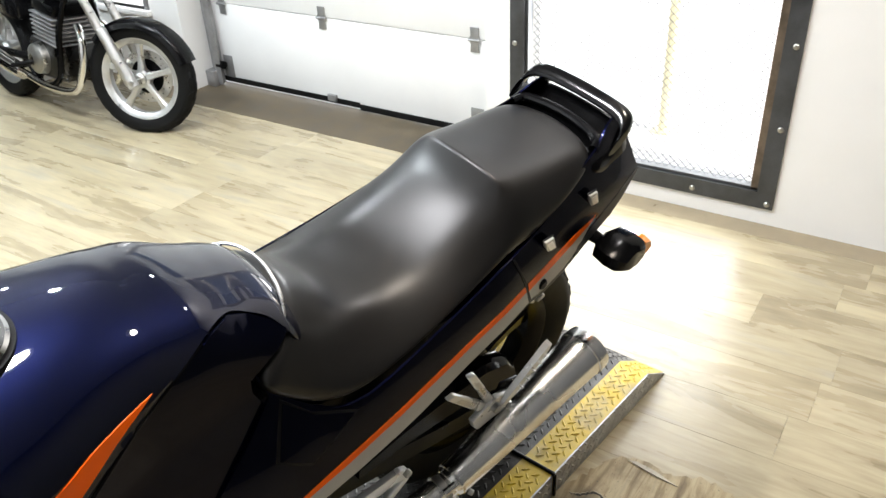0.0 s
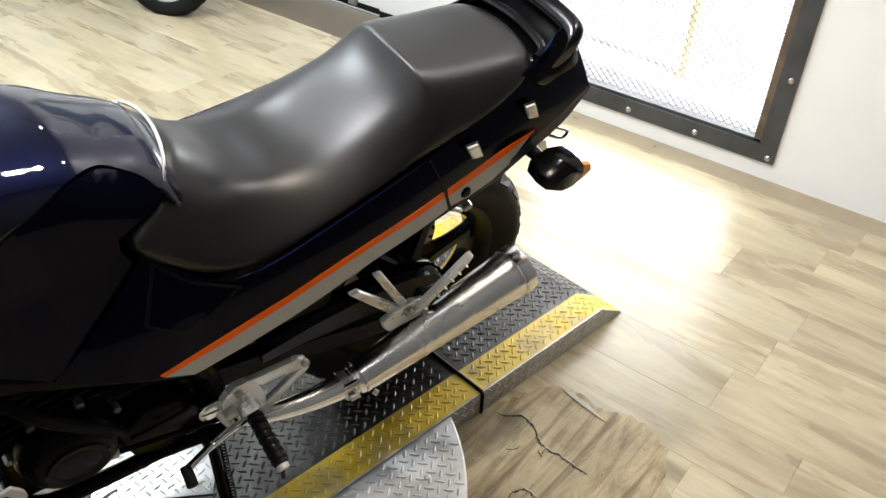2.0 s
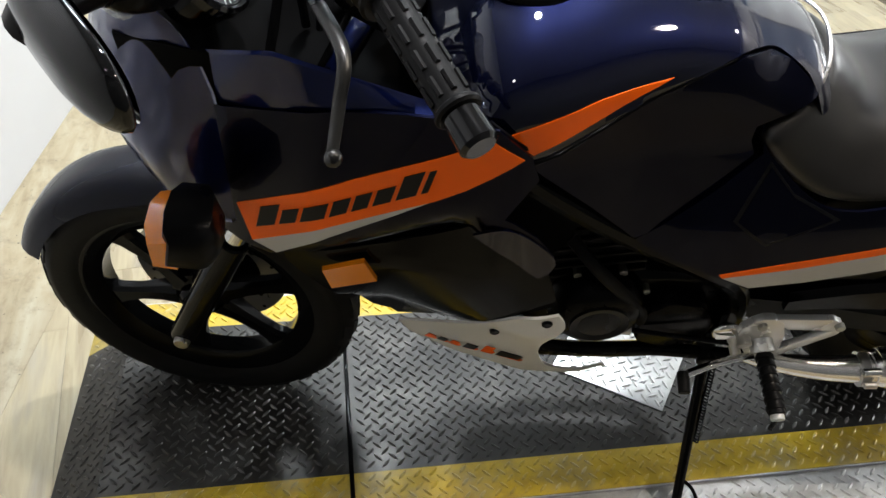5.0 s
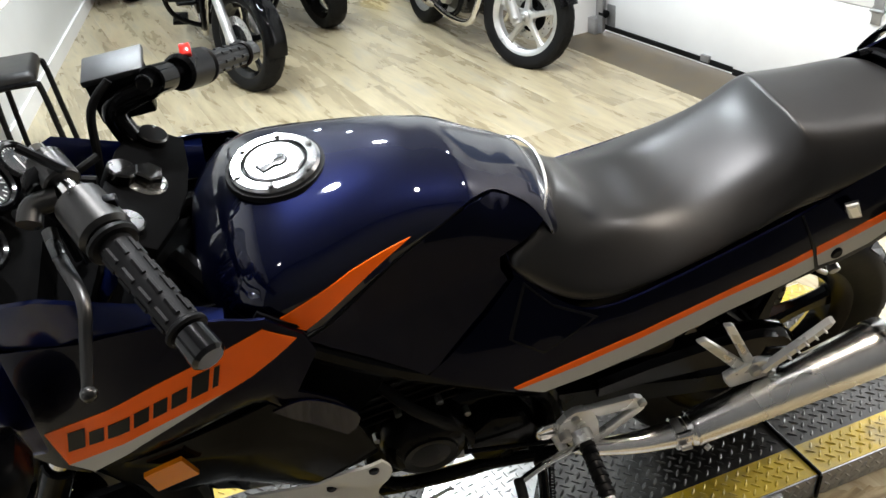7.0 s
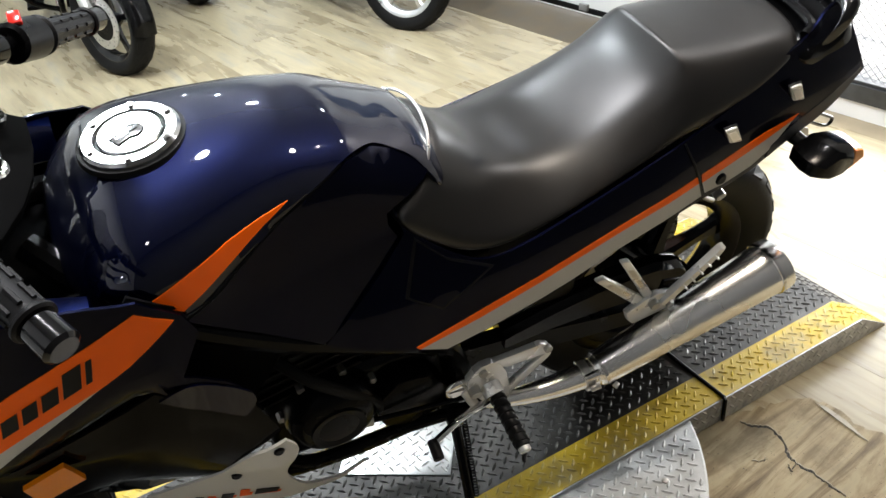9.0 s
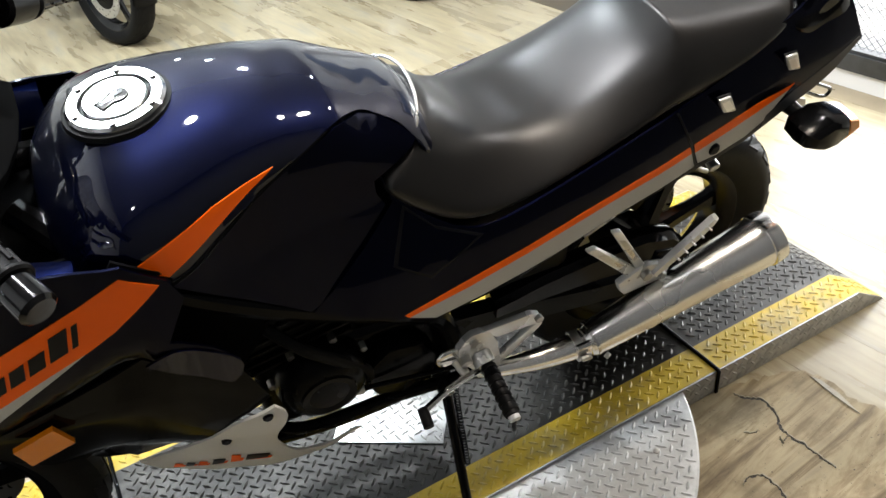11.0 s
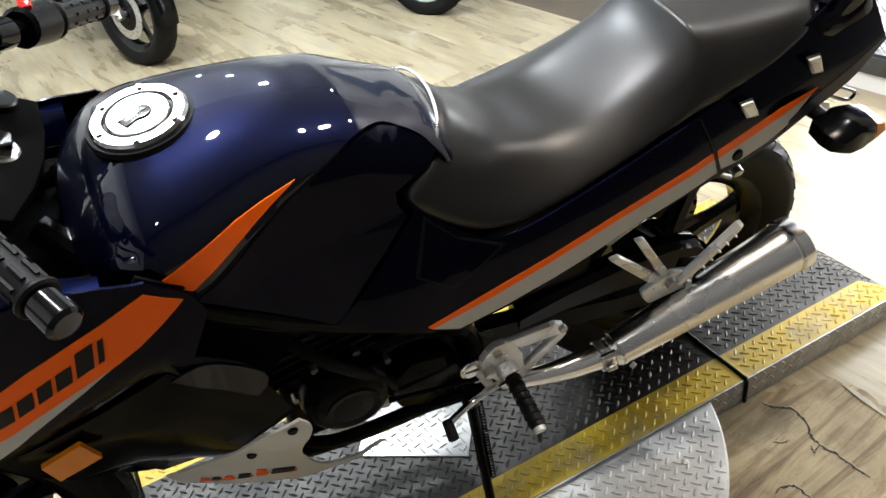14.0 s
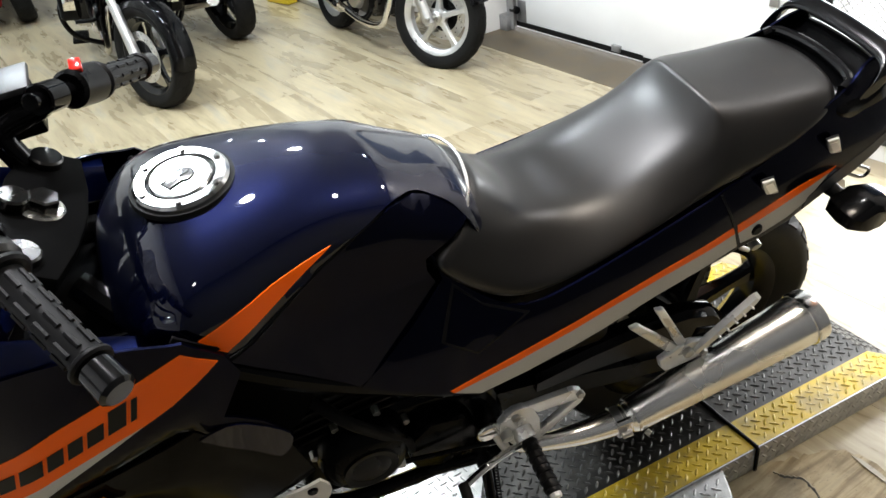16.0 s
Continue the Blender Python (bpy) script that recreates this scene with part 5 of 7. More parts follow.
wheel(bike, (-1.40, 0, .283), .283, .102, .206, 6, BLACK_GLOSS, STEER, 1, "black cast front wheel", disc_r=.14)

FAIR = xz([(-.938, .886), (-.958, .888), (-1.01, .897), (-1.1, .892), (-1.179, .877), (-1.276, .860), (-1.318, .875), (-1.338, .919), (-1.328, .975)], 3) \
    + [(-1.345, .93), (-1.352, .80), (-1.348, .70), (-1.30, .655), (-1.21, .630), (-1.176, .643), (-1.068, .682), (-1.0, .711), (-.956, .729), (-.93, .71), (-.898, .674), (-.853, .642), (-.845, .668), (-.856, .69), (-.874, .715), (-.905, .742), (-.92, .752), (-.885, .812), (-.897, .846)]
def w_side(x, z):
    """The fairing turns in below the decal band."""
    edge = .644 + .5 * (x + 1.201)
    return w_fair(x, z) - .75 * max(0, edge - z) * min(1, max(0, (-.935 - x) / .05))


both("side_fairing", FAIR, w_side, NAVY_DARK, bike, "glossy navy side fairing")
for side in (-1, 1):
    part("stripe", panel([(-1.253, .714), (-1.10, .797), (-.944, .872), (-.906, .845), (-.971, .797), (-1.01, .775), (-1.061, .750), (-1.136, .712), (-1.241, .652)], w_fair, .0014, .0012, .02, side), ORANGE, bike, "broad orange decal band", 0.7)
    part("stripe", panel([(-1.241, .652), (-1.136, .712), (-1.061, .750), (-1.01, .775), (-1.055, .745), (-1.136, .694), (-1.210, .640)], w_fair, .0012, .0012, .02, side), SILVER, bike, "thin silver decal edge", 0.7)
    LOWER = [(-1.205, .628), (-1.07, .678), (-.96, .724), (-.9, .668), (-.85, .638), (-.825, .562), (-.87, .540), (-.917, .505), (-.996, .426), (-1.05, .368), (-1.09, .40), (-1.15, .52), (-1.2, .6)]
    part("inner_fairing", panel(LOWER, w_mid, -.014, .004, .02, side), BLACK_GLOSS, bike, "black lower fairing", 0.7)
    part("vent_blade", panel(xz([(-.957, .727), (-.921, .737), (-.886, .718), (-.848, .678), (-.850, .653), (-.866, .642)], 3) + [(-.905, .682)], w_fair, .003, .004, .02, side), NAVY, bike, "glossy blade in the fairing vent", 0.7)
    COWL = xz([(-1.049, .366), (-.996, .422), (-.917, .502), (-.872, .538), (-.824, .557)], 3) + xz([(-.824, .557), (-.810, .523), (-.833, .467), (-.829, .405), (-.796, .331), (-.70, .293)], 4)[1:] + [(-.69, .280), (-.80, .302), (-.863, .318), (-.955, .318), (-1.03, .331)]
    part("belly_cowl", panel(COWL, w_low, .0, .005, .02, side), PEARL, bike, "pearl silver belly cowl", 0.7)
    for sx, sz in ((-.905, .478), (-.838, .538)):
        part("cowl_screw", lathe([(0.0, -.003), (.006, -.003), (.008, -.001), (.008, .003)], (sx, side * (w_low(sx, sz) + .001), sz), "y", 16, closed=False), BLACK_GLOSS, bike)

# ---- front end of the motorcycle ----
def turned_front(bm):
    bmesh.ops.transform(bm, matrix=STEER, verts=bm.verts)
    return bm


def sheet(rows, thick=0.004):
    bm = bmesh.new()
    vr = [[bm.verts.new(p) for p in r] for r in rows]
    for a, c in zip(vr, vr[1:]):
        for k in range(len(a) - 1):
            bm.faces.new((a[k], a[k + 1], c[k + 1], c[k]))
    bmesh.ops.solidify(bm, geom=bm.faces[:], thickness=thick)
    return bm


def nose():
    rows = []
    for z, xf, back in ((.985, -1.370, -1.30), (.95, -1.395, -1.27), (.88, -1.425, -1.25), (.80, -1.440, -1.25), (.73, -1.430, -1.25), (.67, -1.395, -1.25)):
        row = []
        for k in range(-8, 9):
            t = k / 8
            a = t * math.pi / 2
            row.append((xf + (back - xf) * (1 - math.cos(a)), (w_fair(-1.25, z) - .003) * math.sin(a), z))
        rows.append(row)
    n_ = part("nose_cowl", sheet(rows, 0.004), NAVY_GLOSS, bike, "glossy navy nose cowl", 1.2)
    subsurf(n_, 1)
    # windscreen
    rows = []
    for s, (x, z, w, dx, dz) in enumerate(((-1.392, .950, .172, .086, .045), (-1.355, 1.010, .168, .065, .02), (-1.305, 1.075, .158, .048, .0), (-1.260, 1.130, .140, .045, -.008), (-1.220, 1.172, .116, .043, -.012), (-1.200, 1.194, .080, .030, -.012))):
        rows.append([(x + dx * abs(k / 6) ** 2.2, w * (k / 6), z + dz * abs(k / 6) ** 2.2) for k in range(-6, 7)])
    sc = part("windscreen", sheet(rows, 0.003), SMOKE, bike, "smoked clear windscreen", 1.2)
    subsurf(sc, 1)
    for s in (-1, 1):
        for x, y, z in ((-1.303, .136, 1.022), (-1.330, .108, 1.014)):
            part("screen_screw", rod((x, s * y, z), (x - .006, s * (y + .006), z + .006), .006, seg=12), BLACK_SATIN, sc)
    # dash shroud and instruments
    part("dash_shroud", loft([[(x, -w, z0), (x, -w, z1), (x, w, z1), (x, w, z0)] for x, w, z0, z1 in ((-1.36, .10, .84, .93), (-1.30, .13, .82, .94), (-1.245, .135, .83, .93), (-1.20, .11, .85, .90))]), MATTE_BLACK, bike, "black instrument shroud", 0.5)
    # black tray and loom below the instruments, glossy inner ledges along the fairing
    part("cockpit_tray", loft([[(x, -w, z - .03), (x, -w, z), (x, w, z), (x, w, z - .03)] for x, w, z in ((-1.34, .10, .86), (-1.25, .140, .84), (-1.10, .174, .825), (-.99, .192, .825), (-.94, .175, .83))]), MATTE_BLACK, bike, "black tray under the instruments", 0.3)
    for s in (-1, 1):
        top = ((-1.318, .868), (-1.276, .853), (-1.179, .870), (-1.10, .886), (-1.03, .891), (-.985, .887))
        rim = ((.088, .902), (.120, .925), (.160, .957), (.164, .928), (.166, .902), (.170, .888))
        rows = [[(x, s * (w_fair(x, z) - .004), z) for x, z in top],
                [(x, s * (ry + .004), rz - .003) for (x, z), (ry, rz) in zip(top, rim)],
                [(x, s * ry, rz) for (x, z), (ry, rz) in zip(top, rim)],
                [(x, s * (ry - .010), rz - .010) for (x, z), (ry, rz) in zip(top, rim)],
                [(x, s * (ry - .016), rz - .075) for (x, z), (ry, rz) in zip(top, rim)]]
        part("fairing_ledge", sheet(rows, .003), NAVY_GLOSS, bike, "glossy navy ledge inside the fairing", 0.8)
    nrm = Vector((.74, -.10, .66)).normalized()
    rot = nrm.to_track_quat("Z", "Y").to_matrix().to_4x4()
    for at, r, nm in (((-1.243, -.085, .994), .041, "speedometer"), ((-1.240, .018, 1.000), .041, "tachometer"), ((-1.212, .090, .972), .027, "temperature_gauge")):
        m = Matrix.Translation(at) @ rot
        body = lathe([(0, -.05), (r * .9, -.05), (r + .004, -.012), (r + .004, .004), (r + .001, .007), (r - .004, .006), (r - .005, 0), (0, 0)], axis="z", seg=40, closed=False)
        bmesh.ops.transform(body, matrix=m, verts=body.verts)
        g = part(nm, body, BLACK_GLOSS, bike, "round instrument with a glossy black rim", 0.5)
        rim = lathe([(r - .004, .0055), (r + .001, .0085), (r + .0055, .005), (r + .0055, -.006), (r + .0035, -.006), (r + .0035, .004), (r - .0035, .004)], axis="z", seg=40)
        bmesh.ops.transform(rim, matrix=m, verts=rim.verts)
        part("rim", rim, BLACK_SHINE, g, "glossy black rim", 0.5)
        dial = lathe([(0, .001), (r - .005, .001), (r - .005, -.001)], axis="z", seg=40, closed=False)
        bmesh.ops.transform(dial, matrix=m, verts=dial.verts)
        part("dial", dial, DIAL, g)
        for k in range(21):
            a = radians(-220 + 13 * k)
            tick = prism([(-.0006, r * (.66 + .08 * (k % 2))), (.0006, r * (.66 + .08 * (k % 2))), (.0006, r * .82), (-.0006, r * .82)], .0006, m @ Matrix.Translation((0, 0, .0016)) @ Matrix.Rotation(a, 4, "Z"))
            part("tick", tick, WHITE_PRINT, g)
        part("needle", prism([(-.0014, -.008), (.0014, -.008), (.0006, r * .6), (-.0006, r * .6)], .001, m @ Matrix.Translation((0, 0, .0030)) @ Matrix.Rotation(radians(150), 4, "Z")), WHITE_PRINT, g)
        gl = lathe([(0, .0055), (r * .6, .005), (r - .005, .003)], axis="z", seg=40, closed=False)
        bmesh.ops.transform(gl, matrix=m, verts=gl.verts)
        part("lens", gl, GLASS, g).visible_shadow = False


def mirror(cx, cy, cz, side):
    d = Vector((.607, side * .794, -.02)).normalized()
    up = Vector((.10, 0, 1)).normalized()
    n = d.cross(up).normalized()
    if n.x < 0:
        n = -n
    up = n.cross(d)
    m = Matrix((( d.x, up.x, n.x, cx), (d.y, up.y, n.y, cy), (d.z, up.z, n.z, cz), (0, 0, 0, 1)))
    rings = []
    for w, k in ((-.030, .35), (-.025, .70), (-.013, .95), (-.002, 1.0), (.003, .985)):
        rings.append([m @ Vector((.098 * k * math.copysign(abs(math.cos(a)) ** .75, math.cos(a)), .040 * k * math.copysign(abs(math.sin(a)) ** .75, math.sin(a)), w)) for a in [2 * math.pi * q / 28 for q in range(28)]])
    h = part("mirror", loft(rings), BLACK_SHINE, bike, "black oval rear-view mirror", 1.2)
    subsurf(h, 1)
    g = [m @ Vector((.092 * math.copysign(abs(math.cos(a)) ** .75, math.cos(a)), .035 * math.copysign(abs(math.sin(a)) ** .75, math.sin(a)), .0042)) for a in [2 * math.pi * q / 28 for q in range(28)]]
    bm = bmesh.new()
    bm.faces.new([bm.verts.new(p) for p in g])
    part("mirror_glass", bm, MIRROR, h, "", 0)
    base = Vector((-1.272, side * .165, 1.035))
    end = Vector((cx - .035, cy - side * .035, cz - .002))
    part("stalk", tube([base, base + Vector((-.010, side * .05, .03)), (base + end) / 2 + Vector((-.005, 0, .012)), end], .021, 5, 12, r2=.016), BLACK_SATIN, h)
    part("boss", rod(end - Vector((.012, 0, .014)), end + Vector((.010, side * .004, .016)), .022), BLACK_SATIN, h)


def front_end():
    turned = turned_front
    steered = turned
    fk = part("triple_clamp", steered(prism([(-.035, -.125), (.030, -.125), (.045, -.06), (.05, 0), (.045, .06), (.030, .125), (-.035, .125), (-.05, .05), (-.05, -.05)], .022, Matrix.Translation((-1.052, 0, .958)) @ Matrix.Rotation(radians(27), 4, "Y"), .004)), MATTE_BLACK, bike, "black upper fork clamp", 0.5)
    part("stem_washer", steered(rod((-1.052, 0, .964), (-1.048, 0, .972), .027, seg=28)), BOLT, fk, "steel washer")
    part("stem_nut", steered(rod((-1.050, 0, .968), (-1.041, 0, .986), .019, seg=6)), GUNMETAL, fk)
    part("ignition_lock", steered(rod((-1.085, -.006, .968), (-1.070, -.006, .998), .021, .019, seg=20)), GUNMETAL, fk, "round ignition lock")
    for s in (-1, 1):
        steered = turned
        leg = part("fork_leg", steered(rod((-1.066, s * .098, .955), (-1.30, s * .098, .496), .0185, seg=20)), CHROME, bike, "chrome fork tube with black slider")
        part("slider", steered(rod((-1.275, s * .098, .545), (-1.405, s * .098, .275), .026, .024, seg=20)), BLACK_GLOSS, leg)
        part("fork_cap", steered(rod((-1.060, s * .098, .966), (-1.052, s * .098, .983), .021, seg=24)), GUNMETAL, leg, "bare metal fork cap")
        part("axle_end", steered(rod((-1.40, s * .095, .283), (-1.40, s * .128, .283), .016, .013, seg=12)), BOLT, leg)
        # riser and handlebar, each half as it stands with the bars turned
        bar_in, bar_out = (Vector((-1.115, -.122, 1.102)), Vector((-.982, -.377, 1.042))) if s < 0 else (Vector((-1.014, .105, 1.050)), Vector((-.882, .364, .923)))
        d = (bar_out - bar_in).normalized()
        scale_ = (bar_out - bar_in).length / .300
        P = lambda k: bar_in + d * (k * scale_)
        steered = lambda bm: bm
        hb = part("handlebar", steered(rod(P(-.03), bar_out - d * .02, .011, seg=16)), CHROME if s < 0 else BLACK_GLOSS, bike, "tubular handlebar half on a black riser")
        part("riser", steered(tube([(-1.066 if s > 0 else -1.09, s * .10, .972), (-1.075 if s > 0 else -1.115, s * .108, 1.015), P(.012) + Vector((-.02, 0, -.012)), P(.012)], .017, 6, 12)), BLACK_GLOSS, hb)
        part("bar_clamp", steered(rod(P(-.012), P(.030), .020, seg=18)), BLACK_GLOSS if s > 0 else GUNMETAL, hb)
        part("switch_housing", steered(rod(P(.058), P(.120), .026, .028, seg=20, bevel=.005)), GUNMETAL if s < 0 else BLACK_SATIN, hb, "moulded switch housing")
        part("grip_flange", steered(rod(P(.124), P(.134), .027, seg=24)), GRIP_RUBBER, hb)
        gp = part("grip", steered(rod(P(.130), P(.258), .0175, .0165, seg=24)), GRIP_RUBBER, hb, "ribbed black rubber grip", 0.5)
        side_v = d.orthogonal().normalized()
        other = d.cross(side_v)
        for k in range(8):
            a = 2 * math.pi * k / 8
            o_ = side_v * math.cos(a) + other * math.sin(a)
            for q in range(4):
                part("rib", steered(rod(P(.142 + q * .029) + o_ * .0168, P(.162 + q * .029) + o_ * .0165, .003, seg=6)), GRIP_RUBBER, gp)
        part("grip_lip", steered(rod(P(.256), P(.264), .0215, seg=24)), GRIP_RUBBER, hb)
        part("bar_end", steered(rod(P(.262), P(.300), .0165, .0175, seg=24, bevel=.004)), BLACK_SHINE, hb, "gloss black bar-end weight", 0.5)
        # lever
        perch = part("lever_perch", steered(tube([P(.045) + Vector((-.012, 0, -.004)), P(.050) + Vector((-.040, 0, -.006)), P(.070) + Vector((-.055, 0, -.010))], .013, 5, 12)), GUNMETAL if s < 0 else BLACK_SATIN, hb)
        lv = [P(.060) + Vector((-.045, 0, -.012)), P(.10) + Vector((-.052, 0, -.016)), P(.15) + Vector((-.068, 0, -.014)), P(.19) + Vector((-.092, 0, -.022)), P(.245) + Vector((-.105, 0, -.030))]
        if s < 0:
            lv = [Vector(p) for p in ((-1.139, -.137, 1.030), (-1.122, -.195, 1.040), (-1.096, -.268, 1.045), (-1.099, -.306, 1.022), (-1.105, -.343, .996))]
        part("lever", steered(tube(lv, .0085, 6, 10, r2=.0055, flat=.6)), GUNMETAL if s < 0 else BLACK_GLOSS, perch, "cast metal lever")
        bm = bmesh.new()
        bmesh.ops.create_icosphere(bm, subdivisions=2, radius=.0085, matrix=Matrix.Translation(lv[-1] + d * .003))
        part("lever_ball", steered(bm), GUNMETAL if s < 0 else BLACK_GLOSS, perch)
        if s > 0:
            part("kill_switch", steered(box(.016, .022, .010, P(.085) + Vector((.004, 0, .030)), .002, rot=Matrix.Rotation(radians(16), 3, "X"))), RED, hb, "bright red engine switch")
            mc = part("brake_reservoir", steered(box(.074, .058, .064, (-1.064, .146, 1.022), .004, rot=Matrix.Rotation(radians(-6), 3, "Y"))), BLACK_SATIN, hb, "square black brake fluid reservoir", 0.5)
            part("reservoir_lid", steered(box(.081, .064, .010, (-1.066, .146, 1.057), .003, rot=Matrix.Rotation(radians(-6), 3, "Y"))), GREY_PLASTIC, mc, "", 0.5)
            part("brake_hose", steered(tube([(-1.07, .105, 1.06), (-1.10, .09, 1.03), (-1.11, .075, .97), (-1.12, .06, .90)], .006, 6, 10)), RUBBER, hb)
        else:
            part("switch_rocker", steered(box(.014, .012, .012, P(.088) + Vector((.022, 0, .016)), .002)), BLACK_SATIN, hb)
            part("clutch_cable", steered(tube([P(.05) + Vector((-.06, .0, -.01)), (-1.09, -.08, 1.02), (-1.13, -.06, .97), (-1.14, -.05, .90)], .005, 6, 8)), RUBBER, hb)
            part("choke_lever", steered(tube([P(.048) + Vector((.0, .01, .024)), P(.030) + Vector((-.03, .012, .045))], .005, 3, 8)), BLACK_SATIN, hb)
    # loom and cables behind the clamp
    for k, (y0, y1) in enumerate(((-.05, -.02), (-.02, .03), (.03, .05))):
        part("cable", tube([(-1.10, y0, 1.0), (-1.13, y0 * .6, 1.01 - .01 * k), (-1.16, y1, .96), (-1.16, y1, .88)], .0055, 6, 8), RUBBER, bike)
    steered = turned
    # fender
    rows = []
    for a in [radians(q) for q in range(62, 160, 6)]:
        row = []
        for k in range(-6, 7):
            t = k / 6
            r = .310 - .045 * abs(t) ** 3.0
            row.append((-1.40 + r * math.cos(a), .062 * math.sin(t * 1.45), .283 + r * math.sin(a)))
        rows.append(row)
    fe = part("front_fender", steered(sheet(rows, .004)), NAVY, bike, "glossy navy front fender", 1.0)
    for s in (-1, 1):
        part("fender_stay", steered(prism([(-1.355, .47), (-1.30, .50), (-1.335, .60), (-1.38, .60)], .006, side_frame(s * .071), .001)), NAVY_DARK, fe)
        b_ = loft([[(-1.30 + dx, s * yy, .735 + dz) for dx, dz in ((-.036 * k, -.030 * k), (.02 * k, -.040 * k), (.040 * k, -.012 * k), (.034 * k, .032 * k), (-.018 * k, .038 * k))] for yy, k in ((.165, .6), (.19, .95), (.225, 1.05), (.25, .95), (.262, .6))])
        ts = part("front_turn_signal", b_, BLACK_SATIN, bike, "black front turn signal with orange lens", 0.9)
        l_ = loft([[(-1.322 + dx, s * yy, .732 + dz) for dx, dz in ((-.024 * k, -.026 * k), (.012 * k, -.036 * k), (.012 * k, .034 * k), (-.020 * k, .030 * k))] for yy, k in ((.175, .7), (.20, 1.0), (.235, 1.02), (.258, .75))])
        part("orange_lens", l_, AMBER, ts, "orange lens", 0.9)
        w = lambda x, z: w_fair(x, z) - .004
        am = [(-1.150, .627), (-1.093, .653), (-1.077, .62), (-1.139, .594)]
        rf = part("amber_reflector", panel(am, w, .004, .008, .02, s), AMBER, bike, "amber side reflector", 0.5)


nose()
front_end()
mirror(-1.287, -.332, 1.107, -1)
mirror(-1.262, .325, 1.085, 1)


# ---- word marks as plain bars, nothing lettered ----
def bars(parent, spots, width_at, material, name="mark_bar"):
    for x, z, w, h, lean in spots:
        q = [(x, z), (x + w, z + w * .50), (x + w + lean * h, z + w * .50 + h), (x + lean * h, z + h)]
        for side in (-1, 1):
            part(name, panel(q, width_at, .0030, .001, .02, side), material, parent, "", 0.7)


spots, x, z = [], -1.232, .682
for w, h in ((.026, .038), (.022, .026), (.032, .026), (.022, .026), (.020, .026), (.022, .026), (.024, .038), (.008, .035)):
    spots.append((x, z, w, h, .28))
    x += w + .006
    z += (w + .006) * .505
bars(bike, spots, w_fair, DECAL_BLACK)
for k, (x, z, w, h) in enumerate(((-1.004, .342, .012, .020), (-.985, .348, .012, .020), (-.966, .352, .012, .022), (-.944, .356, .018, .026), (-.915, .362, .014, .036), (-.892, .366, .034, .028))):
    for side in (-1, 1):
        part("mark_bar", panel([(x, z), (x + w, z + w * .2), (x + w + .006, z + h), (x + .006, z + h)], w_low, .0022, .001, .02, side), DECAL_BLACK if k % 2 else ORANGE, bike, "", 0.7)
        part("mark_bar", panel([(x + .004, z - .003), (x + w + .004, z), (x + w + .008, z + h * .4), (x + .008, z + h * .4)], w_low, .0012, .0008, .02, side), ORANGE, bike, "", 0.7)

# ---- engine, frame and foot controls of the motorcycle ----
def dome(at, r, h, side=-1, steps=((1, 0), (1, .35), (.93, .7), (.75, .92), (.4, 1), (0, 1)), seg=40):
    return lathe([(r * a, side * h * b_) for a, b_ in steps], at, "y", seg, closed=False)


eng = part("crankcase", box(.36, .24, .20, (-.66, 0, .395), .03, 3), BLACK_METAL, bike, "black painted engine", 0.6)
part("cylinder", loft([[(x0, -w, z), (x1, -w, z + .03), (x1, w, z + .03), (x0, w, z)] for x0, x1, z, w in ((-.84, -.66, .47, .11), (-.86, -.68, .54, .12), (-.87, -.69, .61, .12), (-.87, -.70, .67, .10))]), BLACK_METAL, eng, "", 0.4)
for k in range(6):
    part("cooling_fin", box(.20, .25, .006, (-.768 - .004 * k, 0, .50 + .022 * k), .002, rot=Matrix.Rotation(radians(-9), 3, "Y")), BLACK_METAL, eng)
part("generator_cover", dome((-.735, -.118, .440), .078, .060), BLACK_METAL, eng, "round black generator cover", 0.7)
part("cover_ring", lathe([(.034, -.178), (.046, -.180), (.048, -.172), (.034, -.170)], (-.735, 0, .440), "y", 36), BLACK_SATIN, eng)
for k in range(7):
    a = 2 * math.pi * k / 7 + .3
    part("cover_bolt", rod((-.735 + .081 * math.cos(a), -.118, .440 + .081 * math.sin(a)), (-.735 + .081 * math.cos(a), -.134, .440 + .081 * math.sin(a)), .007, seg=6), BOLT, eng)
part("sprocket_cover", prism([(-.655, .35), (-.60, .325), (-.545, .345), (-.53, .40), (-.56, .455), (-.62, .470), (-.665, .43)], .05, side_frame(-.135), .012), BLACK_METAL, eng, "black sprocket cover", 0.6)
part("oil_pan", box(.26, .16, .06, (-.70, 0, .285), .02, 2), BLACK_METAL, eng, "", 0.6)
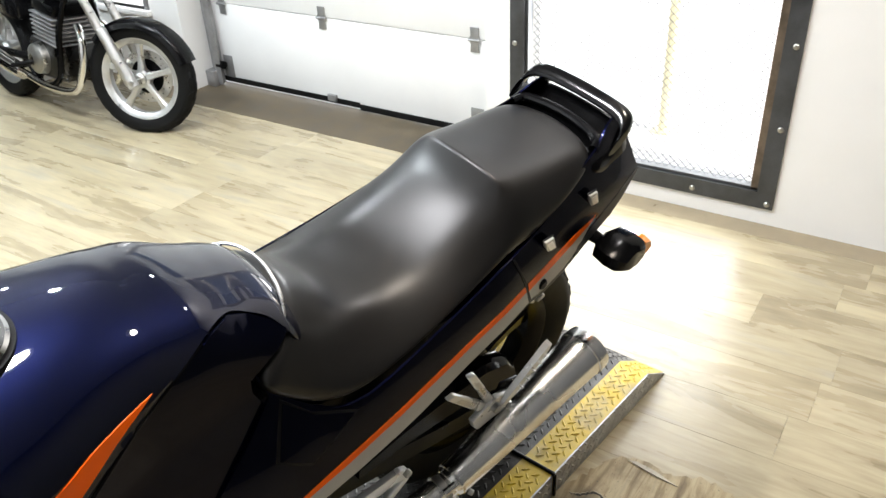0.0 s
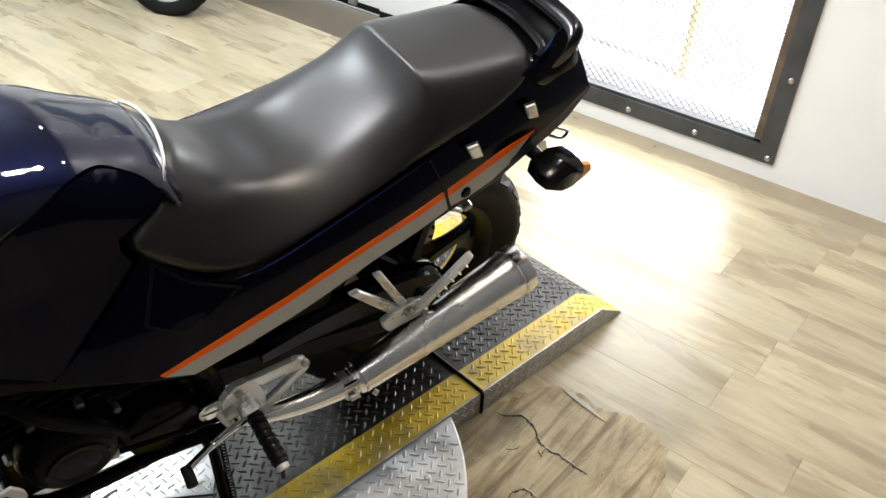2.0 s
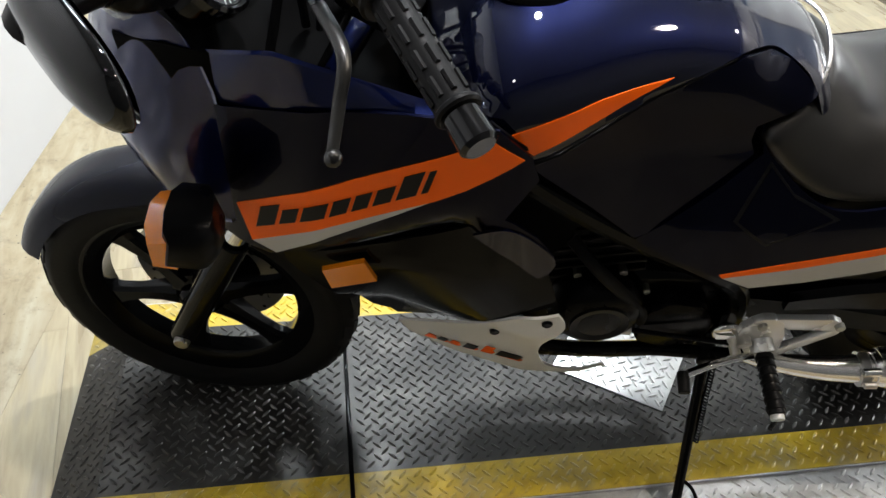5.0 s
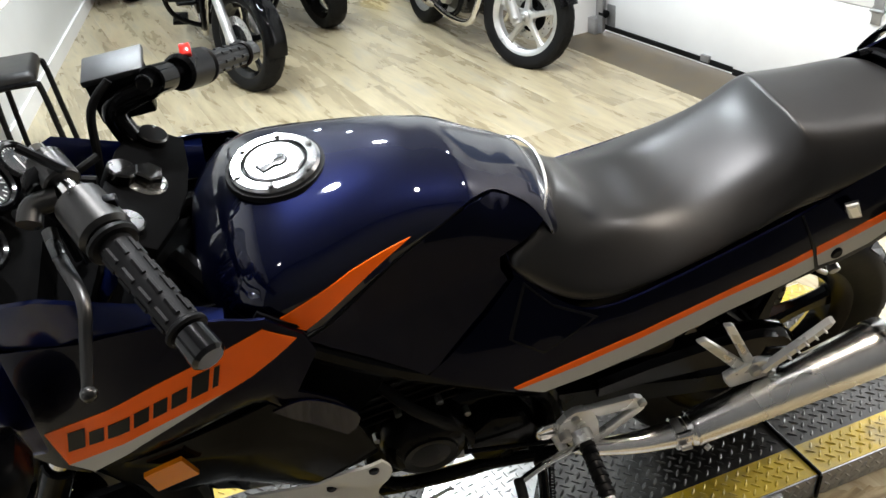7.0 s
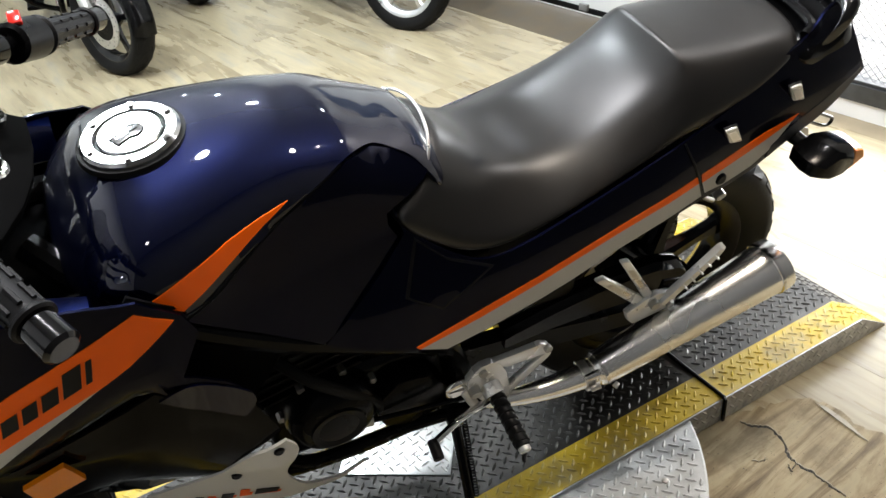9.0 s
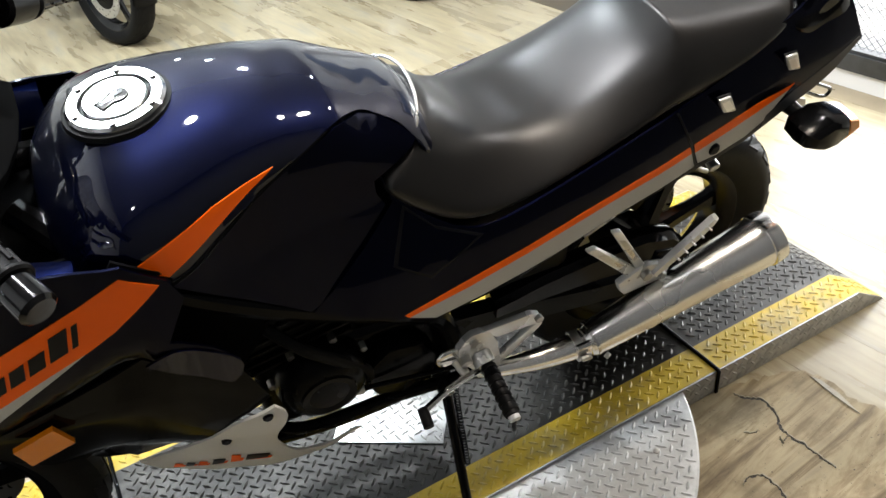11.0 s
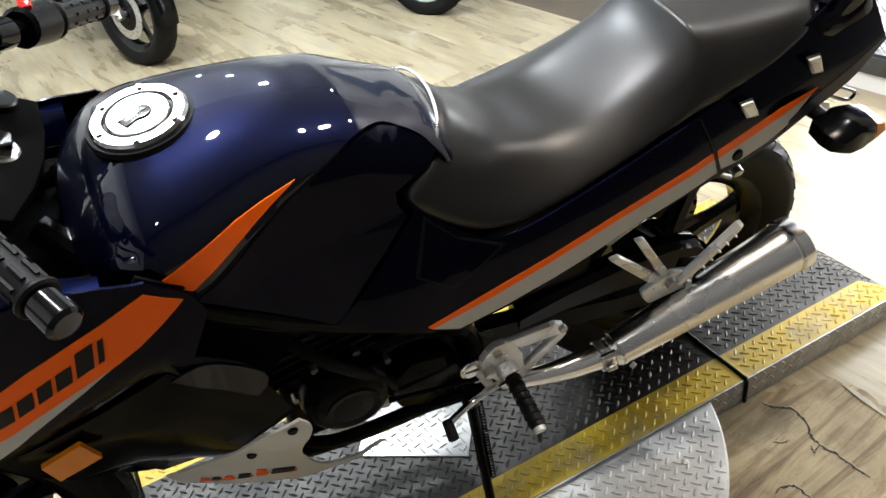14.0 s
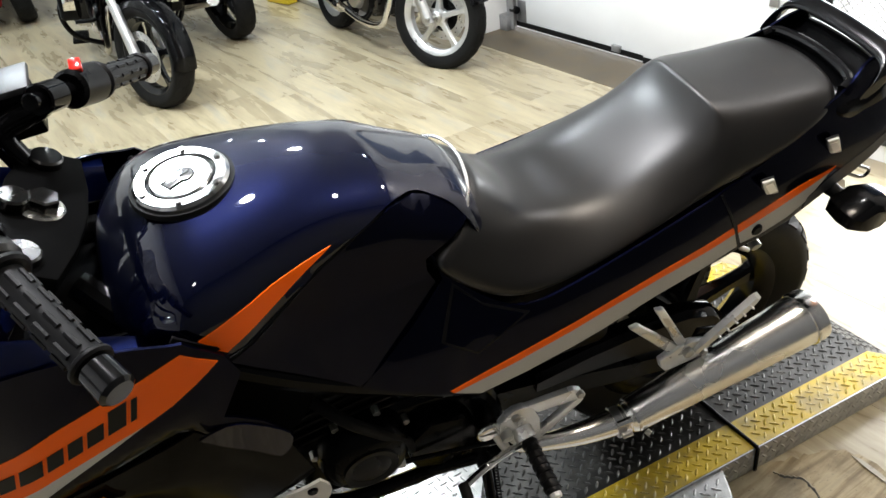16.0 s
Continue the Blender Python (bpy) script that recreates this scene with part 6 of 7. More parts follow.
for s in (-1, 1):
    part("frame_tube", tube([(-1.04, s * .05, .88), (-.94, s * .14, .80), (-.80, s * .165, .70), (-.62, s * .160, .58), (-.53, s * .145, .50), (-.50, s * .14, .40), (-.50, s * .13, .33)], .019, 6, 10), BLACK_GLOSS, bike, "black steel frame tube")
    part("frame_tube", tube([(-1.03, s * .05, .82), (-.98, s * .12, .60), (-.93, s * .14, .42), (-.86, s * .13, .31), (-.70, s * .12, .262), (-.55, s * .12, .275), (-.50, s * .125, .33)], .015, 6, 10), BLACK_GLOSS, bike, "black lower cradle tube")
    part("frame_tube", tube([(-.53, s * .145, .52), (-.40, s * .150, .60), (-.25, s * .14, .65), (-.10, s * .13, .69)], .013, 6, 10), BLACK_GLOSS, bike, "black subframe tube")
    part("swing_arm", loft([[(x, s * y - .016, z - h), (x, s * y + .016, z - h), (x, s * y + .016, z + h), (x, s * y - .016, z + h)] for x, y, z, h in ((-.50, .085, .375, .028), (-.40, .090, .365, .028), (-.20, .100, .335, .024), (.0, .105, .308, .024), (.045, .105, .302, .018))]), BLACK_SATIN, bike, "black box-section swing arm", 0.5)
part("axle_bolt", rod((0, -.128, .307), (0, .128, .307), .012), BOLT, bike)
part("air_box", box(.26, .22, .15, (-.66, 0, .72), .02, 2), BLACK_SATIN, bike, "black air box", 0.6)
part("carburettor", loft([[(-.70, -.10, .60), (-.60, -.10, .60), (-.60, .10, .60), (-.70, .10, .60)], [(-.71, -.11, .66), (-.59, -.11, .66), (-.59, .11, .66), (-.71, .11, .66)]]), BLACK_METAL, bike, "", 0.4)
for k, (x, z) in enumerate(((-.69, .635), (-.655, .628), (-.62, .640), (-.60, .622))):
    part("carb_fitting", rod((x, -.13, z), (x + .006, -.165, z + .004), .006 - .0006 * k), BOLT if k % 2 else BLACK_GLOSS, bike)
part("heater_hose", tube([(-.80, -.13, .60), (-.76, -.165, .57), (-.72, -.165, .52), (-.665, -.155, .44), (-.645, -.14, .37)], .010, 6, 12), RUBBER, bike, "black rubber hose")
part("fuel_hose", tube([(-.74, -.12, .66), (-.69, -.15, .63), (-.63, -.14, .64)], .006, 6, 10), RUBBER, bike)
part("battery_case", box(.27, .22, .22, (-.385, 0, .56), .02, 2), BLACK_SATIN, bike, "black battery case", 0.6)
part("inner_fender", tube([(-.31, 0, .50), (-.27, 0, .60), (-.18, 0, .66), (-.05, 0, .685)], .10, 5, 16, flat=.25), BLACK_SATIN, bike, "black inner rear fender")
part("heel_guard", panel([(-.57, .560), (-.45, .585), (-.33, .600), (-.30, .560), (-.40, .520), (-.50, .505), (-.57, .515)], lambda x, z: .150, 0, .004), BLACK_GLOSS, bike, "black plastic frame cover", 0.5)
part("shock_absorber", rod((-.30, 0, .60), (-.36, 0, .37), .03), BLACK_GLOSS, bike)
part("radiator", box(.05, .30, .22, (-.985, 0, .60), .008, 2, rot=Matrix.Rotation(radians(12), 3, "Y")), BLACK_METAL, bike, "black radiator", 0.5)
for s in (-1, 1):
    part("vent_liner", panel([(-1.19, .628), (-1.07, .674), (-.97, .715), (-.87, .655), (-.84, .58), (-.93, .52), (-1.03, .45), (-1.12, .55)], lambda x, z: w_mid(x, z) - .05, 0, .003, .02, s), MATTE_BLACK, bike, "", 0.7)

for s in (-1, 1):
    part("inner_panel", panel([(-1.02, .86), (-.93, .855), (-.86, .82), (-.80, .74), (-.80, .60), (-.88, .50), (-1.00, .52), (-1.08, .64), (-1.06, .76)], lambda x, z: .135, 0, .004, .03, s), MATTE_BLACK, bike, "black inner panel behind the fairing joint", 0.5)

# rear set plate with its two arms
Y = -.187
rs = part("foot_bracket", prism([(-.513, .449), (-.500, .469), (-.488, .478), (-.470, .478), (-.452, .466), (-.438, .432), (-.428, .372), (-.440, .352), (-.462, .360), (-.484, .374), (-.512, .420)], .014, side_frame(Y), .0016), CAST, bike, "cast aluminium foot-peg bracket", 0.5)
part("bracket_arm", prism([(-.470, .476), (-.374, .474), (-.358, .464), (-.352, .448), (-.360, .440), (-.378, .442), (-.440, .446)], .012, side_frame(Y), .002), CAST, rs, "", 0.5)
part("bracket_arm", prism([(-.434, .384), (-.380, .428), (-.360, .446), (-.350, .436), (-.356, .426), (-.372, .412), (-.428, .360)], .012, side_frame(Y), .002), CAST, rs, "", 0.5)
for x, z in ((-.486, .462), (-.462, .374), (-.362, .460)):
    part("bracket_bolt", rod((x, Y - .004, z), (x, Y - .014, z), .0075, seg=16), BOLT, rs)
part("peg_clevis", tube([(-.470, Y - .002, .412), (-.468, Y - .022, .404)], .019, 3, 14), CAST, rs)
pg = part("foot_peg", rod((-.466, Y - .022, .402), (-.466, Y - .122, .386), .0120, .0130, seg=20), GRIP_RUBBER, bike, "black ribbed rubber foot peg", 0.5)
for q in range(7):
    t = (q + .6) / 7.4
    c = Vector((-.466, Y - .022, .402)).lerp(Vector((-.466, Y - .122, .386)), t)
    part("rib", tube([c + Vector((0, .0025, 0)), c - Vector((0, .0045, 0))], .0148, 2, 16), GRIP_RUBBER, pg)
part("peg_tip", rod((-.466, Y - .120, .3865), (-.466, Y - .130, .384), .0105), ALU, pg)
part("feeler", rod((-.466, Y - .126, .376), (-.466, Y - .129, .352), .004), BLACK_SATIN, pg)
hl = part("heel_disc", dome((-.526, -.178, .420), .024, .010), CHROME, bike, "polished round heel disc", 0.7)
part("pivot_post", tube([(-.516, -.182, .414), (-.508, -.190, .396), (-.500, -.196, .378)], .009, 4, 12), CAST, bike)
part("joint_ball", rod((-.502, -.184, .424), (-.502, -.207, .420), .011), BOLT, bike)
lv = part("shift_lever", tube([(-.478, -.206, .388), (-.515, -.214, .392), (-.555, -.226, .394), (-.596, -.238, .384)], .0066, 6, 10, flat=.6), CHROME, bike, "polished gear lever")
part("lever_rubber", rod((-.597, -.232, .384), (-.600, -.266, .378), .0095), RUBBER, lv)
part("shift_rod", rod((-.505, -.190, .398), (-.690, -.165, .405), .0045), BLACK_METAL, bike, "black shift rod")
part("rod_joint", rod((-.675, -.166, .404), (-.700, -.164, .4055), .009), BOLT, bike)

# side stand with its spring and kick loop
A, B = Vector((-.528, -.168, .325)), Vector((-.553, -.352, .092))
sd = part("side_stand", tube([A, A.lerp(B, .35), A.lerp(B, .7), B], .0098, 4, 14, r2=.0085), BLACK_GLOSS, bike, "black steel side stand, down")
part("stand_pivot", rod((-.528, -.150, .335), (-.528, -.186, .327), .019), BLACK_SATIN, sd)
part("pivot_bolt", rod((-.528, -.184, .328), (-.528, -.194, .325), .010, seg=6), BOLT, sd)
part("stand_foot", loft([[(-.570, -.347, .086), (-.540, -.347, .084), (-.537, -.368, .080), (-.568, -.369, .081)], [(-.568, -.348, .096), (-.542, -.348, .094), (-.539, -.366, .090), (-.566, -.367, .091)]]), BLACK_SATIN, sd, "", 0.4)
part("kick_loop", tube([A.lerp(B, .80), A.lerp(B, .84) + Vector((.022, -.010, 0)), B + Vector((.040, -.012, .010)), B + Vector((.030, -.012, .002)), B + Vector((.006, 0, .008))], .0035, 6, 8), BLACK_GLOSS, sd)
pts = []
for k in range(241):
    t = k / 240
    c = (A + Vector((.018, .0, .004))).lerp(A.lerp(B, .55) + Vector((.014, 0, 0)), t)
    a = 2 * math.pi * 30 * t
    pts.append(c + Vector((.0048 * math.cos(a), .0048 * math.sin(a), 0)))
part("spring", tube(pts, .0015, 1, 5, smooth=False), BLACK_METAL, sd, "coiled return spring")

# passenger peg hanger
Y2 = -.186
hg = part("peg_hanger", prism([(-.204, .468), (-.196, .446), (-.184, .430), (-.102, .438), (-.094, .462), (-.110, .482), (-.140, .492), (-.165, .490)], .014, side_frame(Y2 - .004), .003), CAST, bike, "cast aluminium passenger peg hanger", 0.5)
for q in ([(-.282, .586), (-.264, .588), (-.164, .486), (-.184, .476)], [(-.238, .612), (-.220, .609), (-.146, .486), (-.165, .484)]):
    ar = part("hanger_arm", prism(q, .011, side_frame(Y2), .003), CAST, hg, "", 0.5)
    c = [Vector((sum(p[0] for p in q) / 4, sum(p[1] for p in q) / 4))]
    part("arm_groove", prism([tuple(c[0] + (Vector(p) - c[0]) * k) for p, k in zip(q, (.62, .55, .42, .50))], .003, side_frame(Y2 - .0052)), STEEL, ar)
part("fold_peg", loft([[(x - .5 * w, y - .006, z), (x, y - .008, z - w * .5), (x + .5 * w, y - .006, z), (x + .5 * w, y + .006, z + .2 * w), (x - .5 * w, y + .006, z + .2 * w)] for x, y, z, w in ((-.130, Y2 - .012, .470, .013), (-.100, Y2 - .014, .500, .016), (-.060, Y2 - .016, .542, .016), (-.036, Y2 - .016, .566, .013), (-.032, Y2 - .016, .572, .008))]), CAST, hg, "folded metal passenger peg", 0.6)
for k in range(5):
    part("peg_ridge", box(.0035, .017, .010, (-.096 + .013 * k, Y2 - .020, .502 + .0135 * k), .001, rot=Matrix.Rotation(radians(-45), 3, "Y")), CAST, hg)
part("hanger_bolt", rod((-.150, Y2 - .008, .474), (-.150, Y2 - .022, .474), .010, seg=16), BOLT, hg)
part("hanger_bolt", rod((-.112, Y2 - .008, .456), (-.112, Y2 - .020, .456), .008, seg=6), BOLT, hg)
# chain guard, brace and fender bolt
part("chain_guard", loft([[(x, -.118, z0), (x, -.072, z0), (x, -.072, z1), (x, -.085, z1 + .012), (x, -.106, z1 + .012), (x, -.118, z1)] for x, z0, z1 in ((-.40, .385, .410), (-.30, .390, .432), (-.18, .385, .446), (-.08, .372, .442), (-.02, .355, .425), (.015, .340, .390), (.03, .33, .35))]), BLACK_GLOSS, bike, "black plastic chain guard", 0.7)
part("brace_rod", rod((-.245, -.128, .548), (-.055, -.122, .640), .006), STEEL, bike, "thin steel brace")
part("fender_bolt", rod((-.010, -.118, .640), (-.010, -.150, .632), .010, seg=14), BOLT, bike)
part("grab_stay", tube([(-.05, -.125, .655), (-.03, -.130, .625), (-.008, -.132, .610)], .0045, 4, 8), STEEL, bike)
part("silencer_hanger", prism([(-.13, .442), (-.08, .442), (-.07, .485), (-.12, .50)], .006, side_frame(-.178), .001), BLACK_SATIN, bike)

# ---- the other motorcycles on the floor ----
def parked_bike(name, label, m, paint, wheel_mat, r=.315, tyre_w=.11, base=1.42, style="naked", scale=1.0, steer=0.0):
    q_ = Matrix.Translation((-base + .22, 0, 0)) @ Matrix.Rotation(radians(steer), 4, "Z") @ Matrix.Translation((base - .22, 0, 0))

    def st_(bm):
        bmesh.ops.transform(bm, matrix=q_, verts=bm.verts)
        return bm

    b_ = thing(name, label, "motorcycle", m @ Matrix.Scale(scale, 4), "parked motorcycles")
    wheel(b_, (0, 0, r * .98), r * .98, tyre_w * 1.15, r * .70, 5, wheel_mat, None, 0, "rear wheel", tread=22)
    wheel(b_, (-base, 0, r), r, tyre_w, r * .72, 5, wheel_mat, q_, -1 if style == "naked" else 1, "front wheel", tread=22, disc_r=.15)
    for s in (-1, 1):
        lg = part("fork_leg", st_(rod((-base + .02, s * .10, r - .02), (-base + .33, s * .10, r + .62), .027, .021)), STEEL if style != "red" else CHROME, b_, "bare metal fork leg")
        part("fork_slider", st_(rod((-base, s * .10, r - .03), (-base + .16, s * .10, r + .28), .031, .029)), SILVER_WHEEL, lg)
        part("frame_tube", tube([(-base + .40, s * .04, .82), (-base + .45, s * .12, .55), (-base + .50, s * .13, .28), (-.62, s * .13, .20), (-.45, s * .12, .30)], .018, 5, 10), BLACK_GLOSS, b_)
        part("swing_arm", rod((-.45, s * .10, .33), (0, s * .10, r), .024), BLACK_SATIN, b_)
        part("shock_absorber", rod((-.05, s * .13, r + .05), (-.18, s * .13, r + .36), .024), CHROME, b_)
        part("exhaust_pipe", tube([(-.98, s * .07, .58), (-1.06, s * .10, .50), (-1.05, s * .12, .34), (-.96, s * .13, .22), (-.70, s * .14, .20), (-.45, s * .15, .24)], .022, 6, 12), CHROME, b_, "chrome exhaust pipe")
        mu = part("muffler", tube([(-.45, s * .16, .25), (-.30, s * .17, .28), (.22, s * .19, .40)], .046, 4, 18), CHROME, b_, "chrome silencer")
        part("foot_peg", rod((-.62, s * .16, .34), (-.62, s * .30, .34), .014), GRIP_RUBBER, b_)
    part("axle", st_(rod((-base, -.14, r), (-base, .14, r), .013)), BOLT, b_)
    rows = []
    a0, a1 = (40, 165) if style == "naked" else (25, 190)
    for a in [radians(q) for q in range(a0, a1, 7)]:
        rows.append([(-base + (r + .022 - .05 * abs(k / 5) ** 3) * math.cos(a), .075 * math.sin(k / 5 * 1.4), r + (r + .022 - .05 * abs(k / 5) ** 3) * math.sin(a)) for k in range(-5, 6)])
    part("front_fender", st_(sheet(rows)), paint, b_, "glossy front fender", 1.0)
    alloy = GALV if style == "naked" else BLACK_METAL
    en = part("engine", box(.36, .26, .24, (-.68, 0, .36), .04, 3), GUNMETAL if style == "naked" else BLACK_METAL, b_, "finned engine", 0.6)
    for k in range(7):
        part("cooling_fin", box(.24, .30, .009, (-.74, 0, .47 + .024 * k), .003, rot=Matrix.Rotation(radians(-8), 3, "Y")), alloy, en)
    part("cylinder_head", box(.23, .28, .07, (-.75, 0, .66), .02, 2, rot=Matrix.Rotation(radians(-8), 3, "Y")), BLACK_SATIN, en, "", 0.6)
    for s in (-1, 1):
        part("side_cover_case", lathe([(0, s * .055), (.05, s * .055), (.085, s * .04), (.095, 0), (.095, -s * .02)], (-.64, s * .13, .36), "y", 28, closed=False), BOLT if style == "naked" else BLACK_GLOSS, en, "", 0.6)
    tk = part("fuel_tank", loft([ring([(x, w * .8, z0), (x, w, z0 + .05), (x, w * .9, z1 - .04), (x, w * .5, z1 - .006), (x, 0, z1)]) for x, w, z0, z1 in ((-1.08, .06, .80, .92), (-1.0, .14, .78, .98), (-.85, .16, .76, 1.0), (-.70, .14, .76, .95), (-.58, .09, .76, .86))]), paint, b_, "painted fuel tank", 3.0)
    subsurf(tk, 2)
    st = part("seat", loft([ring([(x, w, z - .07), (x, w, z - .02), (x, w * .8, z), (x, 0, z + .008)]) for x, w, z in ((-.62, .10, .82), (-.45, .15, .78), (-.25, .15, .80), (-.15, .13, .86), (.12, .12, .89), (.22, .08, .89))]), SEAT, b_, "black seat", 3.0)
    subsurf(st, 2)
    part("rear_fender", loft([ring([(x, w, z - .05), (x, w, z), (x, 0, z + .02)]) for x, w, z in ((-.2, .09, .70), (.1, .09, .76), (.28, .08, .72), (.36, .07, .60))]), paint if style != "naked" else BLACK_GLOSS, b_, "", 0.8)
    part("side_cover", box(.24, .26, .16, (-.32, 0, .62), .03, 2), paint, b_, "", 0.6)
    part("handlebar", st_(tube([(-base + .55, -.36, 1.06), (-base + .42, -.24, 1.08), (-base + .38, -.08, 1.02), (-base + .38, .08, 1.02), (-base + .42, .24, 1.08), (-base + .55, .36, 1.06)], .012, 6, 10)), CHROME, b_)
    hd = part("headlamp", st_(lathe([(0, -.06), (.05, -.055), (.085, -.02), (.09, .03), (.088, .06), (.07, .065), (0, .07)], (-base + .26, 0, .90), "x", 32, closed=False)), CHROME, b_, "round chrome headlamp", 0.6)
    part("side_stand", rod((-.60, -.14, .22), (-.58, -.30, .012), .012), BLACK_GLOSS, b_)
    for s in (-1, 1):
        part("turn_signal", lathe([(0, -.03), (.03, -.02), (.036, .0), (.034, .03), (0, .035)], (-base + .30, s * .17, .80), "x", 18, closed=False), AMBER, b_, "round amber turn signal", 0.7)
    if style == "tourer":
        for s in (-1, 1):
            part("crash_bar", tube([(-.98, s * .10, .62), (-1.02, s * .30, .60), (-1.0, s * .36, .48), (-.98, s * .30, .34), (-.95, s * .12, .26)], .016, 6, 12), BLACK_GLOSS, b_, "gloss black crash bar")
            bx = part("leg_shield_box", box(.16, .12, .20, (-1.0, s * .30, .55), .025, 3), BLACK_GLOSS, b_, "gloss black leg-shield box", 0.6)
            part("box_trim", box(.01, .07, .09, (-1.083, s * .30, .56), .003), CHROME, bx)
            part("foot_board", box(.28, .10, .02, (-.78, s * .28, .28), .006), BLACK_SATIN, b_)
            part("saddle_bag", box(.52, .19, .34, (.04, s * .24, .40), .05, 3), paint, b_, "glossy saddle bag", 0.6)
        part("fairing", loft([ring([(x, w, z0), (x, w * 1.05, (z0 + z1) / 2), (x, w * .7, z1), (x, 0, z1 + .02)]) for x, w, z0, z1 in ((-1.32, .12, .72, 1.0), (-1.22, .30, .66, 1.10), (-1.10, .36, .66, 1.12), (-1.0, .34, .72, 1.05))]), paint, b_, "glossy front fairing", 0.9)
    return b_


# forward is -x in a motorcycle's own axes
def facing(x, y, dx, dy, base, lean=8, steer=0.0, scale=1.0):
    """Pose of a parked motorcycle whose front wheel stands at x, y and which faces along dx, dy."""
    yaw = math.degrees(math.atan2(dy, dx)) + 180
    m = pose(0, 0, 0.0, lean, 0, yaw)
    wheel_at = m @ (Vector((-base + .22 - .22 * math.cos(radians(steer)), -.22 * math.sin(radians(steer)), 0)) * scale)
    return pose(x - wheel_at.x, y - wheel_at.y, 0.0, lean, 0, yaw)


parked_bike("motorcycle", "black standard motorcycle with silver five-spoke wheels", facing(1.295, 2.53, -.085, -1.0, 1.32, 7, 26, .86), BLACK_SHINE, SILVER_WHEEL, base=1.32, scale=.86, steer=26)
parked_bike("motorcycle", "black touring motorcycle facing into the aisle", facing(.012, 3.23, -.22, -.97, 1.55, 6, 30, .86), BLACK_SHINE, BLACK_SHINE, r=.315, tyre_w=.14, base=1.55, style="tourer", scale=.86, steer=30)
parked_bike("motorcycle", "black cruiser motorcycle parked behind the tourer", facing(.66, 5.2, -.10, 1.0, 1.45, 6, 0, .82), BLACK_GLOSS, BLACK_GLOSS, r=.32, tyre_w=.14, base=1.45, style="cruiser", scale=.82)
parked_bike("motorcycle", "dark red touring motorcycle at the far end", facing(.02, 5.85 + 1.5 * .80, .12, 1.0, 1.5, 6, 0, .80), RED_PAINT, BLACK_GLOSS, r=.33, tyre_w=.14, base=1.5, style="tourer", scale=.80)


# ---- black tubular chair by the grey wall ----
def chair():
    c = thing("stool", "black padded stool with bent tubular legs", "stool", pose(-1.055, 2.93, 0, 0, 0, -8))
    part("seat", box(.20, .34, .07, (-.01, 0, .430), .032, 4), SEAT, c, "black padded seat", 0.8)
    for s in (-1, 1):
        part("leg", tube([(-.09, s * .17, 0.012), (-.09, s * .17, .20), (-.085, s * .17, .39), (-.06, s * .17, .412), (.07, s * .17, .412), (.095, s * .17, .39), (.11, s * .17, .20), (.125, s * .17, 0.012)], .013, 5, 10), BLACK_SATIN, c)


chair()


# ---- small things on the grey return wall ----
def on_recess(x, z, proud=0.0):
    return Matrix(((1, 0, 0, x), (0, 0, -1, 2.90 - proud), (0, 1, 0, z), (0, 0, 0, 1)))


def wall_box(name, label, cat, x, z, w, h, t, material):
    o = thing(name, label, cat, on_recess(x, z))
    part("body", box(w, h, t, (0, 0, t / 2 + .001), .006, 2), material, o, "", 0.6)
    return o


th = wall_box("thermostat", "cream plastic thermostat with a dark display", "thermostat", -1.534, .432, .152, .096, .03, PLASTIC_CREAM)
part("display", box(.062, .020, .004, (-.028, .028, .032), .001), DIAL, th)
part("cover_panel", box(.130, .046, .004, (0, -.016, .032), .001), CREAM_DARK, th, "ribbed lower cover")
for k in range(3):
    part("button", box(.012, .010, .005, (.022 + .018 * k, .028, .032), .001), CREAM_DARK, th)
ou = wall_box("outlet", "cream wall outlet plate with a yellow cable", "outlet", -1.335, .187, .085, .120, .006, PLASTIC_CREAM)
for k in (-1, 1):
    part("socket", box(.030, .026, .003, (0, k * .026, .0075), .001), CREAM_DARK, ou)
ch = wall_box("charger", "small black charger hanging on the wall", "charger", -1.468, .158, .062, .125, .040, BLACK_SATIN)
part("label_plate", box(.040, .030, .003, (.004, -.042, .0415), .001), ALU, ch)
cb = thing("cable", "thin yellow cable on the grey wall", "cable")
pts = [on_recess(x, z, p).translation for x, z, p in ((-1.468, .200, .03), (-1.455, .150, .055), (-1.425, .125, .03), (-1.37, .130, .02), (-1.325, .180, .02), (-1.285, .270, .012), (-1.262, .42, .008), (-1.254, .62, .006), (-1.262, 1.2, .006), (-1.262, 2.2, .006))]
part("wire", tube(pts, .0036, 8, 8), YELLOW_CABLE, cb)
sh = thing("shoe_box", "small dark item on the floor by the wall", "box", pose(-.95, 4.55, 0, 0, 0, -15))
part("body", box(.10, .18, .05, (0, 0, .025), .008), BLACK_SATIN, sh)
# low white display bench behind the silver-wheeled motorcycle
bn = thing("display_bench", "low white display bench along the wall", "bench", Matrix.Translation((1.60, 4.85, 0)))
part("body", box(.40, 2.3, .62, (0, 0, .35), .01, 2), WALL, bn, "", 0.6)
part("plinth", box(.36, 2.26, .04, (.01, 0, .02), .004), WALL_GREY, bn)
yb = thing("yellow_case", "small bright yellow case in the bench opening", "case", pose(1.345, 4.55, .0, 0, 0, 12))
part("body", box(.10, .26, .12, (0, 0, .06), .02, 2), YELLOW_CASE, yb, "", 0.6)
part("handle", tube([(0, -.06, .118), (0, -.05, .145), (0, .05, .145), (0, .06, .118)], .006, 4, 8), BLACK_SATIN, yb)
ws = thing("wire_stand", "small folded wire stand on the floor", "stand", pose(1.40, 3.66, 0, 0, 0, 20))
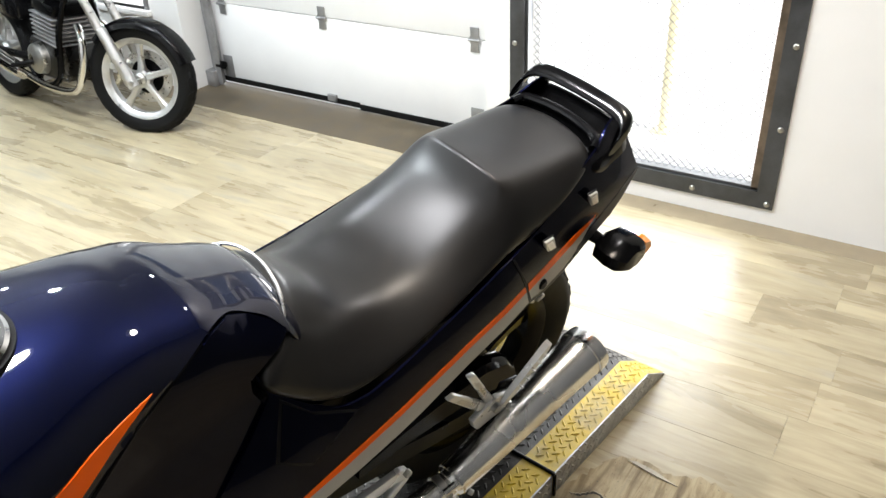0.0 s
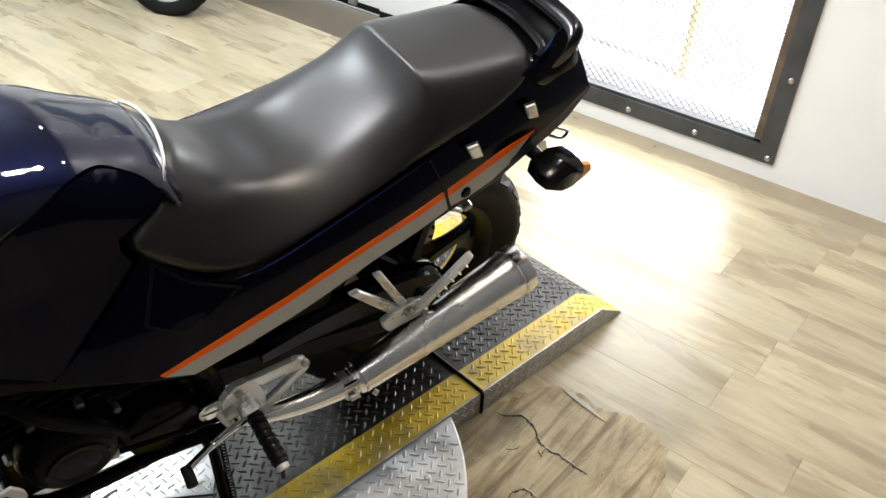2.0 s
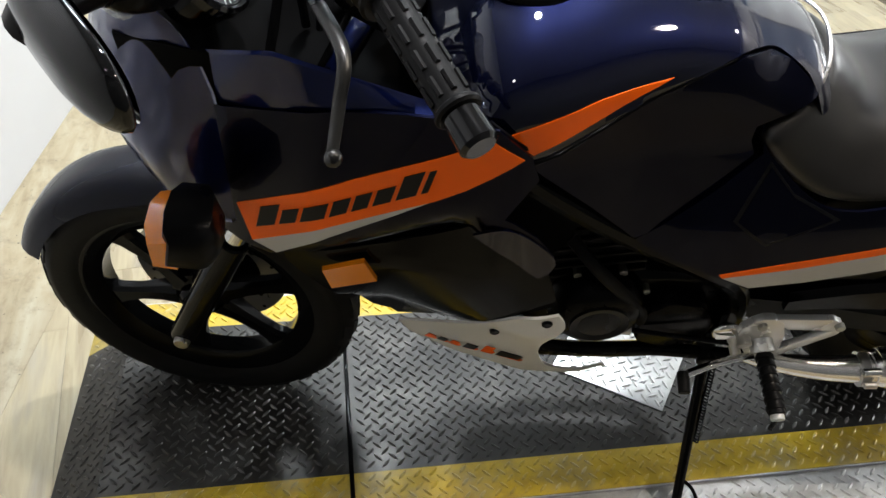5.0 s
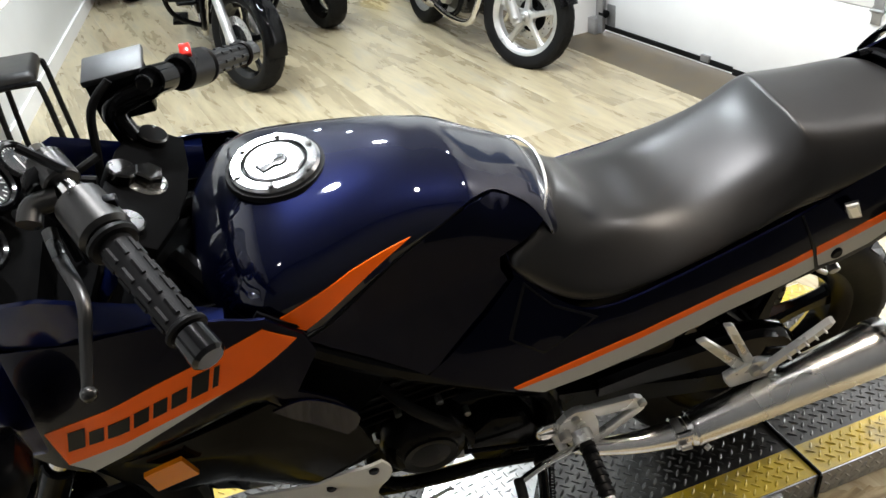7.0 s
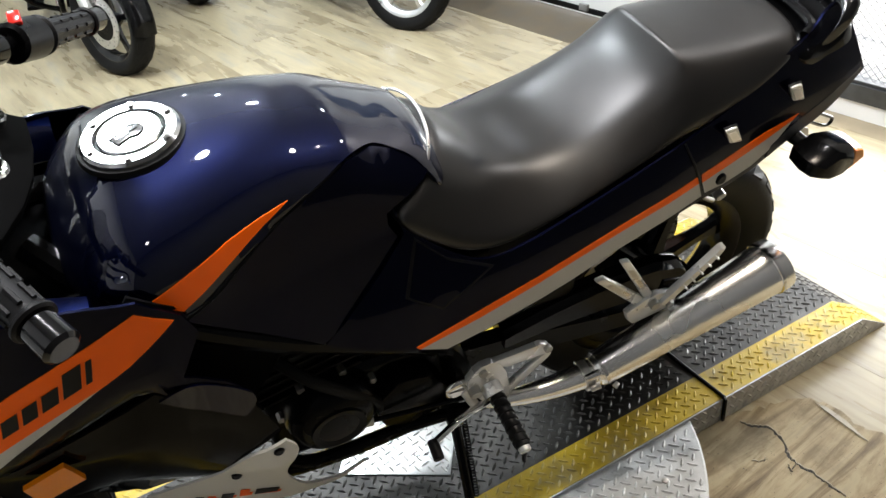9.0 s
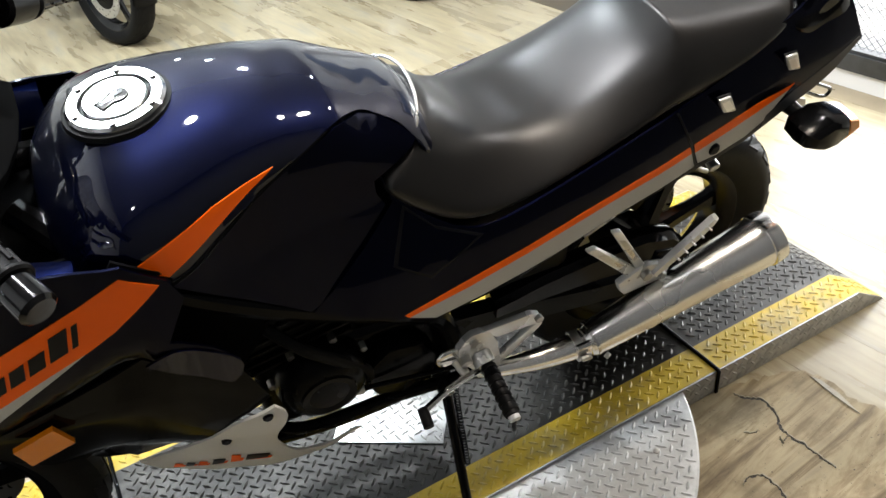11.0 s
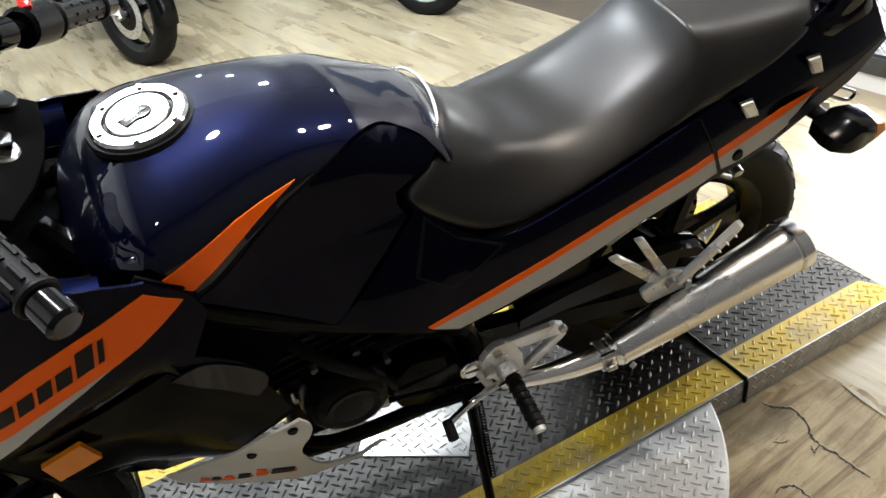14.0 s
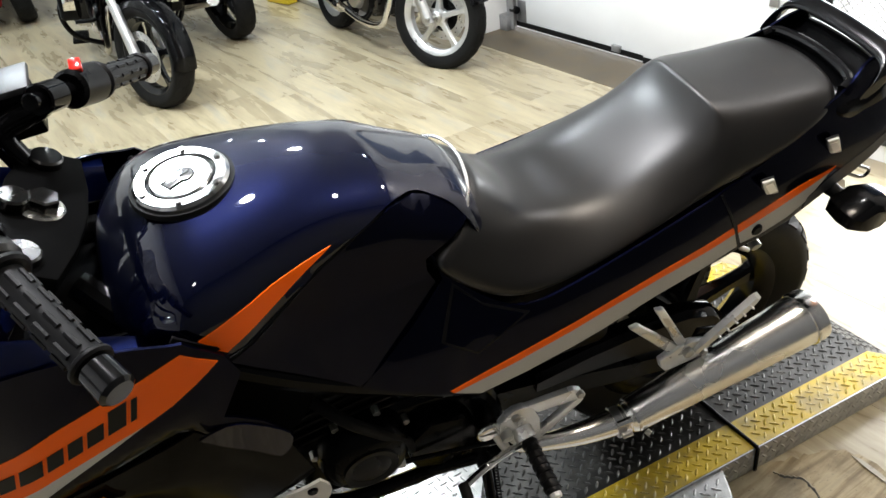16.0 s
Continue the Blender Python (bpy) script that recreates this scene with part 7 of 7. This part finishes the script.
for s in (-1, 1):
    part("wire_loop", tube([(s * .06, -.02, 0.004), (s * .06, .05, .02), (s * .05, .10, .24), (-s * .05, .10, .24)], .004, 4, 8), GALV, ws)
part("cross_wire", rod((-.06, -.02, .006), (.06, -.02, .006), .004), GALV, ws)


# ---- peeled floor film beside the ramp ----
def ragged(pts, seed, w0, w1, n=7):
    """A jagged flat ribbon along a line, thin at both ends."""
    rnd = random.Random(seed)
    line = spline([(x, y, 0) for x, y in pts], n)
    a, c = [], []
    for k, p in enumerate(line):
        q = line[min(k + 1, len(line) - 1)] - line[max(k - 1, 0)]
        q.normalize()
        u = k / (len(line) - 1)
        w = (w0 + (w1 - w0) * rnd.random() ** 2) * min(1, 6 * u + .15, 6 * (1 - u) + .15)
        j = rnd.uniform(-.0022, .0022)
        nx, ny = -q.y, q.x
        a.append((p.x + nx * (j + w), p.y + ny * (j + w)))
        c.append((p.x + nx * (j - w), p.y + ny * (j - w)))
    return a, c


def crack(parent, pts, seed, w0=.0007, w1=.0036, lift=.0):
    a, c = ragged(pts, seed, w0, w1)
    bm = bmesh.new()
    va = [bm.verts.new((x, y, .0030)) for x, y in a]
    vc = [bm.verts.new((x, y, .0028)) for x, y in c]
    for k in range(len(a) - 1):
        bm.faces.new((va[k], va[k + 1], vc[k + 1], vc[k]))
    part("torn_edge", bm, CRACK_DARK, parent, "dark torn edge", 0)
    lip = bmesh.new()
    rows = [[lip.verts.new((x + dx, y + dx * .4, z)) for (x, y) in a] for dx, z in ((.0, .0030), (.0008, .0044), (.004, .0028))]
    for r0, r1 in zip(rows, rows[1:]):
        for k in range(len(a) - 1):
            lip.faces.new((r0[k], r0[k + 1], r1[k + 1], r1[k]))
    part("curled_film", lip, CURL, parent, "curled edge of the floor film", 0.8)


fp = thing("worn_floor_patch", "brown glue-stained patch where the floor film has torn", "floor damage")
C1 = [(.237, -.248), (.245, -.273), (.265, -.297), (.259, -.337), (.232, -.368), (.223, -.396), (.225, -.439), (.220, -.477), (.221, -.507)]
rim = [(p.x, p.y) for p in spline([(.175, -.186, 0), (.26, -.230, 0), (.330, -.262, 0), (.400, -.300, 0), (.425, -.370, 0), (.412, -.430, 0), (.440, -.52, 0), (.400, -.61, 0), (.30, -.66, 0), (.27, -.78, 0), (.16, -.90, 0), (.02, -1.0, 0)], 5)]
part("bare_floor", prism([(x + .006 * math.sin(41 * k), y + .006 * math.cos(29 * k)) for k, (x, y) in enumerate(rim)] + [(-.35, -1.0), (-.35, -.5), (.10, -.20)], .002, Matrix.Translation((0, 0, .0014))), PATCH, fp, "", 0)
crack(fp, C1, 3, .0008, .0040)
crack(fp, [(.050, -.413), (.067, -.406), (.093, -.418), (.097, -.446), (.091, -.472), (.066, -.502), (.030, -.531), (.005, -.545)], 5, .0006, .0034)
crack(fp, [(.164, -.329), (.174, -.344), (.190, -.345)], 7, .0003, .0012)
crack(fp, [(.208, -.386), (.198, -.400), (.219, -.396)], 9, .0006, .0022)
# thin pale strip: a floor reflection put in as colour
sl = thing("floor_glint", "pale strip standing in for a glossy highlight on the floor", "floor damage")
part("glint_strip", prism([(.404, -.330), (.410, -.350), (.403, -.400), (.382, -.462), (.384, -.440), (.392, -.385)], .0016, Matrix.Translation((0, 0, .0048))), GLINT_MAT, sl, "pale strip coloured as a reflection", 0)

# ---- floor planks ----
def lay_planks():
    w, ln, th = 0.178, 1.22, 0.0045
    bm = box(w - 0.0004, ln - 0.0004, th, (0, 0, -th / 2), 0.0004, 1)
    me = bpy.data.meshes.new("plank")
    bm.to_mesh(me)
    bm.free()
    me.materials.append(OAK)
    rnd = random.Random(11)
    x = 1.655 - w / 2
    while x > -3.4:
        y = -2.2 + rnd.uniform(0.62, 1.2)
        while y < 8.1:
            if x + w / 2 > left_x(y - ln / 2) + 0.0:
                o = new("plank", me)
                lo, hi = max(y - ln / 2, -1.62), y + ln / 2
                o.location = (x, (lo + hi) / 2, 0)
                o.scale = (1, (hi - lo) / ln, 1)
                o.parent = floor
            y += ln
        x -= w


lay_planks()
structure("floor_strip", slab(1.655, FRONT_X, -1.6, BAY_Y0, -0.0045, 0.0), WORN_FLOOR, "floor edge along the wall below the mesh door", "floor")
